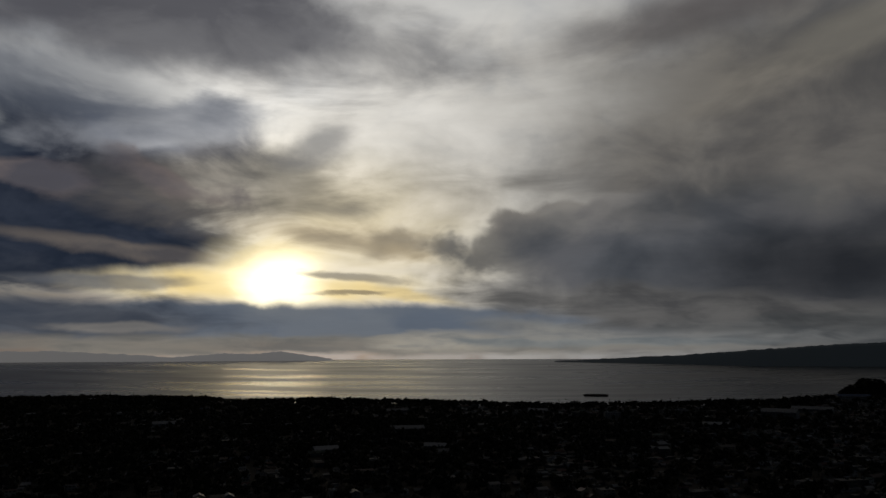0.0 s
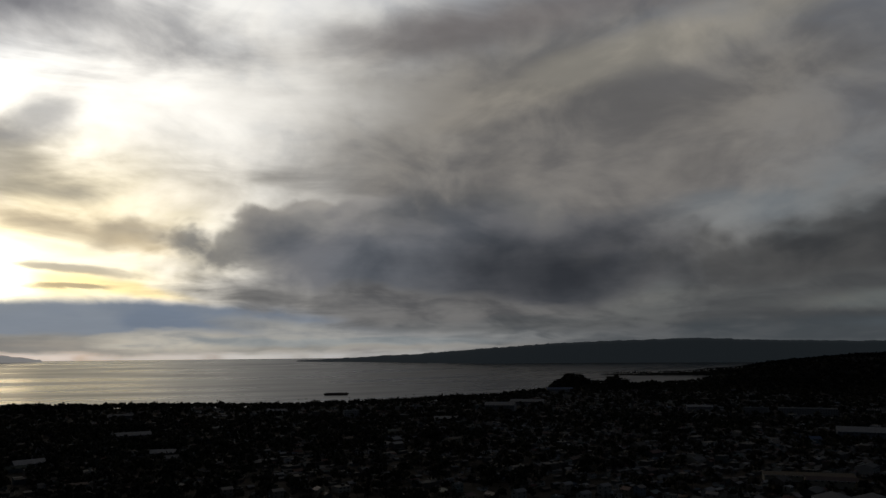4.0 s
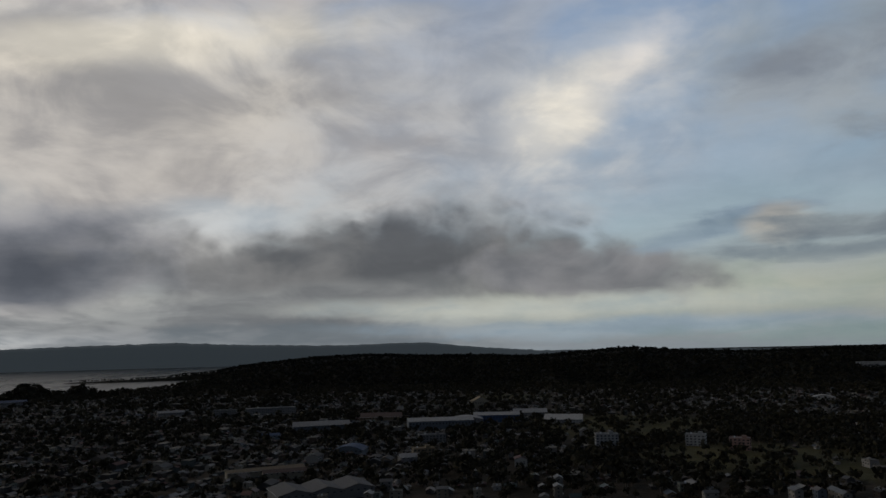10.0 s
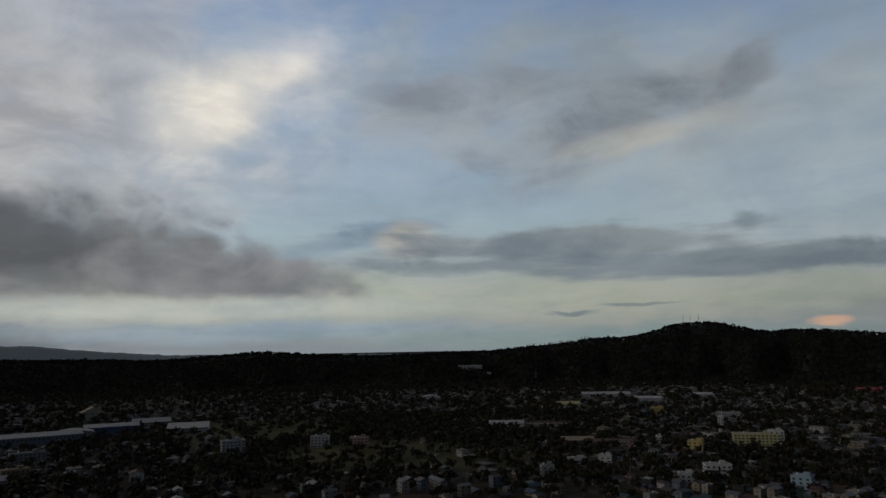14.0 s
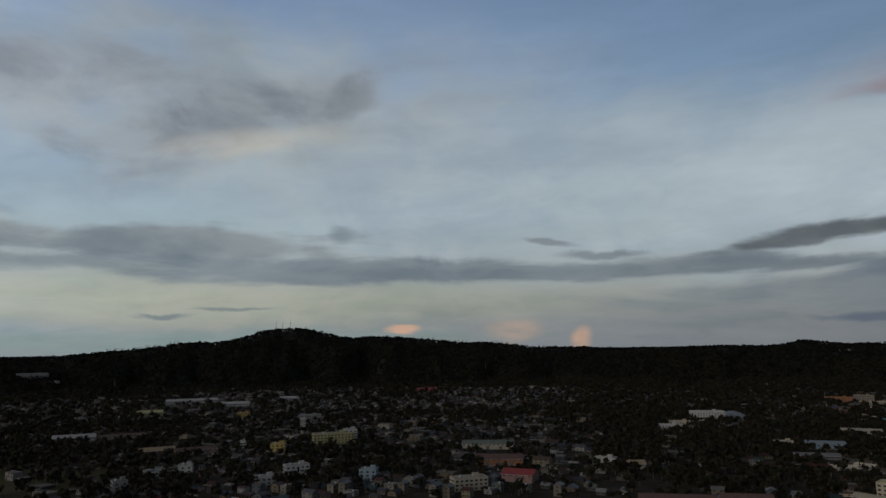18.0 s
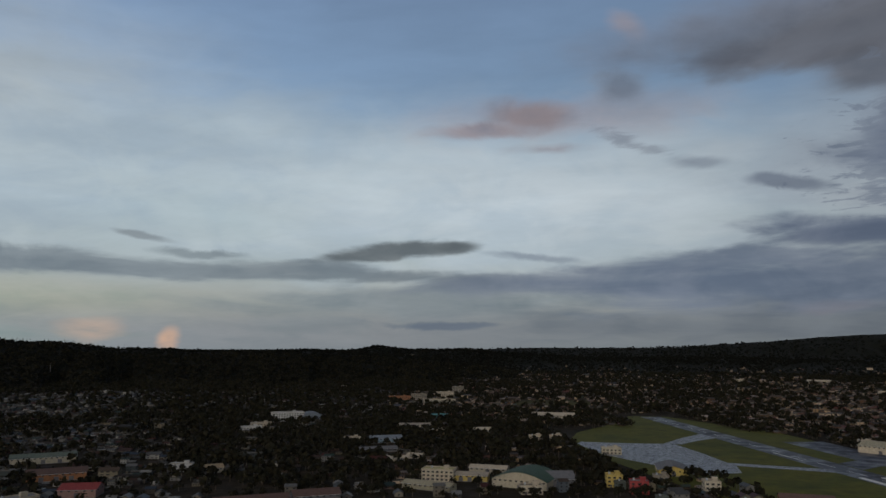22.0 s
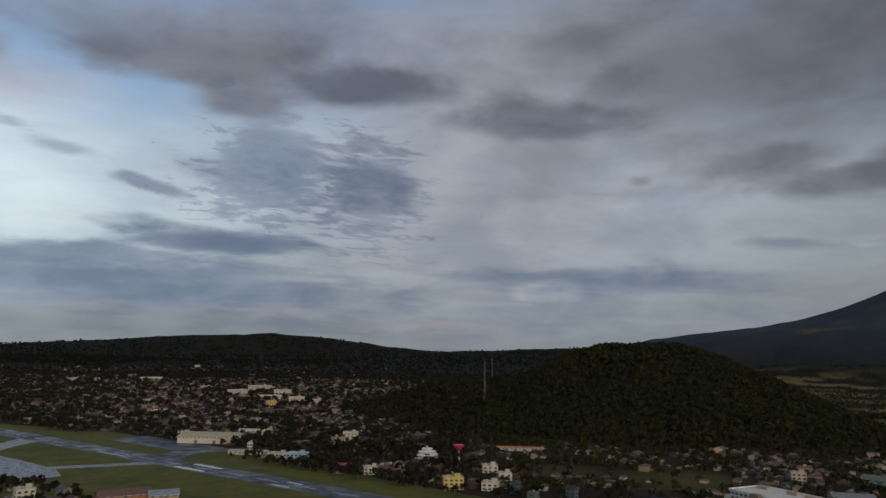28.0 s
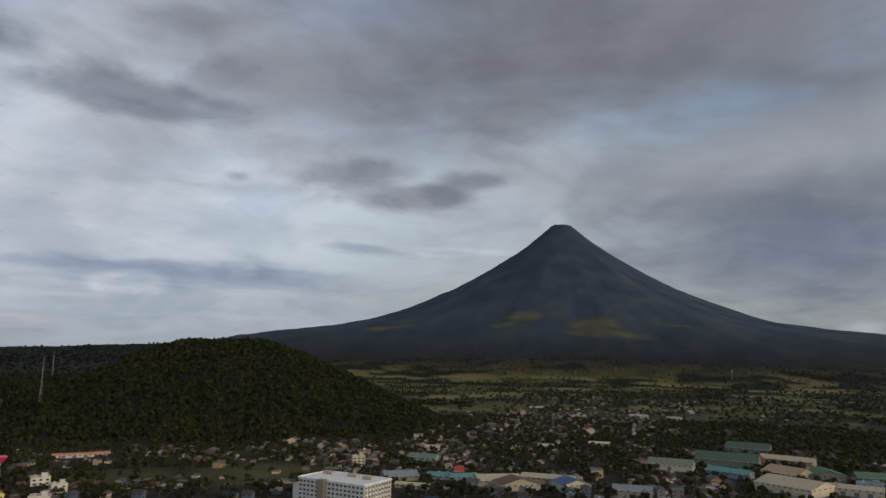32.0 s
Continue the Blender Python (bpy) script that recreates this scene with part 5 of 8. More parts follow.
def houses_mesh(name, x, y, turn, walls, roofing):
    """Small concrete and timber houses with sheet roofs, windows set on the walls; one joined mesh."""
    n = x.size
    z = land_height(x, y) - 0.4
    big = rng.uniform(0, 1, n) < 0.06
    w = np.where(big, rng.uniform(13, 22, n), rng.uniform(5.2, 10.5, n))
    d = np.where(big, rng.uniform(9, 14, n), rng.uniform(4.2, 7.2, n))
    storeys = np.where(big, rng.choice([1, 2, 2, 3], n), rng.choice([1, 1, 1, 1, 1, 2], n))
    h = storeys * rng.uniform(2.3, 2.9, n)
    gable = (rng.uniform(0, 1, n) < np.where(big, 0.35, 0.74))
    rise = np.where(gable, d * rng.uniform(0.12, 0.24, n), 0.0)
    B = box_rows(x, y, z, turn, w, d, h)
    verts, tris, index = [], [], []
    base = 0

    def put(v, t, m):
        nonlocal base
        k = v.shape[1]
        off = base + np.arange(v.shape[0])[:, None, None] * k
        verts.append(v.reshape(-1, 3)), tris.append((off + np.array(t)[None]).reshape(-1, 3)), index.append(np.full(v.shape[0] * len(t), m))
        base += v.shape[0] * k

    # walls with gable ends
    c, s = np.cos(turn), np.sin(turn)
    top = (z + h + rise)[:, None]
    ends = np.stack([np.stack([x - c * w / 2, y - s * w / 2], 1), np.stack([x + c * w / 2, y + s * w / 2], 1)], 1)
    ridge_v = np.concatenate([ends, np.repeat(top[:, None], 2, 1)], -1)
    put(np.concatenate([B, ridge_v], 1), [(0, 1, 5), (0, 5, 4), (2, 3, 7), (2, 7, 6), (1, 2, 6), (1, 6, 5), (3, 0, 4), (3, 4, 7), (5, 6, 9), (7, 4, 8)], 0)
    # pitched roofs, with eaves and a fold of thickness
    g = np.where(gable)[0]
    ov = 0.55
    lift_up = 0.12
    for side in (1, -1):
        lo = (z + h - rise * (ov / (d / 2)))[g] + lift_up
        hi = (z + h + rise)[g] + lift_up
        hw = w[g] / 2 + ov
        hd = side * (d[g] / 2 + ov)
        cg, sg = c[g], s[g]
        q = []
        for a, b, zz in ((-1, 1, lo), (1, 1, lo), (1, 0, hi), (-1, 0, hi)):
            q.append(np.stack([x[g] + a * hw * cg - b * hd * sg, y[g] + a * hw * sg + b * hd * cg, zz], 1))
        q = np.stack(q, 1)
        under = q.copy()
        under[:, :, 2] -= 0.22
        put(np.concatenate([q, under], 1), [(0, 1, 2), (0, 2, 3), (0, 4, 5), (0, 5, 1), (1, 5, 6), (1, 6, 2), (3, 7, 4), (3, 4, 0)] if side > 0 else
            [(2, 1, 0), (3, 2, 0), (5, 4, 0), (1, 5, 0), (6, 5, 1), (2, 6, 1), (4, 7, 3), (0, 4, 3)], 1)
    # flat roofs: a slab with a parapet's shadow gap, and a water tank or stair head on some
    f = np.where(~gable)[0]
    R = box_rows(x[f], y[f], (z + h)[f], turn[f], w[f] + 0.5, d[f] + 0.5, np.full(f.size, 0.35))
    cap = [(4, 5, 6), (4, 6, 7), (0, 1, 5), (0, 5, 4), (1, 2, 6), (1, 6, 5), (2, 3, 7), (2, 7, 6), (3, 0, 4), (3, 4, 7)]
    put(R, cap, 3)
    f2 = f[rng.uniform(0, 1, f.size) < 0.55]
    put(box_rows(x[f2] + 1.5 * c[f2], y[f2] + 1.5 * s[f2], (z + h)[f2] + 0.35, turn[f2], rng.uniform(1.6, 3.5, f2.size), rng.uniform(1.6, 3.0, f2.size), rng.uniform(1.2, 2.6, f2.size)), cap, 0)
    # windows on the long walls, one band of openings a storey
    for side in (1, -1):
        for floor_no in range(4):
            for k in (-0.3, 0.0, 0.3):
                sel = np.where((storeys > floor_no) & (rng.uniform(0, 1, n) < 0.8))[0]
                ww, hh = w[sel] * 0.17, 1.05
                px = x[sel] + c[sel] * k * w[sel] - s[sel] * side * (d[sel] / 2 + 0.02)
                py = y[sel] + s[sel] * k * w[sel] + c[sel] * side * (d[sel] / 2 + 0.02)
                pz = z[sel] + 1.2 + floor_no * 2.6
                W = box_rows(px, py, pz, turn[sel], ww, np.full(sel.size, 0.10), np.full(sel.size, hh))
                put(W, [(0, 1, 5), (0, 5, 4)] if side < 0 else [(2, 3, 7), (2, 7, 6)], 2)
    return from_arrays(name, np.concatenate(verts), np.concatenate(tris), [walls, roofing, M_GLASSY, M_FLATROOF], np.concatenate(index))


def crowns(x, y, z, size, leaves, leaf, palm=False):
    """Tree crowns for arrays of places: clumps of leaf blades round an uneven ball of limbs; returns (n*leaves*4, 3) corners."""
    n = x.size
    p = rng.normal(0, 1, (n, leaves, 3))
    p /= np.linalg.norm(p, axis=2, keepdims=True)
    p[:, :, 2] = np.abs(p[:, :, 2]) * 1.15 - 0.30
    radius = rng.uniform(0.55, 1.08, (n, leaves, 1)) * (1 + 0.25 * np.sin(3 * np.arctan2(p[:, :, 1:2], p[:, :, 0:1]) + rng.uniform(0, 6, (n, 1, 1))))
    mid = p * radius * np.stack([size, size, size * rng.uniform(0.75, 1.15, n)], 1)[:, None, :]
    nrm = p + rng.normal(0, 0.45, p.shape)
    nrm /= np.linalg.norm(nrm, axis=2, keepdims=True)
    ref = rng.normal(0, 1, p.shape)
    u = np.cross(nrm, ref)
    u /= np.linalg.norm(u, axis=2, keepdims=True)
    v = np.cross(nrm, u)
    s = (size[:, None, None] * leaf) * rng.uniform(0.6, 1.25, (n, leaves, 1))
    s2 = s * rng.uniform(0.55, 1.0, s.shape)
    centre = np.stack([x, y, z], 1)[:, None, :] + mid
    quad = np.stack([centre - u * s - v * s2 * 0.4, centre + u * s * 0.3 - v * s2, centre + u * s + v * s2 * 0.4, centre - u * s * 0.3 + v * s2], 2)
    return quad.reshape(-1, 3)


def woods(name, x, y, size, leaves, leaf, label, stems=True, foliage=None):
    """A stand of trees as one joined mesh: leaf clumps and, where they show, stems."""
    z = land_height(x, y)
    up = size * rng.uniform(0.85, 1.25, x.size)
    v = crowns(x, y, z + up, size, leaves, leaf)
    q = np.arange(len(v)).reshape(-1, 4)
    index = np.zeros(len(q), int)
    if stems:
        T = box_rows(x, y, z - 0.5, rng.uniform(0, 3, x.size), size * 0.10, size * 0.10, up + 0.5).reshape(-1, 3)
        o = len(v) + np.arange(x.size)[:, None, None] * 8
        t = (o + np.array([(0, 1, 5, 4), (1, 2, 6, 5), (2, 3, 7, 6), (3, 0, 4, 7)])[None]).reshape(-1, 4)
        v, q, index = np.concatenate([v, T]), np.concatenate([q, t]), np.concatenate([index, np.ones(len(t), int)])
    return tagged(new(name, from_arrays(name, v, q, [foliage or M_LEAF, M_BARK], index)), label, "trees", kind="stuff")


def palms(name, x, y, height, label):
    """Coconut palms as one mesh: leaning stems and drooping fronds."""
    z = land_height(x, y)
    n = x.size
    v, q, index = [], [], []
    S = box_rows(x, y, z - 0.5, rng.uniform(0, 3, n), np.full(n, 0.45), np.full(n, 0.45), height + 0.5)
    S[:, 4:, 0] += rng.uniform(-1, 1, (n, 1))
    v.append(S.reshape(-1, 3))
    o = np.arange(n)[:, None, None] * 8
    t = (o + np.array([(0, 1, 5, 4), (1, 2, 6, 5), (2, 3, 7, 6), (3, 0, 4, 7)])[None]).reshape(-1, 4)
    q.append(t), index.append(np.ones(len(t), int))
    base = n * 8
    for k in range(11):
        ang = k * 2 * math.pi / 11 + rng.uniform(-0.2, 0.2, n)
        L, droop = rng.uniform(2.6, 3.8, n), rng.uniform(0.1, 1.0, n)
        top = np.stack([S[:, 4, 0], S[:, 4, 1], z + height], 1)
        d = np.stack([np.cos(ang), np.sin(ang), np.zeros(n)], 1)
        side = np.stack([-np.sin(ang), np.cos(ang), np.zeros(n)], 1)
        rise = np.array([0, 0, 1.0])
        a, b, c = top, top + d * (L * 0.55)[:, None] + rise * (0.9 - 0.6 * droop)[:, None], top + d * L[:, None] - rise * (droop * 2.0)[:, None]
        P = np.stack([a - side * 0.15, a + side * 0.15, b + side * 0.55, b - side * 0.55, c + side * 0.12, c - side * 0.12], 1)
        v.append(P.reshape(-1, 3))
        o = base + np.arange(n)[:, None, None] * 6
        t = (o + np.array([(0, 1, 2, 3), (3, 2, 4, 5)])[None]).reshape(-1, 4)
        q.append(t), index.append(np.zeros(len(t), int))
        base += n * 6
    return tagged(new(name, from_arrays(name, np.concatenate(v), np.concatenate(q), [M_PALM, M_BARK], np.concatenate(index))), label, "palms", kind="stuff")


M_FLATROOF = material("concrete_roof", [(0.046, 0.042, 0.037), (0.10, 0.092, 0.08), (0.068, 0.062, 0.054)], scale=0.08, rough=0.9, grime=0.35)

# ---------------------------------------------------------------- builders of single things
PAINTS = {}


def paint(colour, rough=0.8, metal=0.0, grime=0.25, thing=False):
    """One weathered coat of a colour, made once."""
    key = (tuple(colour), rough, metal)
    if key not in PAINTS:
        c = np.array(colour)
        PAINTS[key] = material("coat", [tuple(c * 0.82), tuple(c), tuple(np.minimum(c * 1.12, 0.85))], scale=0.35, rough=rough, metal=metal, grime=grime)
    return PAINTS[key]


def mesh_of(name, verts, faces, mat, smooth=False):
    me = bpy.data.meshes.new(name)
    me.from_pydata([tuple(v) for v in verts], [], [tuple(f) for f in faces])
    me.materials.append(mat)
    if smooth:
        me.polygons.foreach_set("use_smooth", [True] * len(me.polygons))
    me.update()
    return me


def boxes(name, items, mat):
    """Boxes (middle x, middle y, foot z, width, depth, height) joined to one mesh."""
    v, f = [], []
    for x, y, z, w, d, h in items:
        o = len(v)
        for dz in (0, h):
            v += [(x - w / 2, y - d / 2, z + dz), (x + w / 2, y - d / 2, z + dz), (x + w / 2, y + d / 2, z + dz), (x - w / 2, y + d / 2, z + dz)]
        f += [(o, o + 3, o + 2, o + 1), (o + 4, o + 5, o + 6, o + 7), (o, o + 1, o + 5, o + 4), (o + 1, o + 2, o + 6, o + 5), (o + 2, o + 3, o + 7, o + 6), (o + 3, o, o + 4, o + 7)]
    return mesh_of(name, v, f, mat)


def add_part(name, me, parent, at=(0, 0, 0), turn=0.0, label=""):
    ob = new(name, me)
    ob.parent = parent
    ob.location = at
    ob.rotation_euler = (0, 0, turn)
    if label:
        ob["label"] = label
    return ob


def thing_at(name, x, y, yaw, label, category, group="", z=None, plot=0.0):
    ob = new(name)
    ob.empty_display_size = 0.5
    foot = float(land_height(np.array([x]), np.array([y]))[0]) if z is None else z
    ob.matrix_basis = pose(x, y, foot - 0.05, 0, 0, yaw)
    if plot:
        TAKEN.append((x, y, plot))
    return tagged(ob, label, category, group)


def gable_roof(name, w, d, h, rise, mat, over=0.8, thick=0.25, along_x=True):
    """A pitched sheet roof with standing ribs; the ridge runs along x or along y."""
    W, D = (w, d) if along_x else (d, w)
    v, f = [], []
    n = max(6, int(W / 1.6))
    slope = rise / (D / 2)
    for side in (1, -1):
        o = len(v)
        for i in range(n + 1):
            x = -W / 2 - over + (W + 2 * over) * i / n
            lift_rib = 0.07 if i % 2 else 0.0
            for y, z in ((side * (D / 2 + over), h - slope * over + lift_rib), (0, h + rise + lift_rib)):
                v += [(x, y, z), (x, y, z - thick)]
        for i in range(n):
            a, b = o + i * 4, o + (i + 1) * 4
            q = [(a, b, b + 2, a + 2), (a + 1, a + 3, b + 3, b + 1), (a, a + 1, b + 1, b)]
            f += q if side < 0 else [t[::-1] for t in q]
    if not along_x:
        v = [(-y, x, z) for x, y, z in v]
    return mesh_of(name, v, f, mat)


def hall(name, x, y, yaw, w, d, h, rise, wall, roof, label, category="building", ridge_x=True, doors=1, windows=True, group=""):
    """A single-storey or tall hall with a pitched sheet roof: walls with gables, roof, doors, a row of windows."""
    t = thing_at(name, x, y, yaw, label, category, group, plot=max(w, d) * 0.55 + 3)
    hw, hd = w / 2, d / 2
    v = [(-hw, -hd, 0), (hw, -hd, 0), (hw, hd, 0), (-hw, hd, 0), (-hw, -hd, h), (hw, -hd, h), (hw, hd, h), (-hw, hd, h)]
    if ridge_x:
        v += [(-hw, 0, h + rise), (hw, 0, h + rise)]
        f = [(0, 1, 5, 4), (1, 2, 6, 9, 5), (2, 3, 7, 6), (3, 0, 4, 8, 7)]
    else:
        v += [(0, -hd, h + rise), (0, hd, h + rise)]
        f = [(0, 1, 5, 8, 4), (1, 2, 6, 5), (2, 3, 7, 9, 6), (3, 0, 4, 7)]
    add_part("wall", mesh_of("wall", v, f, paint(wall)), t)
    add_part("roof", gable_roof("roof", w, d, h, rise, paint(roof, 0.8, 0.0, 0.4), along_x=ridge_x), t)
    add_part("base_course", boxes("base_course", [(0, -hd - 0.06, 0, w + 0.24, 0.14, 0.6), (-hw - 0.06, 0, 0, 0.14, d, 0.6), (hw + 0.06, 0, 0, 0.14, d, 0.6)], paint((0.22, 0.21, 0.20))), t)
    for k in range(doors):
        px = (k + 1) * w / (doors + 1) - hw
        add_part("door", boxes("door", [(0, 0, 0, min(4.0, w * 0.2), 0.16, min(4.2, h * 0.7))], paint((0.10, 0.10, 0.11), 0.5)), t, (px, -hd - 0.06, 0))
    if windows and math.hypot(x, y) > 1150:
        n = max(2, int(w / 5))
        tagged(add_part("window_band", boxes("window_band", [((k + 0.5) * w / n - hw, -hd - 0.05, h * 0.6, 1.9, 0.14, h * 0.2) for k in range(n)], M_GLASSY), t), kind="stuff")
    elif windows:
        n = max(2, int(w / 5))
        me = boxes("window", [(0, 0, 0, 1.9, 0.14, 1.0)], M_GLASSY)
        for k in range(n):
            add_part("window", me, t, ((k + 0.5) * w / n - hw, -hd - 0.05, h - 1.8))
        for k in range(max(1, int(d / 8))):
            for sx in (-1, 1):
                add_part("window", me, t, (sx * (hw + 0.05), (k + 0.5) * d / max(1, int(d / 8)) - hd, h - 1.8), math.pi / 2)
    add_part("gutter", boxes("gutter", [(0, -hd - 0.9, h - 0.55, w + 1.6, 0.25, 0.22)] if ridge_x else [(-hw - 0.9, 0, h - 0.55, 0.22, d + 1.6, 0.22), (hw + 0.9, 0, h - 0.55, 0.22, d + 1.6, 0.22)], paint((0.45, 0.45, 0.44), 0.4)), t)
    return t


def block(name, x, y, yaw, w, d, storeys, wall, roof, label, category="building", storey=3.3, pitch=4.2, band=None, group="", extras=True):
    """A flat-roofed block of storeys: walls, slab edges, parapet, windows one by one, stair head and tank on the roof."""
    t = thing_at(name, x, y, yaw, label, category, group, plot=max(w, d) * 0.55 + 3)
    h = storeys * storey + 0.3
    add_part("wall", boxes("wall", [(0, 0, 0, w, d, h)], paint(wall)), t)
    rim = paint(np.array(wall) * 0.9)
    add_part("roof", boxes("roof", [(0, 0, h, w - 0.6, d - 0.6, 0.12)], paint(roof, 0.9)), t)
    add_part("parapet", boxes("parapet", [(0, -d / 2 + 0.1, h, w + 0.3, 0.3, 0.9), (0, d / 2 - 0.1, h, w + 0.3, 0.3, 0.9), (-w / 2 + 0.1, 0, h, 0.3, d - 0.4, 0.9), (w / 2 - 0.1, 0, h, 0.3, d - 0.4, 0.9)], rim), t)
    for s in range(1, storeys):
        add_part("floor_band", boxes("floor_band", [(0, 0, s * storey - 0.12, w + 0.36, d + 0.36, 0.26)], paint(band if band else np.array(wall) * 1.05)), t)
    n = max(2, int(w / pitch))
    me = boxes("window", [(0, 0, 0, pitch * 0.56, 0.12, 1.55)], M_GLASSY)
    sill = boxes("sill", [(0, -0.05, 0, pitch * 0.64, 0.24, 0.12)], rim)
    near = math.hypot(x, y) < 1150
    rows = [] if near else range(storeys)
    for s in rows:
        tagged(add_part("window_band", boxes("window_band", [((k + 0.5) * w / n - w / 2, -d / 2 - 0.04, s * storey + 1.0, pitch * 0.56, 0.12, storey * 0.47) for k in range(n)]
                 + [(sx * (w / 2 + 0.04), (k + 0.5) * d / 3 - d / 2, s * storey + 1.0, 0.12, d * 0.18, storey * 0.47) for k in range(3) for sx in (-1, 1)], M_GLASSY), t), kind="stuff")
    for s in range(storeys if near else 0):
        for k in range(n):
            at = ((k + 0.5) * w / n - w / 2, -d / 2 - 0.04, s * storey + 1.0)
            win = add_part("window", me, t, at)
            if n * storeys < 26:
                add_part("sill", sill, win, (0, 0, -0.13))
        m = max(1, int(d / pitch))
        for k in range(m):
            for sx in (-1, 1):
                add_part("window", me, t, (sx * (w / 2 + 0.04), (k + 0.5) * d / m - d / 2, s * storey + 1.0), math.pi / 2)
    add_part("door", boxes("door", [(0, 0, 0, 2.0, 0.14, 2.4)], paint((0.09, 0.08, 0.08), 0.5)), t, (w * 0.12 - w / 2 + 2, -d / 2 - 0.05, 0))
    if extras:
        add_part("stair_head", boxes("stair_head", [(w * 0.22, d * 0.1, h + 0.1, min(5, w * 0.3), min(4, d * 0.4), 2.8), (w * 0.22, d * 0.1, h + 2.9, min(5.4, w * 0.34), min(4.4, d * 0.45), 0.2)], rim), t)
        add_part("water_tank", drum("water_tank", 0.9, 1.8, paint((0.34, 0.36, 0.38), 0.4)), t, (-w * 0.25, d * 0.15, h + 0.1))
    return t


def drum(name, radius, height, mat, sides=14, top_scale=1.0, cap=0.0):
    v = [(radius * math.cos(2 * math.pi * i / sides), radius * math.sin(2 * math.pi * i / sides), 0) for i in range(sides)]
    v += [(a * top_scale, b * top_scale, height) for a, b, _ in v]
    v += [(0, 0, height + cap), (0, 0, 0)]
    f = [(i, (i + 1) % sides, sides + (i + 1) % sides, sides + i) for i in range(sides)]
    f += [(sides + i, sides + (i + 1) % sides, 2 * sides) for i in range(sides)] + [((i + 1) % sides, i, 2 * sides + 1) for i in range(sides)]
    return mesh_of(name, v, f, mat)


def arch_hall(name, x, y, yaw, w, d, h, rise, wall, roof, label):
    """A sports hall under a barrel roof that runs back from the front."""
    t = thing_at(name, x, y, yaw, label, "hall", plot=max(w, d) * 0.55 + 3)
    n = 14
    arc = [(-w / 2 + w * i / n, h + rise * math.sin(math.pi * i / n)) for i in range(n + 1)]
    v = [(-w / 2, -d / 2, 0), (w / 2, -d / 2, 0)] + [(a, -d / 2, b) for a, b in reversed(arc)]
    v2 = [(a, d / 2, b) for a, _, b in v]
    m = len(v)
    f = [tuple(range(m)), tuple(reversed(range(m, 2 * m))), (1, 0, m, m + 1), (1, m + 1, m + 2, 2), (0, m - 1, 2 * m - 1, m)]
    add_part("wall", mesh_of("wall", v + v2, f, paint(wall)), t)
    r, q = [], []
    for k, y0 in enumerate((-d / 2 - 1, d / 2 + 1)):
        r += [(a * 1.04, y0, b + 0.15) for a, b in arc] + [(a * 1.04, y0, b - 0.15) for a, b in arc]
    L = 2 * (n + 1)
    for i in range(n):
        q += [(i + 1, i, L + i, L + i + 1), (n + 1 + i, n + 2 + i, L + n + 2 + i, L + n + 1 + i), (i, i + 1, n + 2 + i, n + 1 + i)]
    add_part("roof", mesh_of("roof", r, q, paint(roof, 0.8, 0.0, 0.35)), t)
    for i in range(1, 6):
        add_part("roof_rib", mesh_of("roof_rib", [(a * 1.05, dy, b + 0.34) for dy in (-0.2, 0.2) for a, b in arc], [(i2, i2 + n + 1, i2 + n + 2, i2 + 1) for i2 in range(n)], paint(np.array(roof) * 0.8, 0.5)), t, (0, -d / 2 + d * i / 6, 0))
    me = boxes("window", [(0, 0, 0, 2.2, 0.14, 1.2)], M_GLASSY)
    for k in range(int(w / 5)):
        add_part("window", me, t, ((k + 0.5) * w / int(w / 5) - w / 2, -d / 2 - 0.05, h - 1.6))
    add_part("door", boxes("door", [(0, 0, 0, 3.2, 0.16, 3.0)], paint((0.10, 0.10, 0.11), 0.5)), t, (0, -d / 2 - 0.06, 0))
    return t


def mast(x, y, height, label, width=2.4, z=None):
    """A three-legged lattice mast with cross braces and a lamp head."""
    t = thing_at("radio_mast", x, y, 20, label, "mast", "radio masts", z=z)
    steel = paint((0.16, 0.16, 0.165), 0.6)
    red = paint((0.20, 0.06, 0.05), 0.6)
    corner = [(math.cos(a), math.sin(a)) for a in (0.5, 2.6, 4.7)]

    def beam(p, q, s):
        p, q = Vector(p), Vector(q)
        d = (q - p).normalized()
        u = d.cross(Vector((0.3, 0.9, 0.2))).normalized() * s
        w2 = d.cross(u).normalized() * s
        return [tuple(p + u), tuple(p + w2), tuple(p - u), tuple(p - w2), tuple(q + u), tuple(q + w2), tuple(q - u), tuple(q - w2)]
    quad = [(0, 1, 5, 4), (1, 2, 6, 5), (2, 3, 7, 6), (3, 0, 4, 7)]
    n = 8
    for i, (a, b) in enumerate(corner):
        add_part("leg", mesh_of("leg", beam((a * width, b * width, 0), (a * 0.5, b * 0.5, height), 0.2), quad, steel), t)
    for s in range(n):
        f0, f1 = s / n, (s + 1) / n
        v, f = [], []
        for i in range(3):
            (a, b), (c, d) = corner[i], corner[(i + 1) % 3]
            r0, r1 = width + (0.5 - width) * f0, width + (0.5 - width) * f1
            for bm_ in (beam((a * r0, b * r0, height * f0), (c * r1, d * r1, height * f1), 0.1), beam((a * r0, b * r0, height * f0), (c * r0, d * r0, height * f0), 0.1)):
                o = len(v)
                v += bm_
                f += [tuple(o + k for k in qq) for qq in quad]
        add_part("brace", mesh_of("brace", v, f, red if s % 2 else steel), t)
    add_part("antenna", drum("antenna", 0.3, height * 0.12, steel, 8), t, (0, 0, height))
    return t


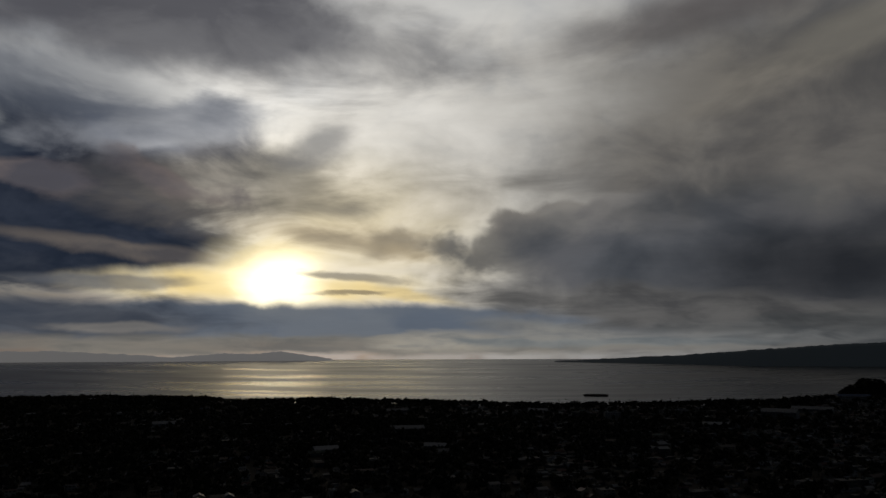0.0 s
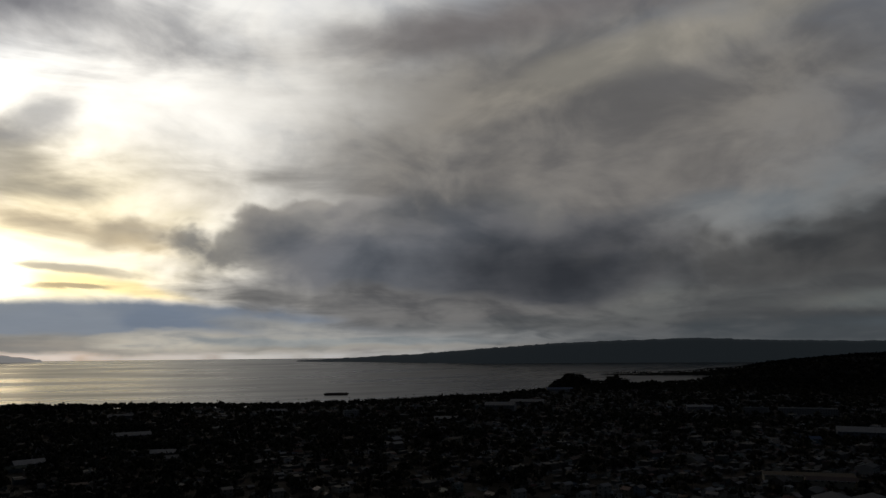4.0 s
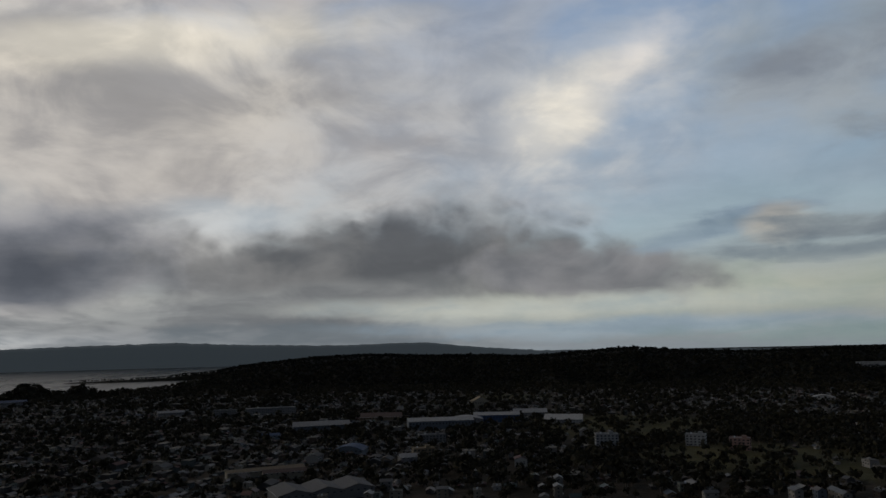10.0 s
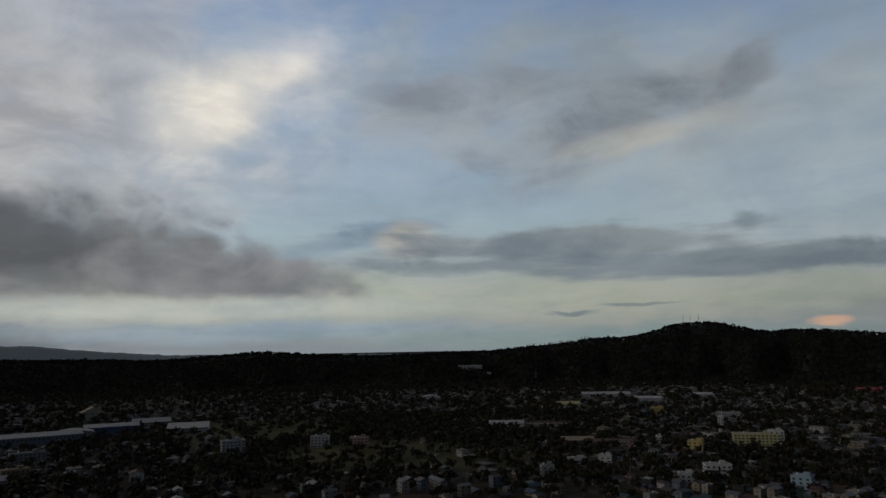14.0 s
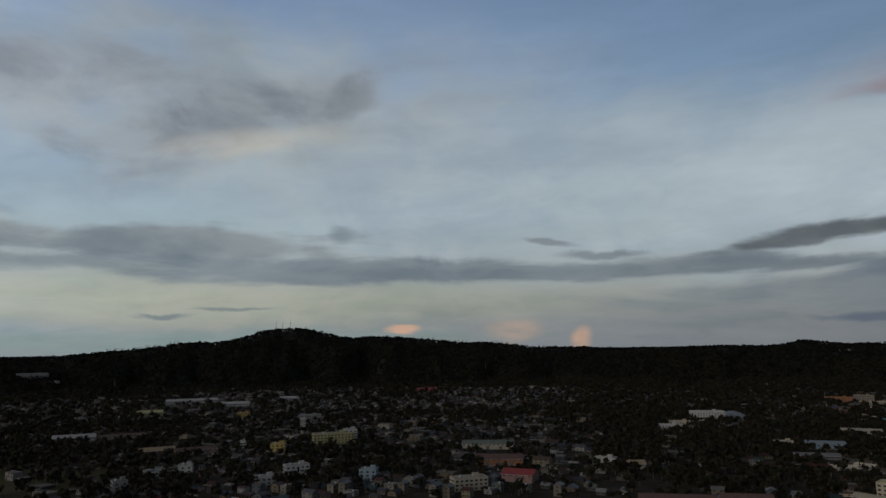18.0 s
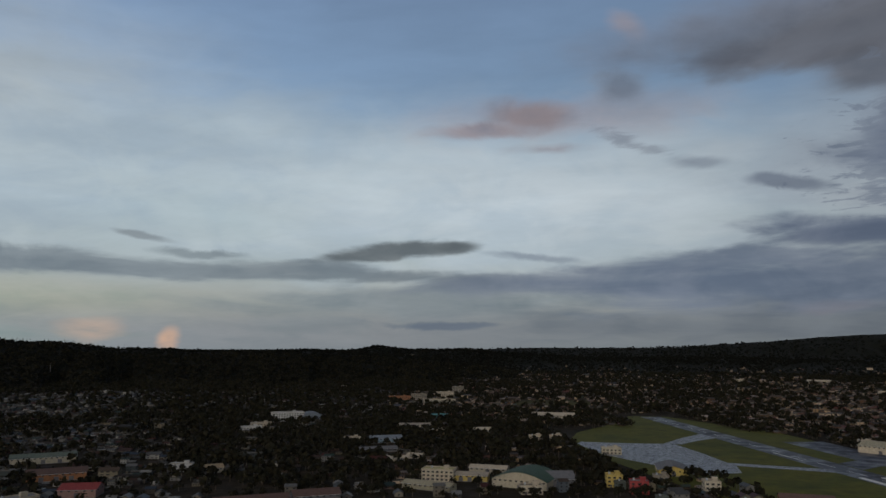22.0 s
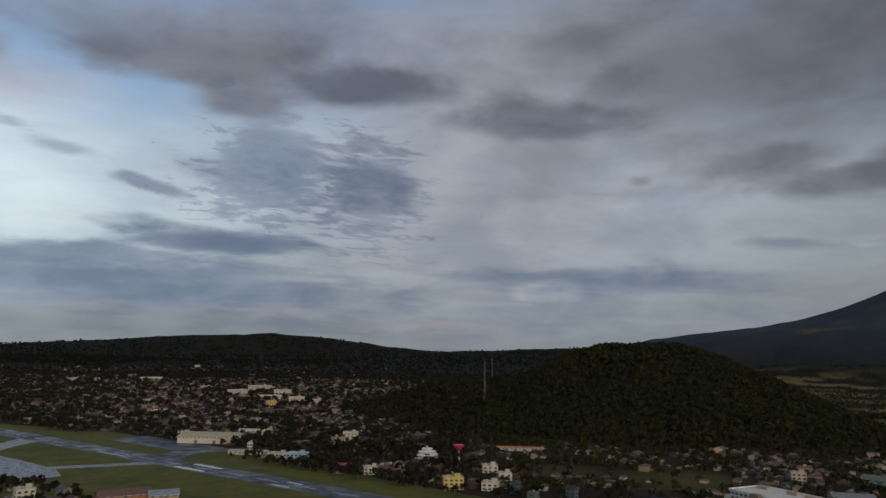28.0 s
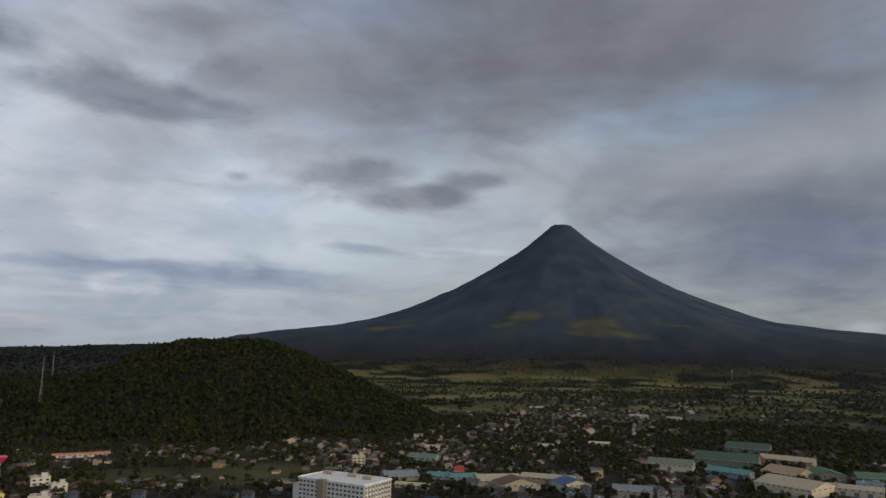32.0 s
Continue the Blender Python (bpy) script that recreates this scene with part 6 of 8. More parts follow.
def pylon(x, y, height, yaw):
    """A power pylon: tapering legs, braces and three arms."""
    t = mast(x, y, height, "grey steel lattice power pylon in the fields", width=3.0)
    t.name = "power_pylon"
    tagged(t, "grey steel lattice power pylon in the fields", "pylon", "pylons in the fields")
    for k in (0.74, 0.84, 0.94):
        add_part("arm", boxes("arm", [(0, 0, 0, 9.0, 0.5, 0.5)], paint((0.34, 0.34, 0.35), 0.5, 0.3)), t, (0, 0, height * k), yaw)
    return t


# ---------------------------------------------------------------- landmarks of the town
# colours carry the light: darker to the north, brighter and warmer to the south
# north: by the shore
hall('shed', -58.4, 1170.3, 7.8, 53.0, 22.0, 7.0, 3.5, (0.102, 0.102, 0.102), (0.144, 0.144, 0.144), 'long grey shed with a pale sheet roof', 'building', ridge_x=True, doors=1)
hall('shed', -485.2, 1260.4, 16.1, 40.6, 20.0, 7.0, 3.2, (0.102, 0.102, 0.102), (0.144, 0.144, 0.144), 'long grey shed near the shore', 'building', ridge_x=True, doors=1)
hall('shed', -107.1, 1558.9, 7.9, 58.3, 18.0, 6.0, 2.9, (0.054, 0.054, 0.057), (0.102, 0.102, 0.102), 'low grey shed near the shore', 'building', ridge_x=True, doors=1)
block('concrete_building', 139.4, 1425.1, 4.4, 20.6, 12.0, 3, (0.102, 0.102, 0.102), (0.102, 0.102, 0.102), 'small grey concrete block', 'building')
hall('shed', 202.8, 1538.9, -15.5, 39.7, 18.0, 7.0, 2.9, (0.102, 0.102, 0.102), (0.165, 0.165, 0.168), 'shed with a bright sheet roof near the shore', 'building', ridge_x=True, doors=1)
hall('shed', -149.6, 921.8, 23.1, 31.1, 20.0, 6.0, 3.2, (0.054, 0.054, 0.057), (0.165, 0.165, 0.168), 'low shed with a bright sheet roof', 'building', ridge_x=True, doors=1)
hall('shed', -10.1, 953.2, -11.3, 28.6, 18.0, 6.0, 2.9, (0.054, 0.054, 0.057), (0.165, 0.165, 0.168), 'low shed with a bright sheet roof', 'building', ridge_x=True, doors=1)
hall('warehouse', 1107.0, 1937.8, -21.8, 79.6, 30.0, 11.0, 4.8, (0.144, 0.144, 0.144), (0.021, 0.042, 0.09), 'warehouse with a blue roof beside the harbour headland', 'building', ridge_x=True, doors=1)
hall('warehouse', 648.2, 1385.6, -35.0, 62.3, 34.0, 14.0, 5.4, (0.102, 0.102, 0.102), (0.144, 0.144, 0.144), 'tall grey warehouse by the harbour', 'building', ridge_x=True, doors=1)
block('concrete_building', 489.0, 1474.6, -8.4, 27.0, 14.0, 3, (0.144, 0.144, 0.144), (0.102, 0.102, 0.102), 'grey concrete office block', 'building')
hall('warehouse', 459.3, 1216.8, -16.7, 40.2, 20.0, 7.0, 3.2, (0.144, 0.144, 0.144), (0.198, 0.195, 0.186), 'low shed with a white roof', 'building', ridge_x=True, doors=1)
block('concrete_building', 323.3, 1379.1, -1.3, 29.3, 16.0, 4, (0.144, 0.144, 0.144), (0.102, 0.102, 0.102), 'pale concrete block in the town', 'building')
hall('warehouse', 780.3, 1520.1, -33.1, 78.4, 30.0, 9.0, 4.8, (0.102, 0.102, 0.102), (0.144, 0.144, 0.144), 'grey warehouse at the harbour', 'building', ridge_x=True, doors=1)
block('commercial_building', 1119.5, 1030.7, -44.4, 99.4, 24.0, 4, (0.15, 0.15, 0.15), (0.106, 0.106, 0.106), 'long pale concrete building of four storeys', 'building')
hall('warehouse', 919.7, 738.7, -46.3, 89.2, 34.0, 9.0, 5.4, (0.073, 0.086, 0.102), (0.159, 0.159, 0.159), 'wide hall with a pale roof over dark blue walls', 'building', ridge_x=True, doors=1)
hall('shed', 794.8, 734.3, -37.3, 29.4, 16.0, 6.0, 2.6, (0.106, 0.146, 0.174), (0.022, 0.044, 0.093), 'shed with a blue roof', 'building', ridge_x=True, doors=1)
arch_hall('sports_hall', 718.6, 531.4, -68.3, 36.5, 30, 6, 5, (0.075, 0.088, 0.105), (0.024, 0.048, 0.102), 'hall with a curved blue roof')
hall('shed', 562.2, 523.9, -35.1, 77.8, 14.0, 6.0, 2.2, (0.18, 0.161, 0.124), (0.124, 0.096, 0.062), 'long cream shed with a tan roof', 'building', ridge_x=True, doors=3)
hall('shed', 556.7, 493.3, -40.5, 41.8, 14.0, 7.0, 2.2, (0.184, 0.165, 0.127), (0.048, 0.029, 0.024), 'cream shed with a brown roof', 'building', ridge_x=True, doors=1)
hall('factory_hall', 475.7, 415.3, -35.3, 28.8, 42.0, 8.0, 4, (0.109, 0.109, 0.109), (0.058, 0.058, 0.061), 'grey factory hall with a dark roof', 'building', ridge_x=False, doors=1)
hall('factory_hall', 498.5, 399.5, -37.7, 29.0, 42.0, 8.0, 4, (0.113, 0.113, 0.113), (0.06, 0.06, 0.063), 'grey factory hall with a dark roof', 'building', ridge_x=False, doors=1)
hall('factory_hall', 521.5, 383.7, -40.1, 29.2, 42.0, 8.0, 4, (0.117, 0.117, 0.117), (0.062, 0.062, 0.065), 'grey factory hall with a dark roof', 'building', ridge_x=False, doors=1)
hall('shed', 1028.4, 1219.8, -36.2, 51.0, 20.0, 8.0, 3.2, (0.144, 0.144, 0.144), (0.165, 0.165, 0.168), 'pale shed at the harbour road', 'building', ridge_x=True, doors=1)
block('concrete_building', 1048.5, 1085.1, -50.0, 43.5, 18.0, 4, (0.144, 0.144, 0.144), (0.102, 0.102, 0.102), 'pale concrete block of four storeys', 'building')
# east: mall and its neighbours
hall('shopping_mall', 1015.9, 573.8, -54.7, 103.3, 62.0, 13.0, 3, (0.083, 0.098, 0.116), (0.18, 0.18, 0.18), 'shopping mall with grey roofs and dark blue walls', 'building', ridge_x=True, doors=4)
arch_hall('sports_hall', 1056.2, 545.1, -58.8, 50.1, 40, 11, 4, (0.185, 0.185, 0.185), (0.185, 0.185, 0.185), 'rounded grey wing of the shopping mall')
hall('shopping_mall', 1129.0, 525.0, -63.1, 77.1, 50.0, 13.0, 3, (0.028, 0.056, 0.119), (0.19, 0.19, 0.19), 'blue-walled wing of the shopping mall', 'building', ridge_x=True, doors=1)
hall('warehouse', 1146.8, 409.8, -74.3, 61.3, 42.0, 7.0, 6.7, (0.202, 0.202, 0.202), (0.278, 0.273, 0.261), 'warehouse with a bright white roof', 'building', ridge_x=True, doors=1)
hall('warehouse', 1237.1, 507.2, -63.8, 60.6, 34.0, 8.0, 5.4, (0.139, 0.139, 0.139), (0.196, 0.196, 0.196), 'grey warehouse beside the mall', 'building', ridge_x=True, doors=1)
hall('church', 1403.7, 691.7, -53.9, 36.9, 30.0, 13.0, 9, (0.227, 0.203, 0.156), (0.156, 0.121, 0.078), 'cream church with a steep gable', 'building', ridge_x=False, doors=1)
block('apartment_block', 873.1, 258.3, -65.6, 27.2, 14.0, 5, (0.205, 0.205, 0.205), (0.145, 0.145, 0.145), 'pale block of five open storeys', 'building')
block('apartment_block', 930.8, 162.9, -88.0, 23.4, 14.0, 4, (0.212, 0.212, 0.212), (0.15, 0.15, 0.15), 'unfinished grey block of four storeys', 'building')
block('apartment_block', 911.1, 110.1, -88.1, 22.8, 14.0, 4, (0.202, 0.126, 0.108), (0.152, 0.152, 0.152), 'pale red block of four storeys', 'building')
block('concrete_building', 727.7, 433.9, -49.3, 25.4, 16.0, 3, (0.147, 0.114, 0.074), (0.147, 0.114, 0.074), 'tan concrete building of three storeys', 'building')
hall('shed', 693.7, 432.4, -44.2, 21.9, 18.0, 6.0, 2.9, (0.174, 0.174, 0.174), (0.174, 0.174, 0.174), 'low pale shed in the town', 'building', ridge_x=True, doors=1)
block('concrete_building', 849.1, 492.3, -54.0, 36.6, 18.0, 3, (0.126, 0.126, 0.126), (0.067, 0.067, 0.071), 'grey building of three storeys', 'building')
hall('warehouse', 1087.6, 735.5, -59.9, 73.6, 40.0, 7.0, 6.4, (0.141, 0.109, 0.07), (0.053, 0.032, 0.026), 'wide hall with a brown roof', 'building', ridge_x=True, doors=1)
block('hospital', 2694.9, -92.5, -86.0, 90.1, 21.1, 5, (0.309, 0.304, 0.29), (0.224, 0.224, 0.224), "white hospital of five storeys on the ridge's foot", 'building', storey=3.16)
block('hospital', 2650.2, -149.3, -87.2, 38.0, 13.5, 2, (0.31, 0.306, 0.292), (0.226, 0.226, 0.226), 'low white wing of the hospital', 'building', storey=3.19)
arch_hall('sports_hall', 1748.5, 37.6, -84.8, 44.6, 26, 6, 5, (0.304, 0.299, 0.286), (0.304, 0.299, 0.286), 'small hall with a white curved roof')
hall('market_shed', 1122.4, -145.2, -95.4, 99.7, 10.0, 5.0, 1.6, (0.192, 0.149, 0.096), (0.072, 0.043, 0.036), 'long low market shed with a brown roof', 'building', ridge_x=True, doors=5)
hall('shed', 916.9, -165.0, -96.2, 40.4, 20.0, 6.0, 3.2, (0.073, 0.044, 0.036), (0.194, 0.151, 0.097), 'low brown shed in the town', 'building', ridge_x=True, doors=1)
block('town_house', 752.1, -135.4, -92.3, 17.9, 12.0, 2, (0.32, 0.316, 0.301), (0.165, 0.165, 0.165), 'white house of two storeys', 'building')
block('town_house', 747.7, -162.5, -108.2, 13.0, 12.0, 3, (0.323, 0.318, 0.304), (0.167, 0.167, 0.167), 'white house of three storeys', 'building')
block('town_house', 693.0, -95.0, -87.9, 12.1, 14.0, 3, (0.163, 0.163, 0.163), (0.086, 0.086, 0.091), 'grey concrete house in the town', 'building')
hall('shed', 1128.3, -94.2, -98.7, 53.6, 22.0, 6.0, 3.5, (0.227, 0.227, 0.227), (0.227, 0.227, 0.227), 'pale shed in the town', 'building', ridge_x=True, doors=1)
# south-east: schools and the old town
block('school_building', 874.6, -373.8, -105.2, 52.6, 16.0, 4, (0.288, 0.267, 0.134), (0.175, 0.175, 0.175), 'long yellow school of four storeys', 'building')
block('school_building', 872.9, -397.1, -106.5, 16.3, 16.0, 5, (0.341, 0.336, 0.32), (0.176, 0.176, 0.176), 'white stair tower of the yellow school', 'building')
block('concrete_building', 819.3, -281.4, -116.9, 16.2, 14.0, 4, (0.313, 0.237, 0.071), (0.171, 0.171, 0.171), 'dark yellow building of four storeys', 'building')
block('town_house', 892.0, -261.0, -106.3, 6.8, 8.0, 3, (0.329, 0.324, 0.309), (0.329, 0.324, 0.309), 'small bright white house', 'building')
hall('town_hall', 1455.3, -247.1, -93.7, 44.7, 22.0, 8.0, 4, (0.271, 0.252, 0.126), (0.271, 0.252, 0.126), 'pale yellow-green hall with a dome', 'building', ridge_x=True, doors=1)
block('town_house', 1297.4, -379.4, -101.3, 21.8, 12.0, 3, (0.309, 0.234, 0.07), (0.17, 0.17, 0.17), 'yellow house of three storeys', 'building')
hall('school_building', 895.0, -202.7, -98.8, 52.3, 14.0, 6.0, 2.2, (0.221, 0.137, 0.118), (0.074, 0.044, 0.037), 'long pinkish school wing', 'building', ridge_x=True, doors=4)
hall('school_building', 716.3, -507.8, -128.3, 61.7, 20.0, 7.0, 3.2, (0.313, 0.281, 0.216), (0.086, 0.108, 0.092), 'long cream hall with a grey-green roof', 'building', ridge_x=True, doors=3)
hall('school_building', 616.5, -451.6, -129.2, 48.9, 22.0, 7.0, 3.5, (0.244, 0.108, 0.049), (0.081, 0.049, 0.041), 'orange school with a red-brown roof', 'building', ridge_x=True, doors=3)
hall('warehouse', 532.0, -412.6, -145.5, 29.2, 22.0, 7.0, 3.5, (0.245, 0.152, 0.131), (0.196, 0.033, 0.033), 'hall with a dark red roof', 'building', ridge_x=True, doors=1)
block('tower', 1016.2, -386.0, -110.8, 7.4, 9.0, 6, (0.336, 0.33, 0.315), (0.336, 0.33, 0.315), 'slim white tower over the old town', 'building')
block('concrete_building', 682.0, -252.8, -96.5, 23.2, 14.0, 3, (0.335, 0.33, 0.315), (0.173, 0.173, 0.173), 'white building of three storeys', 'building')
block('town_house', 616.5, -299.8, -127.8, 16.1, 14.0, 3, (0.177, 0.244, 0.291), (0.249, 0.249, 0.249), 'pale blue house of three storeys', 'building')
block('concrete_building', 655.9, -213.6, -100.1, 18.5, 14.0, 2, (0.332, 0.327, 0.312), (0.171, 0.171, 0.171), 'white building of two storeys', 'building')
block('town_house', 745.8, -163.0, -108.3, 11.9, 12.0, 3, (0.323, 0.318, 0.304), (0.167, 0.167, 0.167), 'white house of three storeys', 'building')
block('town_house', 752.7, -133.6, -95.1, 18.0, 14.0, 2, (0.32, 0.315, 0.301), (0.165, 0.165, 0.165), 'white house of two storeys', 'building')
hall('market_hall', 1585.0, -444.0, -101.7, 59.8, 24.0, 7.0, 3.8, (0.239, 0.239, 0.239), (0.274, 0.274, 0.278), 'pale market hall in the town', 'building', ridge_x=True, doors=1)
hall('market_hall', 1750.6, -389.6, -100.6, 114.2, 26.0, 7.0, 4.2, (0.235, 0.235, 0.235), (0.235, 0.235, 0.235), 'long pale market hall', 'building', ridge_x=True, doors=1)
hall('market_hall', 1685.8, -606.0, -106.8, 45.7, 22.0, 6.0, 3.5, (0.243, 0.243, 0.243), (0.278, 0.278, 0.283), 'pale hall with a bright roof', 'building', ridge_x=True, doors=1)
block('concrete_building', 1174.8, -459.0, -106.4, 38.3, 16.0, 3, (0.173, 0.173, 0.173), (0.173, 0.173, 0.173), 'grey building of three storeys', 'building')
hall('warehouse', 1730.8, -1020.8, -116.6, 54.0, 18.0, 8.0, 2.9, (0.191, 0.032, 0.032), (0.191, 0.032, 0.032), 'red-roofed hall at the foot of the ridge', 'building', ridge_x=True, doors=1)
block('hospital', 760.0, -971.1, -132.0, 52.0, 22.0, 4, (0.416, 0.41, 0.391), (0.303, 0.303, 0.303), 'white hospital building of four storeys', 'building')
arch_hall('sports_hall', 733.6, -1001.5, -135.9, 34.5, 30, 7, 6, (0.141, 0.167, 0.199), (0.141, 0.167, 0.199), 'hall with a dark curved roof beside the hospital')
block('concrete_building', 710.8, -823.5, -133.2, 31.0, 14.0, 2, (0.404, 0.398, 0.379), (0.404, 0.398, 0.379), 'white building of two storeys', 'building')
block('town_house', 547.7, -535.4, -144.3, 22.2, 12.0, 2, (0.382, 0.376, 0.359), (0.336, 0.301, 0.231), 'white house with open galleries', 'building')
hall('town_house', 514.7, -544.8, -124.7, 16.2, 14.0, 5.0, 3, (0.345, 0.309, 0.238), (0.238, 0.184, 0.119), 'cream house with a tan roof', 'building', ridge_x=True, doors=1)
hall('school_building', 374.9, -438.1, -133.5, 55.0, 20.0, 7.0, 3.2, (0.11, 0.11, 0.117), (0.092, 0.055, 0.046), 'long dark-roofed building with solar panels', 'building', ridge_x=True, doors=2)
hall('school_building', 345.9, -480.2, -134.4, 36.8, 20.0, 7.0, 3.2, (0.116, 0.116, 0.123), (0.097, 0.058, 0.048), 'dark brown-roofed school wing', 'building', ridge_x=True, doors=2)
block('concrete_building', 525.4, -351.1, -104.0, 30.5, 14.0, 3, (0.311, 0.279, 0.215), (0.183, 0.183, 0.183), 'cream building of three storeys', 'building')
# south: trees and campus
block('school_building', 298.0, -607.3, -167.7, 30.1, 16.0, 3, (0.392, 0.340, 0.263), (0.337, 0.313, 0.156), 'white block with a yellowish roof', 'building')
hall('covered_walk', 287.1, -565.1, -180.8, 46.2, 14.0, 5.0, 2.2, (0.275, 0.251, 0.179), (0.275, 0.251, 0.179), 'long covered walk with a beige roof', 'building', ridge_x=True, doors=0)
hall('school_building', 270.6, -617.6, -166.2, 32.6, 14.0, 6.0, 2.2, (0.382, 0.290, 0.086), (0.292, 0.258, 0.209), 'long yellow building with a pale roof', 'building', ridge_x=True, doors=3)
hall('school_building', 269.7, -660.1, -171.6, 36.9, 14.0, 6.0, 2.2, (0.362, 0.325, 0.250), (0.407, 0.353, 0.273), 'building with a bright white roof', 'building', ridge_x=True, doors=1)
arch_hall('sports_hall', 217.8, -622.3, -180.1, 50.2, 42, 7, 7, (0.370, 0.332, 0.255), (0.045, 0.083, 0.060), 'sports hall with a dark green curved roof')
hall('warehouse', 196.2, -635.7, -151.1, 31.6, 30.0, 7.0, 4.8, (0.137, 0.137, 0.145), (0.137, 0.137, 0.145), 'grey hall with a dark roof', 'building', ridge_x=True, doors=1)
block('town_house', 145.7, -648.7, -159.4, 14.0, 12.0, 3, (0.410, 0.311, 0.093), (0.410, 0.311, 0.093), 'bright yellow house of three storeys', 'building')
block('town_house', 120.0, -628.2, -164.2, 15.5, 12.0, 3, (0.282, 0.047, 0.047), (0.141, 0.141, 0.149), 'red and white house', 'building')
block('town_house', 201.9, -586.6, -151.1, 18.8, 12.0, 2, (0.418, 0.363, 0.281), (0.215, 0.189, 0.154), 'white house below the hall', 'building')
hall('town_house', 387.2, -686.9, -140.7, 22.6, 12.0, 4.0, 1.9, (0.381, 0.331, 0.256), (0.381, 0.331, 0.256), 'white low house with a curved front', 'building', ridge_x=True, doors=1)
hall('town_house', 378.5, -711.3, -171.8, 17.1, 12.0, 4.0, 1.9, (0.386, 0.334, 0.259), (0.386, 0.334, 0.259), 'white low wing in the town', 'building', ridge_x=True, doors=1)
hall('school_building', 475.8, -811.1, -141.7, 40.6, 20.0, 6.0, 3.2, (0.197, 0.272, 0.325), (0.150, 0.177, 0.211), 'long blue-roofed hall in the town', 'building', ridge_x=True, doors=1)
hall('school_building', 521.5, -976.1, -147.9, 46.9, 14.0, 5.0, 2.2, (0.386, 0.334, 0.259), (0.281, 0.247, 0.200), 'long white school wing', 'building', ridge_x=True, doors=1)
block('concrete_building', 449.9, -908.3, -148.7, 21.7, 14.0, 2, (0.392, 0.340, 0.263), (0.202, 0.178, 0.145), 'white building of two storeys', 'building')
hall('town_house', 399.9, -954.1, -149.3, 23.3, 20.0, 5.0, 4, (0.361, 0.324, 0.249), (0.361, 0.324, 0.249), 'cream house with a hipped pale roof', 'building', ridge_x=True, doors=1)
hall('warehouse', 374.9, -1215.6, -166.8, 72.4, 24.0, 6.0, 3.8, (0.307, 0.270, 0.219), (0.422, 0.366, 0.283), 'long hall with a white roof', 'building', ridge_x=True, doors=1)
block('town_house', 510.1, -785.3, -141.0, 21.3, 12.0, 2, (0.368, 0.319, 0.247), (0.368, 0.319, 0.247), 'white house of two storeys', 'building')
block('concrete_building', 807.8, -1439.5, -146.7, 49.5, 18.0, 3, (0.264, 0.117, 0.053), (0.103, 0.062, 0.052), 'orange-brown building of three storeys', 'building')
block('concrete_building', 779.9, -1480.3, -147.2, 35.5, 16.0, 4, (0.199, 0.175, 0.142), (0.199, 0.175, 0.142), 'grey block of four storeys', 'building')
block('concrete_building', 758.2, -1575.3, -151.3, 42.9, 16.0, 4, (0.395, 0.343, 0.265), (0.287, 0.253, 0.205), 'white block of four storeys', 'building')
block('concrete_building', 803.9, -1750.0, -152.3, 29.7, 16.0, 5, (0.205, 0.181, 0.146), (0.205, 0.181, 0.146), 'grey block of five storeys', 'building')
block('concrete_building', 1203.5, -1820.5, -141.6, 41.3, 14.0, 2, (0.366, 0.317, 0.245), (0.366, 0.317, 0.245), "white building at the wood's edge", 'building')
block('concrete_building', 705.5, -1435.8, -151.8, 73.5, 14.0, 2, (0.349, 0.314, 0.241), (0.202, 0.178, 0.145), 'long cream building in the town', 'building')
hall('warehouse', 551.3, -1124.4, -150.9, 32.6, 16.0, 5.0, 2.6, (0.071, 0.199, 0.213), (0.071, 0.199, 0.213), 'teal-roofed hall in the town', 'building', ridge_x=True, doors=1)
block('town_house', 1621.8, -2881.2, -145.6, 29.8, 7.1, 2, (0.381, 0.331, 0.256), (0.381, 0.331, 0.256), 'white house on the wooded slope', 'building', storey=2.35)
block('town_house', 1684.7, -3092.0, -146.4, 47.9, 6.1, 2, (0.384, 0.333, 0.258), (0.384, 0.333, 0.258), 'white house on the wooded slope', 'building', storey=2.01)
block('concrete_building', 730.8, -870.5, -135.0, 31.1, 16.0, 2, (0.342, 0.297, 0.229), (0.249, 0.219, 0.178), 'white building among trees', 'building')
hall('shed', 442.5, -735.9, -137.1, 44.7, 14.0, 4.0, 2.2, (0.122, 0.122, 0.129), (0.122, 0.122, 0.129), 'dark-roofed shed among trees', 'building', ridge_x=True, doors=1)
# airfield
hall('hangar', -108.6, -982.7, -205.9, 71.4, 40.0, 9.0, 4, (0.470, 0.408, 0.315), (0.332, 0.303, 0.216), 'white aircraft hangar with a beige roof and dark doors', 'building', ridge_x=True, doors=2)
block('hangar_annex', -78.3, -1040.9, -204.1, 23.5, 18.0, 2, (0.466, 0.404, 0.313), (0.466, 0.404, 0.313), 'white annex beside the hangar', 'building')
hall('airfield_building', -138.1, -856.1, -209.0, 44.4, 12.0, 4.0, 1.9, (0.476, 0.413, 0.319), (0.346, 0.305, 0.247), 'low white airfield building', 'building', ridge_x=True, doors=1)
hall('airfield_building', -166.6, -820.1, -209.4, 38.1, 12.0, 4.0, 1.9, (0.349, 0.308, 0.250), (0.139, 0.174, 0.147), 'low airfield building with a grey-green roof', 'building', ridge_x=True, doors=1)
block('watch_tower', -142.1, -875.2, -199.2, 5.5, 6.0, 3, (0.476, 0.414, 0.320), (0.476, 0.414, 0.320), 'small white watch tower', 'building')
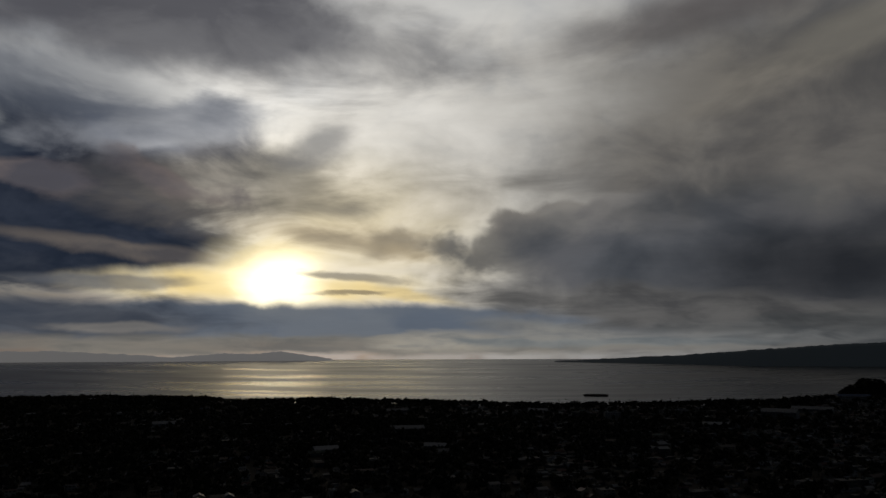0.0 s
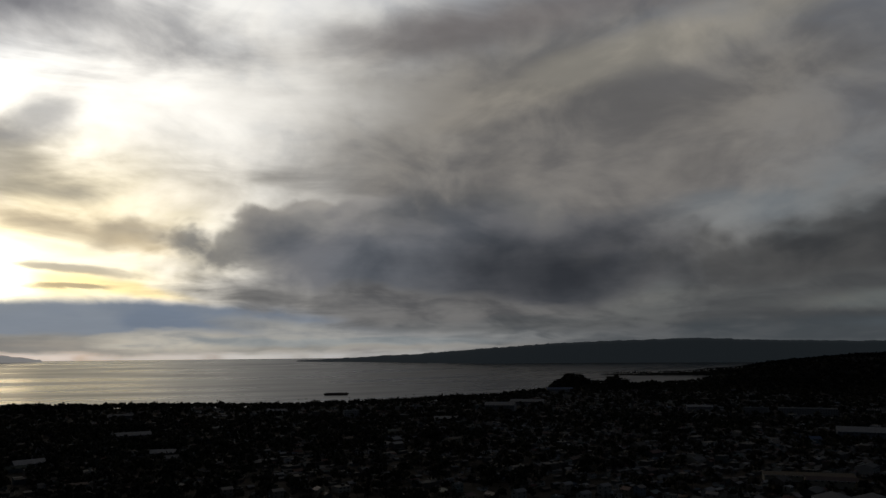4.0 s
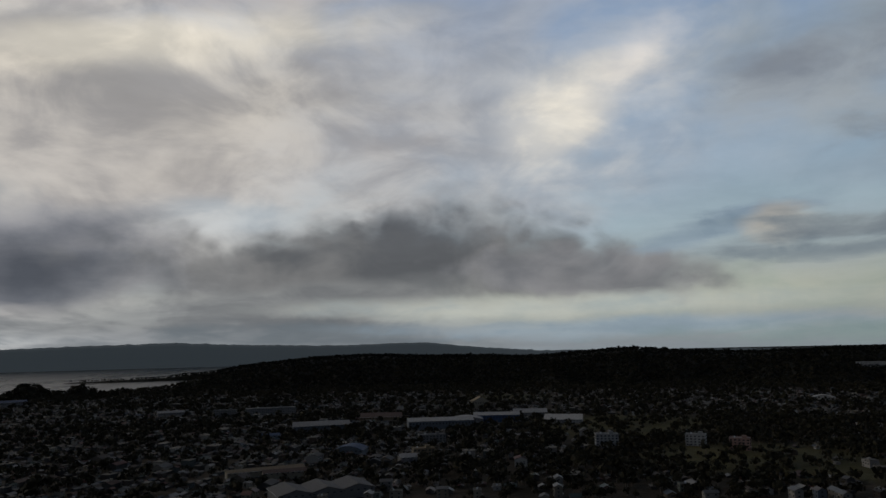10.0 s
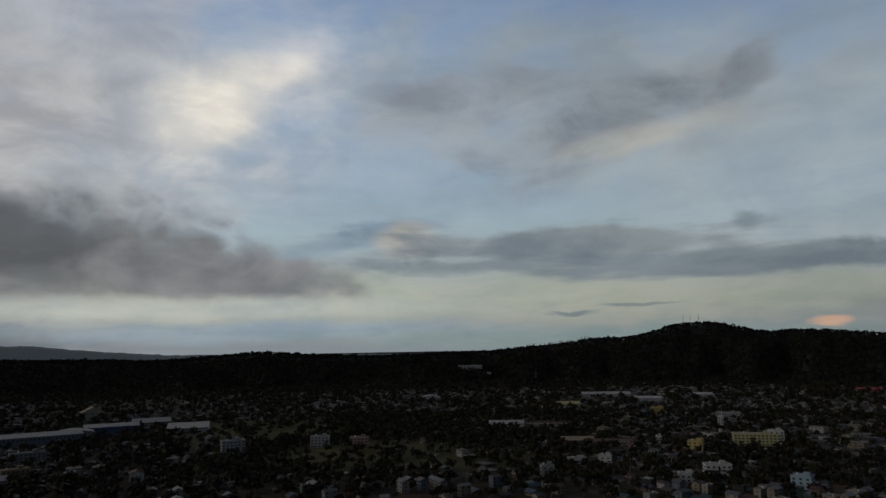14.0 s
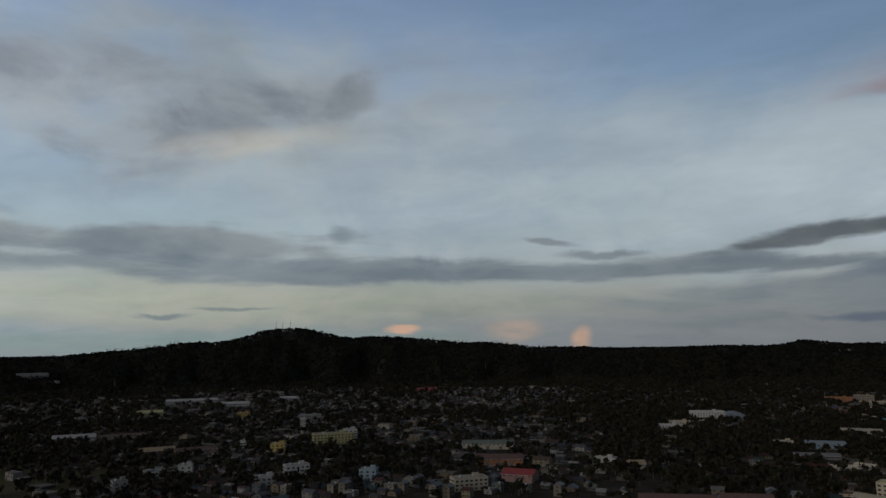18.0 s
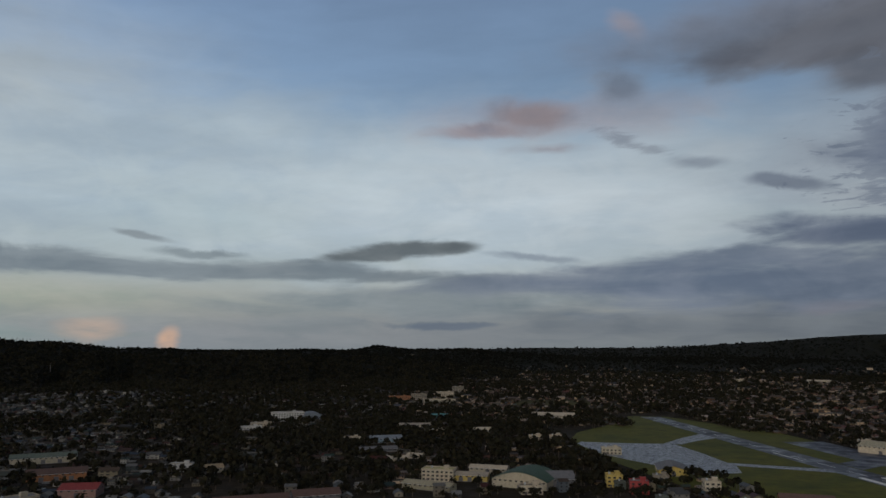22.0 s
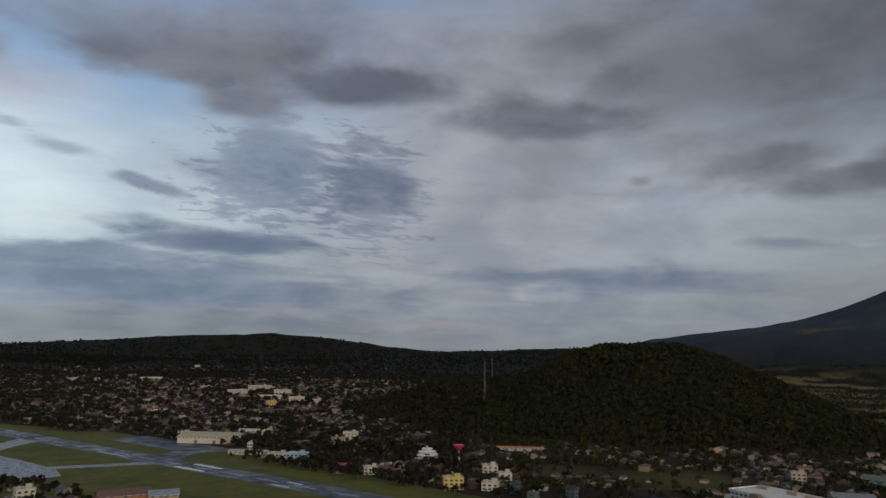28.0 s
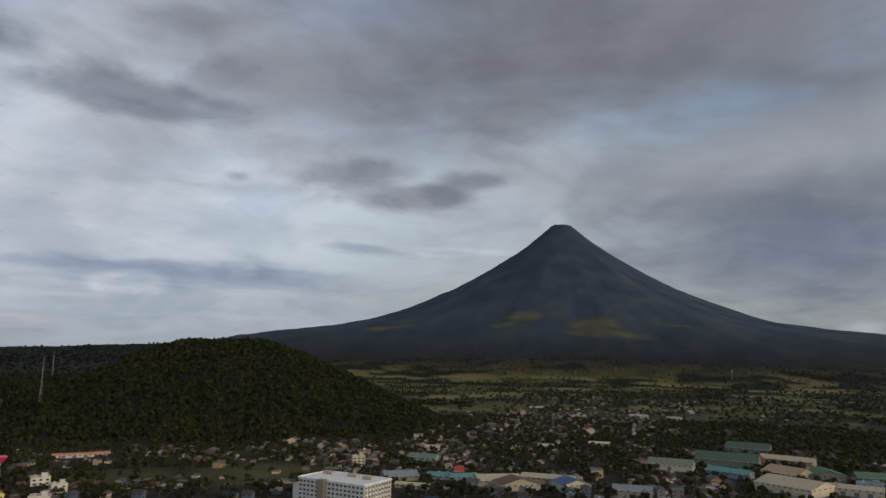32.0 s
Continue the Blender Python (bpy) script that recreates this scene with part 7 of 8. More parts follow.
block('control_building', -177.8, -780.4, -207.7, 21.5, 14.0, 3, (0.252, 0.348, 0.416), (0.484, 0.420, 0.325), 'pale blue and white control building', 'building')
block('town_house', -162.9, -808.8, -206.3, 22.0, 12.0, 2, (0.480, 0.417, 0.323), (0.248, 0.218, 0.177), 'white house by the perimeter', 'building')
hall('terminal', 109.4, -740.1, -165.8, 28.0, 40.0, 6.0, 4, (0.418, 0.317, 0.094), (0.143, 0.143, 0.151), 'yellow airport terminal with a gabled front', 'building', ridge_x=False, doors=1)
hall('warehouse', -6.3, -635.2, -170.7, 38.4, 20.0, 6.0, 3.2, (0.316, 0.141, 0.063), (0.124, 0.074, 0.062), 'building with orange walls and a brown roof', 'building', ridge_x=True, doors=1)
hall('warehouse', -35.7, -625.9, -179.3, 22.2, 16.0, 6.0, 2.6, (0.285, 0.221, 0.142), (0.184, 0.218, 0.260), 'building with a blue-grey roof', 'building', ridge_x=True, doors=1)
block('town_house', 64.7, -655.2, -162.5, 13.4, 12.0, 3, (0.446, 0.387, 0.299), (0.324, 0.286, 0.232), 'white house of three storeys', 'building')
block('town_house', 110.5, -682.0, -164.8, 13.5, 12.0, 2, (0.226, 0.199, 0.161), (0.226, 0.199, 0.161), 'grey house of two storeys', 'building')
block('airport_office', 191.0, -840.6, -161.2, 22.1, 14.0, 2, (0.383, 0.343, 0.264), (0.431, 0.374, 0.289), 'cream airport office in the town', 'building')
block('town_house', 305.4, -908.7, -156.4, 17.0, 10.0, 2, (0.419, 0.363, 0.281), (0.419, 0.363, 0.281), 'white house of two storeys', 'building')
block('town_house', 282.7, -924.4, -158.0, 15.6, 10.0, 2, (0.422, 0.366, 0.283), (0.292, 0.181, 0.156), 'white house of two storeys', 'building')
# town past the runway
block('concrete_building', -323.0, -1738.1, -186.6, 55.0, 20.0, 3, (0.480, 0.416, 0.322), (0.426, 0.383, 0.294), 'white building of three storeys with a pale roof', 'building')
block('concrete_building', -271.4, -1913.9, -186.1, 50.5, 20.0, 4, (0.422, 0.378, 0.291), (0.422, 0.378, 0.291), 'cream building of four storeys', 'building')
block('commercial_building', -351.9, -2051.8, -185.8, 64.5, 20.0, 5, (0.425, 0.381, 0.293), (0.246, 0.217, 0.176), 'broad cream building of five storeys', 'building')
block('commercial_building', -283.4, -1505.9, -190.7, 20.3, 12.0, 4, (0.456, 0.346, 0.103), (0.456, 0.346, 0.103), 'bright orange-yellow building in the town', 'building')
block('commercial_building', -360.6, -1617.8, -189.6, 33.8, 16.0, 4, (0.484, 0.420, 0.325), (0.352, 0.310, 0.251), 'white building of four storeys', 'building')
block('commercial_building', -384.8, -1893.4, -195.5, 45.3, 18.0, 4, (0.481, 0.417, 0.323), (0.248, 0.218, 0.177), 'white building of four storeys', 'building')
block('commercial_building', -395.6, -1576.8, -188.1, 28.2, 14.0, 3, (0.433, 0.388, 0.298), (0.354, 0.312, 0.253), 'cream building of three storeys', 'building')
hall('town_house', -170.3, -1059.2, -197.1, 28.2, 14.0, 5.0, 2.2, (0.423, 0.380, 0.292), (0.423, 0.380, 0.292), 'cream house with a pale roof', 'building', ridge_x=True, doors=1)
block('town_house', -183.3, -1000.5, -195.4, 11.1, 12.0, 3, (0.479, 0.415, 0.322), (0.479, 0.415, 0.322), 'white house of three storeys', 'building')
block('town_house', -287.5, -949.9, -196.8, 20.6, 12.0, 3, (0.438, 0.393, 0.302), (0.438, 0.393, 0.302), 'cream house of three storeys', 'building')
hall('warehouse', -89.0, -2726.4, -178.9, 72.7, 17.1, 5.7, 2.7, (0.461, 0.400, 0.310), (0.461, 0.400, 0.310), "long white hall at the town's edge", 'building', ridge_x=True, doors=1)
block('concrete_building', 159.6, -2649.0, -173.6, 37.6, 11.6, 3, (0.450, 0.391, 0.302), (0.450, 0.391, 0.302), "white building at the town's edge", 'building', storey=3.19)
block('concrete_building', -226.1, -2232.7, -182.8, 30.7, 12.0, 2, (0.470, 0.407, 0.315), (0.470, 0.407, 0.315), "white building at the town's edge", 'building', storey=3.30)
block('town_house', -455.7, -2858.8, -186.1, 22.4, 7.2, 2, (0.476, 0.413, 0.320), (0.476, 0.413, 0.320), 'white house below the ridge', 'building', storey=2.96)
# foot of the knoll
block('town_house', -275.6, -591.8, -197.0, 18.0, 12.0, 3, (0.474, 0.360, 0.107), (0.444, 0.398, 0.306), 'yellow house with galleries of three storeys', 'building')
block('town_house', -305.2, -575.7, -215.9, 14.7, 12.0, 2, (0.499, 0.433, 0.335), (0.363, 0.320, 0.259), 'white house of two storeys', 'building')
block('town_house', -340.7, -614.4, -197.1, 12.5, 10.0, 2, (0.444, 0.398, 0.306), (0.444, 0.398, 0.306), 'cream house of two storeys', 'building')
block('town_house', -348.2, -659.0, -201.9, 15.6, 12.0, 2, (0.499, 0.433, 0.335), (0.257, 0.226, 0.184), 'white house of two storeys', 'building')
hall('school_building', -457.7, -787.0, -208.2, 55.4, 9.0, 4.0, 1.4, (0.499, 0.433, 0.335), (0.344, 0.153, 0.069), 'long low school wing with an orange roof', 'building', ridge_x=True, doors=4)
block('town_house', -230.7, -688.1, -206.5, 12.8, 12.0, 2, (0.496, 0.430, 0.332), (0.441, 0.395, 0.304), 'white house of two storeys', 'building')
hall('shed', -213.7, -726.7, -210.3, 21.8, 14.0, 4.0, 2.2, (0.271, 0.045, 0.045), (0.271, 0.045, 0.045), 'red-roofed low hall in the town', 'building', ridge_x=True, doors=1)
block('town_house', -259.2, -696.3, -196.4, 17.9, 12.0, 2, (0.344, 0.214, 0.184), (0.257, 0.226, 0.184), 'pinkish house of two storeys', 'building')
# west: warehouses and markets under the volcano
block('town_house', -606.0, -505.9, -222.2, 13.3, 10.0, 3, (0.424, 0.346, 0.241), (0.424, 0.346, 0.241), 'bright white house of three storeys', 'building')
hall('gymnasium', -681.7, -472.9, -255.0, 33.3, 18.0, 5.0, 2.9, (0.153, 0.287, 0.213), (0.115, 0.130, 0.095), 'hall with aqua walls and a grey-green roof', 'building', ridge_x=True, doors=1)
hall('shed', -755.0, -510.7, -247.8, 17.6, 14.0, 5.0, 2.2, (0.424, 0.346, 0.241), (0.309, 0.256, 0.186), 'white hall with a pale roof', 'building', ridge_x=True, doors=1)
hall('shed', -568.3, -422.6, -217.6, 32.9, 22.0, 5.0, 3.5, (0.218, 0.181, 0.132), (0.158, 0.168, 0.173), 'hall with a blue-grey roof', 'building', ridge_x=True, doors=1)
hall('shed', -538.8, -385.4, -254.3, 31.1, 9.0, 4.0, 1.4, (0.377, 0.318, 0.220), (0.364, 0.318, 0.143), 'long shed with a yellowish roof', 'building', ridge_x=True, doors=3)
hall('market_shed', -596.1, -394.0, -250.4, 23.1, 14.0, 4.0, 2.2, (0.208, 0.259, 0.265), (0.072, 0.181, 0.167), 'hall with a blue-green roof', 'building', ridge_x=True, doors=1)
hall('market_shed', -605.1, -373.1, -224.5, 26.4, 14.0, 4.0, 2.2, (0.208, 0.259, 0.265), (0.072, 0.181, 0.167), 'hall with a blue-green roof', 'building', ridge_x=True, doors=1)
hall('pavilion', -622.7, -388.5, -238.0, 8.9, 10.0, 5.0, 4, (0.234, 0.037, 0.033), (0.234, 0.037, 0.033), 'small red pavilion with a steep roof', 'building', ridge_x=True, doors=1)
hall('market_hall', -602.2, -333.4, -227.3, 40.7, 24.0, 6.0, 3.8, (0.299, 0.257, 0.166), (0.299, 0.257, 0.166), 'market hall with a beige roof', 'building', ridge_x=True, doors=1)
hall('market_hall', -593.8, -309.1, -220.9, 38.5, 24.0, 6.0, 5, (0.299, 0.257, 0.166), (0.115, 0.065, 0.049), 'market hall with a brown roof', 'building', ridge_x=False, doors=1)
hall('market_hall', -638.3, -296.8, -258.9, 51.6, 16.0, 6.0, 2.6, (0.299, 0.257, 0.166), (0.299, 0.257, 0.166), 'long market hall with a beige roof', 'building', ridge_x=True, doors=1)
hall('market_hall', -652.1, -277.6, -260.8, 14.6, 14.0, 5.0, 2.2, (0.260, 0.190, 0.110), (0.260, 0.190, 0.110), 'tan market hall in the town', 'building', ridge_x=True, doors=1)
hall('warehouse', -619.9, -266.4, -219.2, 27.7, 24.0, 7.0, 4, (0.424, 0.346, 0.241), (0.050, 0.091, 0.167), 'white warehouse with a bright blue roof', 'building', ridge_x=False, doors=1)
hall('warehouse', -623.0, -210.3, -257.2, 32.7, 20.0, 7.0, 3.2, (0.309, 0.256, 0.186), (0.158, 0.168, 0.173), 'grey hall with a dark blue roof', 'building', ridge_x=True, doors=1)
hall('warehouse', -797.9, -226.0, -262.0, 46.6, 28.0, 7.0, 4.5, (0.424, 0.346, 0.241), (0.115, 0.130, 0.095), 'warehouse with a grey-green roof and a red band', 'building', ridge_x=True, doors=1)
block('canopy', -805.6, -228.1, -262.2, 41.3, 2.0, 1, (0.234, 0.037, 0.033), (0.234, 0.037, 0.033), 'red canopy along the warehouse front', 'building')
hall('warehouse', -867.0, -181.3, -266.0, 65.1, 40.0, 8.0, 6.4, (0.115, 0.130, 0.095), (0.043, 0.071, 0.045), 'large warehouse with a dark green roof', 'building', ridge_x=True, doors=1)
hall('warehouse', -987.9, -181.1, -267.5, 51.3, 36.0, 8.0, 5.8, (0.115, 0.130, 0.095), (0.043, 0.071, 0.045), 'large warehouse with a dark green roof', 'building', ridge_x=True, doors=1)
hall('shop_building', -889.5, -158.3, -230.0, 20.0, 8.0, 9.0, 1.3, (0.234, 0.037, 0.033), (0.292, 0.122, 0.050), 'narrow building with a red-brown front', 'building', ridge_x=True, doors=1)
hall('warehouse', -919.9, -127.3, -276.0, 56.2, 22.0, 6.0, 3.5, (0.260, 0.190, 0.110), (0.299, 0.257, 0.166), 'long warehouse with a beige roof', 'building', ridge_x=True, doors=1)
hall('warehouse', -819.6, -113.1, -296.5, 39.3, 34.0, 6.0, 5.4, (0.299, 0.257, 0.166), (0.260, 0.190, 0.110), 'long warehouse with a tan roof', 'building', ridge_x=True, doors=1)
hall('warehouse', -786.8, -163.7, -282.0, 43.2, 18.0, 6.0, 2.9, (0.158, 0.168, 0.173), (0.072, 0.181, 0.167), 'long warehouse with a teal roof', 'building', ridge_x=True, doors=1)
hall('warehouse', -737.4, -96.3, -291.7, 53.1, 46.0, 8.0, 5, (0.424, 0.346, 0.241), (0.299, 0.257, 0.166), 'white-walled warehouse with a beige roof', 'building', ridge_x=True, doors=1)
hall('warehouse', -829.6, -81.1, -246.7, 35.0, 30.0, 6.0, 5, (0.130, 0.117, 0.106), (0.058, 0.110, 0.061), 'hall with a green gabled roof', 'building', ridge_x=False, doors=1)
hall('shop_building', -751.1, -54.0, -268.9, 52.5, 16.0, 7.0, 2.6, (0.424, 0.346, 0.241), (0.309, 0.256, 0.186), 'long white building with a grey roof', 'building', ridge_x=True, doors=4)
hall('warehouse', -840.8, -41.9, -253.3, 28.7, 24.0, 6.0, 3.8, (0.130, 0.117, 0.106), (0.058, 0.110, 0.061), 'hall with a green roof', 'building', ridge_x=True, doors=1)
block('shop_building', -785.9, -40.0, -271.0, 21.7, 14.0, 2, (0.208, 0.259, 0.265), (0.072, 0.181, 0.167), 'building with a teal roof', 'building')
hall('canopy', -1485.4, -708.5, -244.5, 52.4, 8.0, 3.0, 1.3, (0.424, 0.346, 0.241), (0.424, 0.346, 0.241), 'open white canopy in the fields', 'building', ridge_x=True, doors=0)
hall('shed', -1320.1, -549.8, -239.4, 27.0, 14.0, 4.0, 2.2, (0.424, 0.346, 0.241), (0.309, 0.256, 0.186), 'white farm shed in the town', 'building', ridge_x=True, doors=1)
hall('village_hall', -1402.5, -457.3, -259.9, 34.2, 14.0, 4.0, 2.2, (0.424, 0.346, 0.241), (0.309, 0.256, 0.186), 'white village hall in the town', 'building', ridge_x=True, doors=1)
hall('school_building', -1388.7, -384.0, -248.6, 28.5, 12.0, 5.0, 1.9, (0.424, 0.346, 0.241), (0.309, 0.256, 0.186), 'white village school in the town', 'building', ridge_x=True, doors=1)
hall('town_house', -867.6, -403.9, -249.0, 25.9, 12.0, 4.0, 1.9, (0.377, 0.318, 0.220), (0.309, 0.256, 0.186), 'low cream house row', 'building', ridge_x=True, doors=1)
hall('town_house', -937.2, -361.1, -254.9, 26.8, 10.0, 4.0, 1.6, (0.424, 0.346, 0.241), (0.424, 0.346, 0.241), 'long white house row', 'building', ridge_x=True, doors=1)


NEAR = 655.0           # closer in, each house and tree is a thing of its own
hx, hy, ht = plots(11.0, NEAR, 3300.0, 0.35)
fade_out = rng.uniform(0, 1, hx.size) < np.clip(1.25 - np.hypot(hx, hy) / 3600, 0.35, 1)
hx, hy, ht = hx[fade_out], hy[fade_out], ht[fade_out]
# the southern quarter takes the sunlit copies of both colours
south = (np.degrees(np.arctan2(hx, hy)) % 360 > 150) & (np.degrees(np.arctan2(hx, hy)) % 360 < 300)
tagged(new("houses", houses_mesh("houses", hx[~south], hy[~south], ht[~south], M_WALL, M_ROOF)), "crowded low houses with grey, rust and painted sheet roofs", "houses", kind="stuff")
tagged(new("houses", houses_mesh("houses", hx[south], hy[south], ht[south], M_WALL_LIT, M_ROOF_LIT)), "crowded low houses beyond the airfield with warm sunlight in their colours", "houses", kind="stuff")


def scatter(spacing, r0, r1, a0, a1, chance):
    """Random places in a ring sector where chance(x, y) allows."""
    area = math.radians(a1 - a0) * (r1 ** 2 - r0 ** 2) / 2
    n = int(area / spacing ** 2)
    r = np.sqrt(rng.uniform(r0 ** 2, r1 ** 2, n))
    a = rng.uniform(a0, a1, n)
    x, y = polar(a, r)
    ok = rng.uniform(0, 1, n) < chance(x, y)
    return x[ok], y[ok]


def dry(x, y):
    r = np.hypot(x, y)
    return (land_height(x, y) > lift(r) + 0.8) & ~on_airfield(x, y, 4.0)


def clear_of_plots(x, y):
    ok = np.ones_like(x, bool)
    for px, py, pr in TAKEN:
        ok &= np.hypot(x - px, y - py) > pr
    return ok


def town_trees(x, y):
    d = density_at(x, y)
    wood, field, ripe = cover_at(x, y)
    return dry(x, y) * clear_of_plots(x, y) * np.clip(1.0 - 0.80 * d, 0, 1) * np.clip(1 - 1.3 * field, 0.02, 1)


def hill_trees(x, y):
    z, plain = hills_at(x, y)
    wood, field, ripe = cover_at(x, y)
    return dry(x, y) * (z > plain + 2) * np.clip(1 - 0.95 * field, 0, 1) * (np.hypot(x - CONE_X, y - CONE_Y) > 1200)


tx, ty = scatter(11.0, NEAR, 1400, -62, 300, town_trees)
lush = np.degrees(np.arctan2(tx, ty)) % 360
lush = (lush > 206) & (lush < 300)
woods("town_trees", tx[~lush], ty[~lush], rng.uniform(3.2, 6.6, (~lush).sum()), 26, 0.40, "dark broadleaf trees between the houses")
woods("town_trees", tx[lush], ty[lush], rng.uniform(2.4, 4.6, lush.sum()), 26, 0.42, "green broadleaf trees between the houses below the volcano", foliage=M_PLAIN_LEAF)
tx, ty = scatter(17, 1400, 3000, -62, 222, town_trees)
woods("town_trees", tx, ty, rng.uniform(4.0, 7.4, tx.size), 14, 0.52, "dark broadleaf trees between distant houses", stems=False)
tx, ty = scatter(7.6, 900, 1800, 199, 240, lambda x, y: dry(x, y) * ((hills_at(x, y)[0] > 11) | (cover_at(x, y)[0] > 0.5)) * clear_of_plots(x, y))
woods("knoll_woods", tx, ty, rng.uniform(2.4, 4.4, tx.size), 16, 0.60, "dense green woods covering the knoll", foliage=M_KNOLL)
tx, ty = scatter(18, 1900, 3900, 40, 212, hill_trees)
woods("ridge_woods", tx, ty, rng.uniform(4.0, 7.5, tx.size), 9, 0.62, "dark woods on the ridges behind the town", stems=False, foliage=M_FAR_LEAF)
tx, ty = scatter(19, 1400, 3080, 222, 272, lambda x, y: dry(x, y) * np.where(cover_at(x, y)[0] > 0.5, 0.75, 0.22 + 0.2 * wobble(x, y, 90, 53)))
woods("plain_woods", tx, ty, rng.uniform(2.6, 5.0, tx.size), 12, 0.55, "woods and hedges on the plain under the volcano", stems=False, foliage=M_PLAIN_LEAF)
tx, ty = scatter(24, 2900, 4420, 138, 232, lambda x, y: dry(x, y) * (np.hypot(x - CONE_X, y - CONE_Y) > 1950) * np.clip(0.75 + 0.5 * wobble(x, y, 130, 51), 0, 1))
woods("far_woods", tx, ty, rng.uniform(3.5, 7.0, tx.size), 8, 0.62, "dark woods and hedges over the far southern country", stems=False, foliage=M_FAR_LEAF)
tx, ty = scatter(9, 2380, 2620, 28, 38, hill_trees)
woods("headland_woods", tx, ty, rng.uniform(2.6, 4.4, tx.size), 16, 0.55, "dark trees on the harbour headland", stems=False)
tx, ty = scatter(13, 3150, 3300, 32, 50, lambda x, y: dry(x, y) * (land_height(x, y) > lift(np.hypot(x, y)) + 2.5))
woods("spit_woods", tx, ty, rng.uniform(2.5, 5, tx.size), 10, 0.55, "low dark trees on the spit", stems=False)
# shore: a belt of trees and palms
tx, ty = scatter(13, 1600, 2450, -45, 30, lambda x, y: dry(x, y) * (np.hypot(x, y) > np.interp(np.degrees(np.arctan2(x, y)), COAST_AZ, COAST_R) - 130) * 0.8)
woods("shore_trees", tx, ty, rng.uniform(3.5, 6.5, tx.size), 16, 0.5, "dark trees along the shore", stems=False)
tx, ty = scatter(55, 1600, 2450, -45, 30, lambda x, y: dry(x, y) * (np.hypot(x, y) > np.interp(np.degrees(np.arctan2(x, y)), COAST_AZ, COAST_R) - 90))
palms("shore_palms", tx, ty, rng.uniform(12, 19, tx.size), "coconut palms standing over the shore trees")
# palms on the skyline of the ridge
tx, ty = scatter(26, 3060, 3200, 96.5, 101.5, dry)
palms("ridge_palms", tx, ty, rng.uniform(16, 22, tx.size), "row of coconut palms on the ridge's skyline")
tx, ty = scatter(34, 3080, 3190, 118, 130, dry)
palms("ridge_palms", tx, ty, rng.uniform(14, 20, tx.size), "scattered coconut palms on the ridge's skyline")
# ---------------------------------------------------------------- single landmarks
# the school under the knoll: two wings joined by a brown stair tower
SCHOOL = thing_at("school_building", -460.5, -398.5, 92.2, "white five-storey school with ribbon windows and a brown stair tower", "building", plot=52)
SW, SD, SH = 68.0, 36.0, 17.5
white_wall, brown_wall = paint((0.46, 0.43, 0.37)), paint((0.20, 0.15, 0.11))
add_part("wall", boxes("wall", [(-21, 0, 0, 26, SD, SH), (13, 0, 0, 42, SD, SH)], white_wall), SCHOOL)
add_part("roof", boxes("roof", [(0, 0, SH, SW + 1.6, SD + 1.6, 0.5)], paint((0.50, 0.49, 0.46), 0.9)), SCHOOL)
add_part("parapet", boxes("parapet", [(0, -SD / 2 - 0.6, SH + 0.5, SW + 1.6, 0.3, 0.8), (0, SD / 2 + 0.6, SH + 0.5, SW + 1.6, 0.3, 0.8), (-SW / 2 - 0.6, 0, SH + 0.5, 0.3, SD + 1, 0.8), (SW / 2 + 0.6, 0, SH + 0.5, 0.3, SD + 1, 0.8)], paint((0.62, 0.60, 0.57))), SCHOOL)
add_part("stair_tower", boxes("stair_tower", [(-8, -SD / 2 - 1.5, 0, 7.5, 5.0, SH + 1.5)], brown_wall), SCHOOL, label="brown rendered stair tower")
add_part("annex", boxes("annex", [(-38, -4, 0, 8, SD - 12, SH - 5)], white_wall), SCHOOL)
for k, (px, py) in enumerate(((-24, 8), (2, 9), (20, 6))):
    add_part("roof_plant", boxes("roof_plant", [(px, py, SH + 0.5, 9, 5, 2.2), (px, py, SH + 2.7, 9.6, 5.6, 0.25)], paint((0.33, 0.27, 0.20))), SCHOOL)
school_window = boxes("window", [(0, 0, 0, 2.3, 0.14, 1.5)], M_GLASSY)
school_sill = boxes("sill", [(0, -0.08, 0, 2.6, 0.3, 0.14)], paint((0.52, 0.50, 0.46)))
for storey_no in range(5):
    z0 = storey_no * 3.45 + 1.1
    add_part("ledge", boxes("ledge", [(-21, 0, storey_no * 3.45 + 3.1, 26.5, SD + 0.7, 0.25), (13, 0, storey_no * 3.45 + 3.1, 42.5, SD + 0.7, 0.25)], paint((0.50, 0.47, 0.42))), SCHOOL)
    for k in range(6):
        add_part("sill", school_sill, add_part("window", school_window, SCHOOL, (-31.8 + k * 4.2, -SD / 2 - 0.05, z0)), (0, 0, -0.16))
    for k in range(10):
        add_part("sill", school_sill, add_part("window", school_window, SCHOOL, (-5.4 + k * 4.1, -SD / 2 - 0.05, z0)), (0, 0, -0.16))
    for k in range(8):
        for sx in (-34.05, 34.05):
            add_part("window", school_window, SCHOOL, (sx, -15.5 + k * 4.4, z0), math.pi / 2)
for k in range(9):
    add_part("fin", boxes("fin", [(34.35, -17 + k * 4.3, 0.4, 0.7, 0.5, SH - 0.6)], paint((0.40, 0.34, 0.26))), SCHOOL)

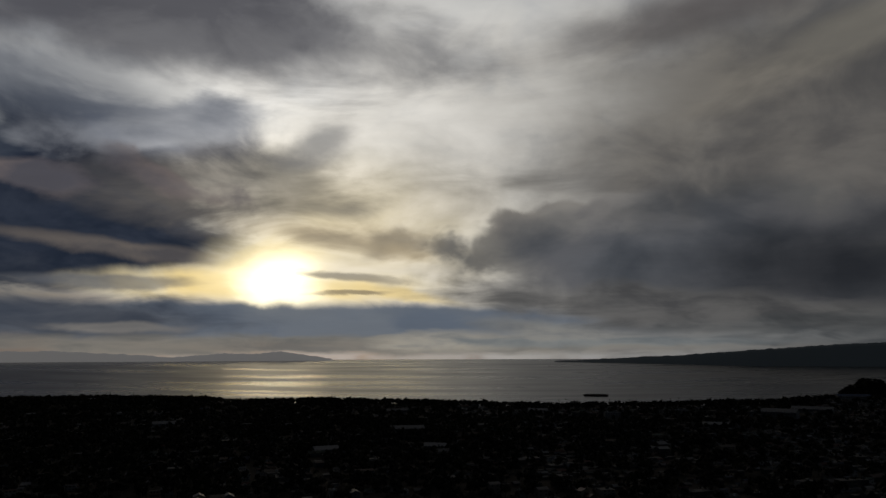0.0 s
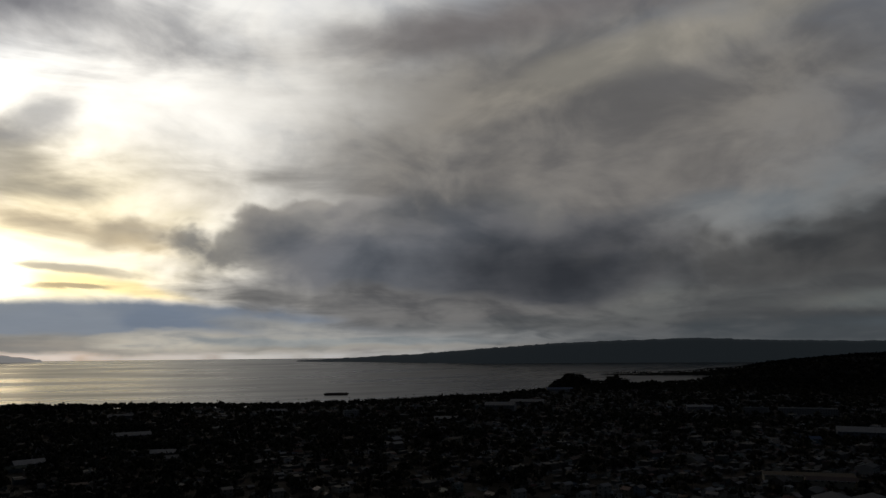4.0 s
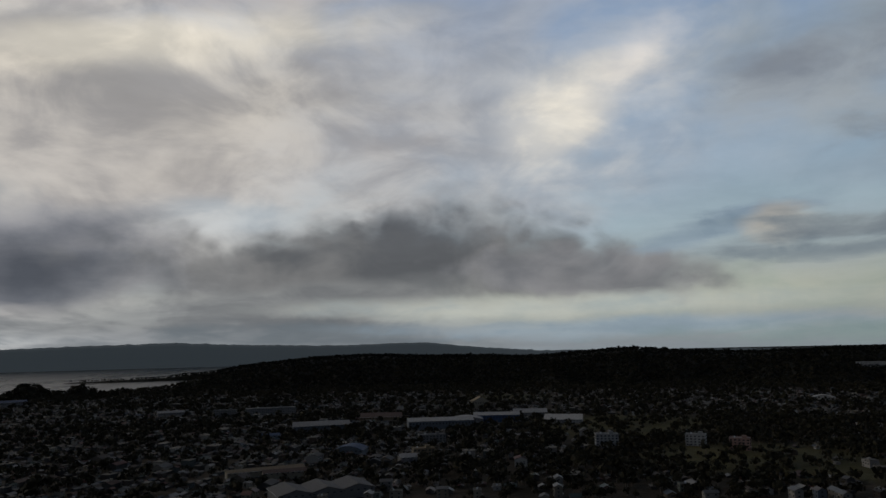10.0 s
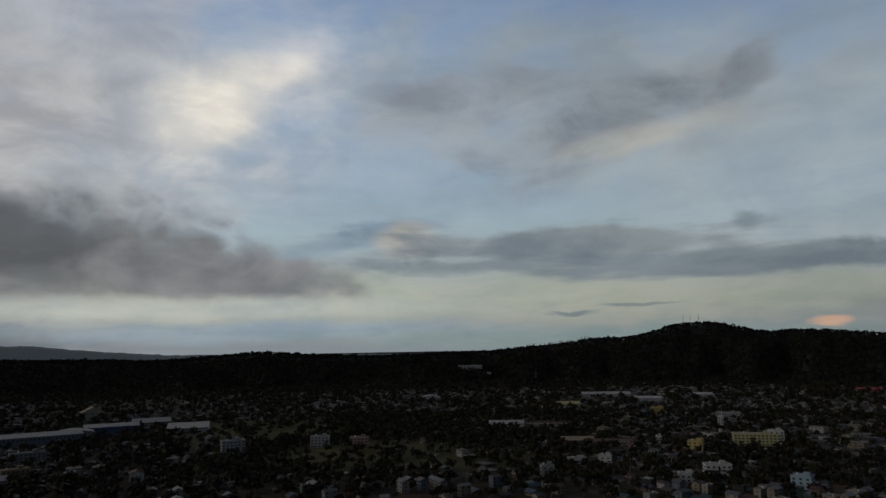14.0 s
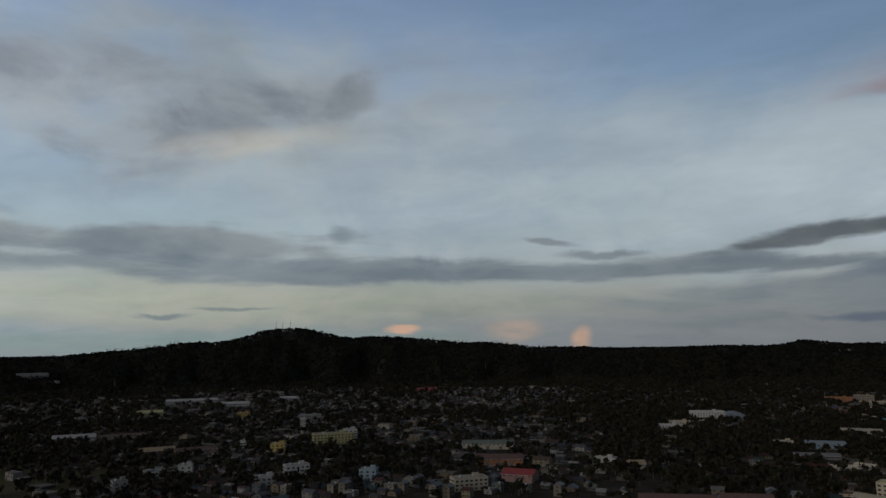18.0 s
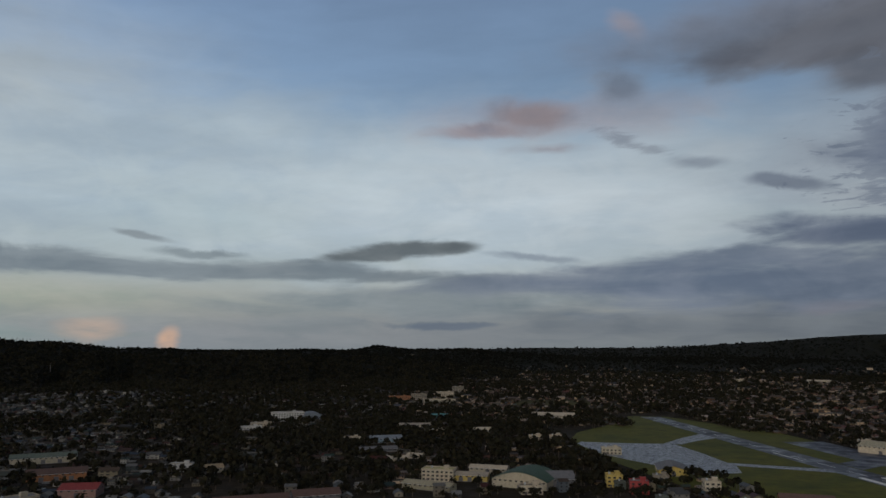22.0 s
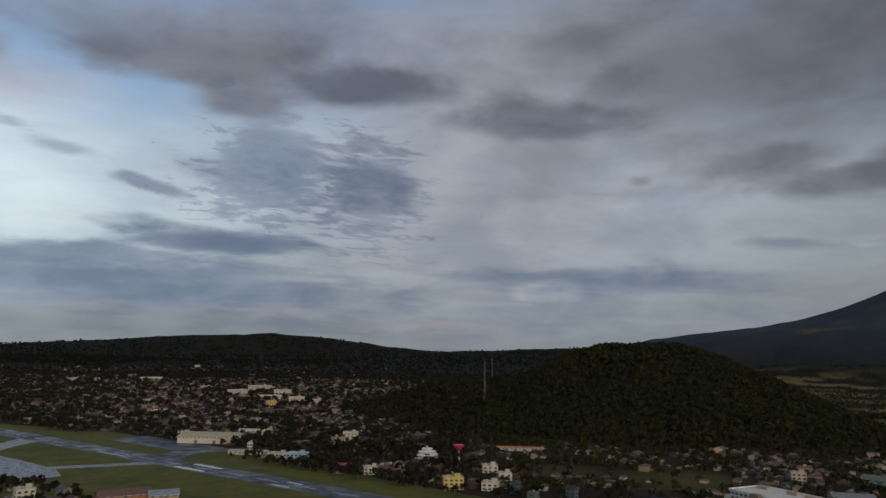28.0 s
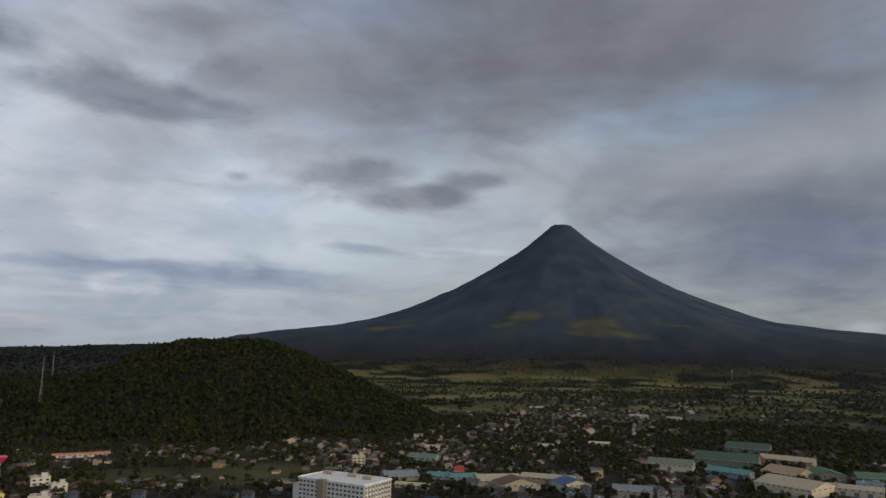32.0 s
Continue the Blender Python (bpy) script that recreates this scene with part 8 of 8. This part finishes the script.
# masts on the ridge and by the knoll
for bearing, high in ((108.64, 42), (109.15, 40), (109.75, 46)):
    mx, my = polar(bearing, 3120.0)
    mast(mx, my, high, "grey lattice radio mast on the hilltop", 2.6)
for bearing, dist, high in ((207.4, 1235.0, 64), (208.0, 1500.0, 58)):
    mx, my = polar(bearing, dist)
    mast(mx, my, high, "slender lattice radio mast among the trees", 2.2)
mx, my = polar(125.3, 2650.0)
mast(mx, my, 30, "lattice radio mast on the wooded slope", 2.0)
mx, my = polar(97.2, 2350.0)
mast(mx, my, 34, "lattice radio mast at the ridge's foot", 2.0)
for bearing, dist, high in ((236.7, 2740.0, 26), (241.9, 2860.0, 24), (247.2, 2860.0, 26), (250.3, 2950.0, 26), (258.7, 2930.0, 30), (263.1, 2550.0, 28), (245.4, 1190.0, 24)):
    mx, my = polar(bearing, dist)
    pylon(mx, my, high, 0.6)

# red water tower
TX, TY = polar(205.4, 815.0)
TANK = thing_at("water_tower", TX, TY, 0, "red water tower with a bowl tank on a slim white stem", "water tower", plot=12)
add_part("stem", drum("stem", 1.0, 13.0, paint((0.55, 0.52, 0.50)), 16), TANK)
add_part("bowl", drum("bowl", 1.2, 6.0, paint((0.48, 0.05, 0.09), 0.5), 20, 5.2), TANK, (0, 0, 11.0))
add_part("lid", drum("lid", 6.3, 1.0, paint((0.42, 0.05, 0.08), 0.5), 20, 0.8, 0.6), TANK, (0, 0, 17.0))
# round white pavilion
PX, PY = polar(202.9, 832.0)
PAV = thing_at("pavilion", PX, PY, 0, "round white pavilion with three stepped tiers and a lantern", "pavilion", plot=20)
for k, (rad, foot, high) in enumerate(((13.5, 0, 4.2), (9.5, 4.8, 3.0), (5.0, 8.4, 2.4))):
    add_part("tier", drum("tier", rad, high, paint((0.58, 0.56, 0.52)), 24), PAV, (0, 0, foot))
    add_part("tier_roof", drum("tier_roof", rad + 1.4, 0.6, paint((0.66, 0.65, 0.62)), 24, 0.86), PAV, (0, 0, foot + high))
    n_col = 16 - 4 * k
    for i in range(n_col):
        a = 2 * math.pi * i / n_col
        add_part("column", drum("column", 0.32, high, paint((0.68, 0.67, 0.64)), 8), PAV, (math.cos(a) * (rad + 0.6), math.sin(a) * (rad + 0.6), foot))
add_part("lantern", drum("lantern", 1.6, 2.2, paint((0.35, 0.50, 0.50)), 12, 0.4, 0.8), PAV, (0, 0, 11.4))

# coal barge moored in the bay
sx0, sy0 = polar(12.02, 2330.0)
SHIP = thing_at("barge", sx0, sy0, -14.0, "long dark barge lying at anchor in the bay", "ship", z=float(lift(np.array(2330.0))) - 0.4)
hull_w, hull_d = 78.0, 15.0
hv = [(-hull_w / 2 + 3, -hull_d / 2, 0), (hull_w / 2 - 6, -hull_d / 2, 0), (hull_w / 2 - 3, 0, 0), (hull_w / 2 - 6, hull_d / 2, 0), (-hull_w / 2 + 3, hull_d / 2, 0),
      (-hull_w / 2, -hull_d / 2, 6.5), (hull_w / 2 - 3, -hull_d / 2, 6.5), (hull_w / 2 + 2, 0, 7.2), (hull_w / 2 - 3, hull_d / 2, 6.5), (-hull_w / 2, hull_d / 2, 6.5)]
add_part("hull", mesh_of("hull", hv, [(0, 1, 6, 5), (1, 2, 7, 6), (2, 3, 8, 7), (3, 4, 9, 8), (4, 0, 5, 9), (5, 6, 7, 8, 9)], paint((0.06, 0.035, 0.03), 0.6)), SHIP)
add_part("coaming", boxes("coaming", [(-4, -5, 6.5, 58, 0.4, 1.6), (-4, 5, 6.5, 58, 0.4, 1.6), (-33, 0, 6.5, 0.4, 10, 1.6), (25, 0, 6.5, 0.4, 10, 1.6)], paint((0.08, 0.06, 0.05), 0.6)), SHIP)
add_part("deckhouse", boxes("deckhouse", [(31, 0, 6.5, 6, 9, 2.6)], paint((0.20, 0.19, 0.18))), SHIP)

# runway marks and lights
for a, c, L, W in ((24, 1.4, 48, 5.5), (25, 22.6, 46, 5.5), (161, 1.2, 22, 3.0), (162, 17.6, 20, 3.0), (-130, 4, 60, 2.0)):
    m = boxes("runway_mark", [(0, 0, 0, L, W, 0.03)], M_MARK)
    o = new("runway_mark", m)
    o.parent = bpy.data.objects["runway"]
    o.location = runway_point(a, c, PLAIN + 0.205)
    o.rotation_euler = (0, 0, math.atan2(RW_U[1], RW_U[0]))
dash = boxes("centre_dash", [(0, 0, 0, 30, 0.9, 0.03)], M_MARK)
for k in range(20):
    o = new("centre_dash", dash)
    o.parent = bpy.data.objects["runway"]
    o.location = runway_point(-570 + k * 50, 12, PLAIN + 0.205)
    o.rotation_euler = (0, 0, math.atan2(RW_U[1], RW_U[0]))

# ---------------------------------------------------------------- nearest houses, each a thing
def town_house(index):
    """A small concrete house: walls, pitched or flat roof, door, windows, awning, tank."""
    r2 = random.Random(100 + index)
    w, d, st = r2.uniform(7, 11), r2.uniform(6, 8.5), r2.choice((1, 1, 2, 2, 3))
    h = st * 3.0 + 0.3
    wall_c = WALLS[index % len(WALLS)]
    roof_c = ROOFS[(index * 5 + 1) % len(ROOFS)]
    flat_top = index % 4 == 3
    words = {0: "cream", 1: "tan", 2: "grey", 3: "white", 4: "ochre", 5: "dark grey", 6: "pinkish", 7: "pale green", 8: "pale yellow", 9: "pale blue", 10: "off-white"}[index % len(WALLS)]
    t = tagged(new("house"), words + " concrete house of %s under a %s" % (("one storey", "two storeys", "three storeys")[st - 1], "flat concrete roof" if flat_top else "rusty sheet roof"), "house", "houses near the drone")
    wm = paint(wall_c)
    if flat_top:
        add_part("wall", boxes("wall", [(0, 0, 0, w, d, h)], wm), t)
        add_part("roof", boxes("roof", [(0, 0, h, w + 0.8, d + 0.8, 0.25)], M_FLATROOF), t)
        add_part("parapet", boxes("parapet", [(0, -d / 2, h + 0.25, w, 0.2, 0.7), (0, d / 2, h + 0.25, w, 0.2, 0.7), (-w / 2 + 0.1, 0, h + 0.25, 0.2, d - 0.2, 0.7), (w / 2 - 0.1, 0, h + 0.25, 0.2, d - 0.2, 0.7)], wm), t)
        add_part("water_tank", drum("water_tank", 0.7, 1.5, paint((0.30, 0.33, 0.36), 0.4), 12), t, (w * 0.2, 0, h + 0.25))
    else:
        rise = d * 0.24
        hw, hd = w / 2, d / 2
        v = [(-hw, -hd, 0), (hw, -hd, 0), (hw, hd, 0), (-hw, hd, 0), (-hw, -hd, h), (hw, -hd, h), (hw, hd, h), (-hw, hd, h), (-hw, 0, h + rise), (hw, 0, h + rise)]
        add_part("wall", mesh_of("wall", v, [(0, 1, 5, 4), (1, 2, 6, 9, 5), (2, 3, 7, 6), (3, 0, 4, 8, 7)], wm), t)
        add_part("roof", gable_roof("roof", w, d, h, rise, paint(roof_c, 0.5, 0.2, 0.45), over=0.6, thick=0.18), t)
    win = boxes("window", [(0, 0, 0, 1.5, 0.12, 1.2)], M_GLASSY)
    for s in range(st):
        for k in (-0.28, 0.28):
            for side in (-1, 1):
                add_part("window", win, t, (k * w, side * (d / 2 + 0.03), 1.1 + s * 3.0))
        add_part("window", win, t, (-w / 2 - 0.03, 0, 1.1 + s * 3.0), math.pi / 2)
        add_part("window", win, t, (w / 2 + 0.03, 0, 1.1 + s * 3.0), math.pi / 2)
    add_part("door", boxes("door", [(0, 0, 0, 1.0, 0.12, 2.1)], paint((0.12, 0.08, 0.06), 0.6)), t, (0, -d / 2 - 0.03, 0))
    add_part("awning", boxes("awning", [(0, -0.7, 2.4, w * 0.5, 1.4, 0.1)], paint(roof_c, 0.5, 0.2, 0.45)), t, (0, -d / 2, 0))
    return t


HOUSE_KINDS = [town_house(i) for i in range(12)]
nx, ny, nt = plots(13.0, 596.0, NEAR, 0.35)
order = rng.permutation(nx.size)[:230]
used = set()
for k, i in enumerate(order):
    proto = HOUSE_KINDS[k % 12]
    az_i = math.degrees(math.atan2(nx[i], ny[i]))
    if not (-40 < az_i < 180 or az_i < -92):
        continue
    m = pose(nx[i], ny[i], float(land_height(nx[i:i + 1], ny[i:i + 1])[0]) - 0.1, 0, 0, math.degrees(nt[i]) + rng.choice([0, 90, 180, 270]))
    if k % 12 in used:
        copy_thing(proto, m)
    else:
        used.add(k % 12)
        proto.matrix_basis = m


def tree_kind(index):
    """A broadleaf tree: a tapered trunk that forks into limbs, and a crown of leaf clumps."""
    r2 = random.Random(300 + index)
    size = r2.uniform(3.2, 5.6)
    up = size * 1.25
    t = tagged(new("tree"), "dark green broadleaf tree with a spreading uneven crown", "tree", "trees near the drone")
    v, f = [], []

    def limb(p, q, ra, rb):
        o = len(v)
        for c, rad in ((p, ra), (q, rb)):
            for k in range(7):
                a = 2 * math.pi * k / 7
                v.append((c[0] + rad * math.cos(a), c[1] + rad * math.sin(a), c[2]))
        f.extend((o + k, o + (k + 1) % 7, o + 7 + (k + 1) % 7, o + 7 + k) for k in range(7))
    fork = (0.1 * size, 0.05 * size, up * 0.5)
    limb((0, 0, -0.4), fork, 0.09 * size, 0.065 * size)
    for k in range(5):
        a = k * 1.26 + r2.uniform(-0.3, 0.3)
        limb(fork, (math.cos(a) * size * 0.6, math.sin(a) * size * 0.6, up * r2.uniform(0.8, 1.15)), 0.05 * size, 0.015 * size)
    add_part("trunk", mesh_of("trunk", v, f, M_BARK), t)
    c = crowns(np.zeros(1), np.zeros(1), np.full(1, up), np.full(1, size), 130, 0.22)
    c2 = crowns(np.array([0.45 * size]), np.array([-0.3 * size]), np.full(1, up * 0.9), np.full(1, size * 0.62), 60, 0.3)
    c = np.concatenate([c, c2])
    add_part("crown", from_arrays("crown", c, np.arange(len(c)).reshape(-1, 4), [M_LEAF]), t)
    return t


TREE_KINDS = [tree_kind(i) for i in range(6)]
kx, ky = scatter(13.0, 592, NEAR, -38, 268, lambda x, y: town_trees(x, y))
order = rng.permutation(kx.size)[:280]
for k, i in enumerate(order):
    m = pose(kx[i], ky[i], float(land_height(kx[i:i + 1], ky[i:i + 1])[0]), 0, 0, rng.uniform(0, 360))
    if k < 6:
        TREE_KINDS[k].matrix_basis = m
    else:
        copy_thing(TREE_KINDS[k % 6], m)
rest_x, rest_y = kx[np.setdiff1d(np.arange(kx.size), order)], ky[np.setdiff1d(np.arange(kx.size), order)]
if rest_x.size:
    woods("garden_trees", rest_x, rest_y, rng.uniform(2.2, 4.2, rest_x.size), 46, 0.3, "small dark trees in the gardens")
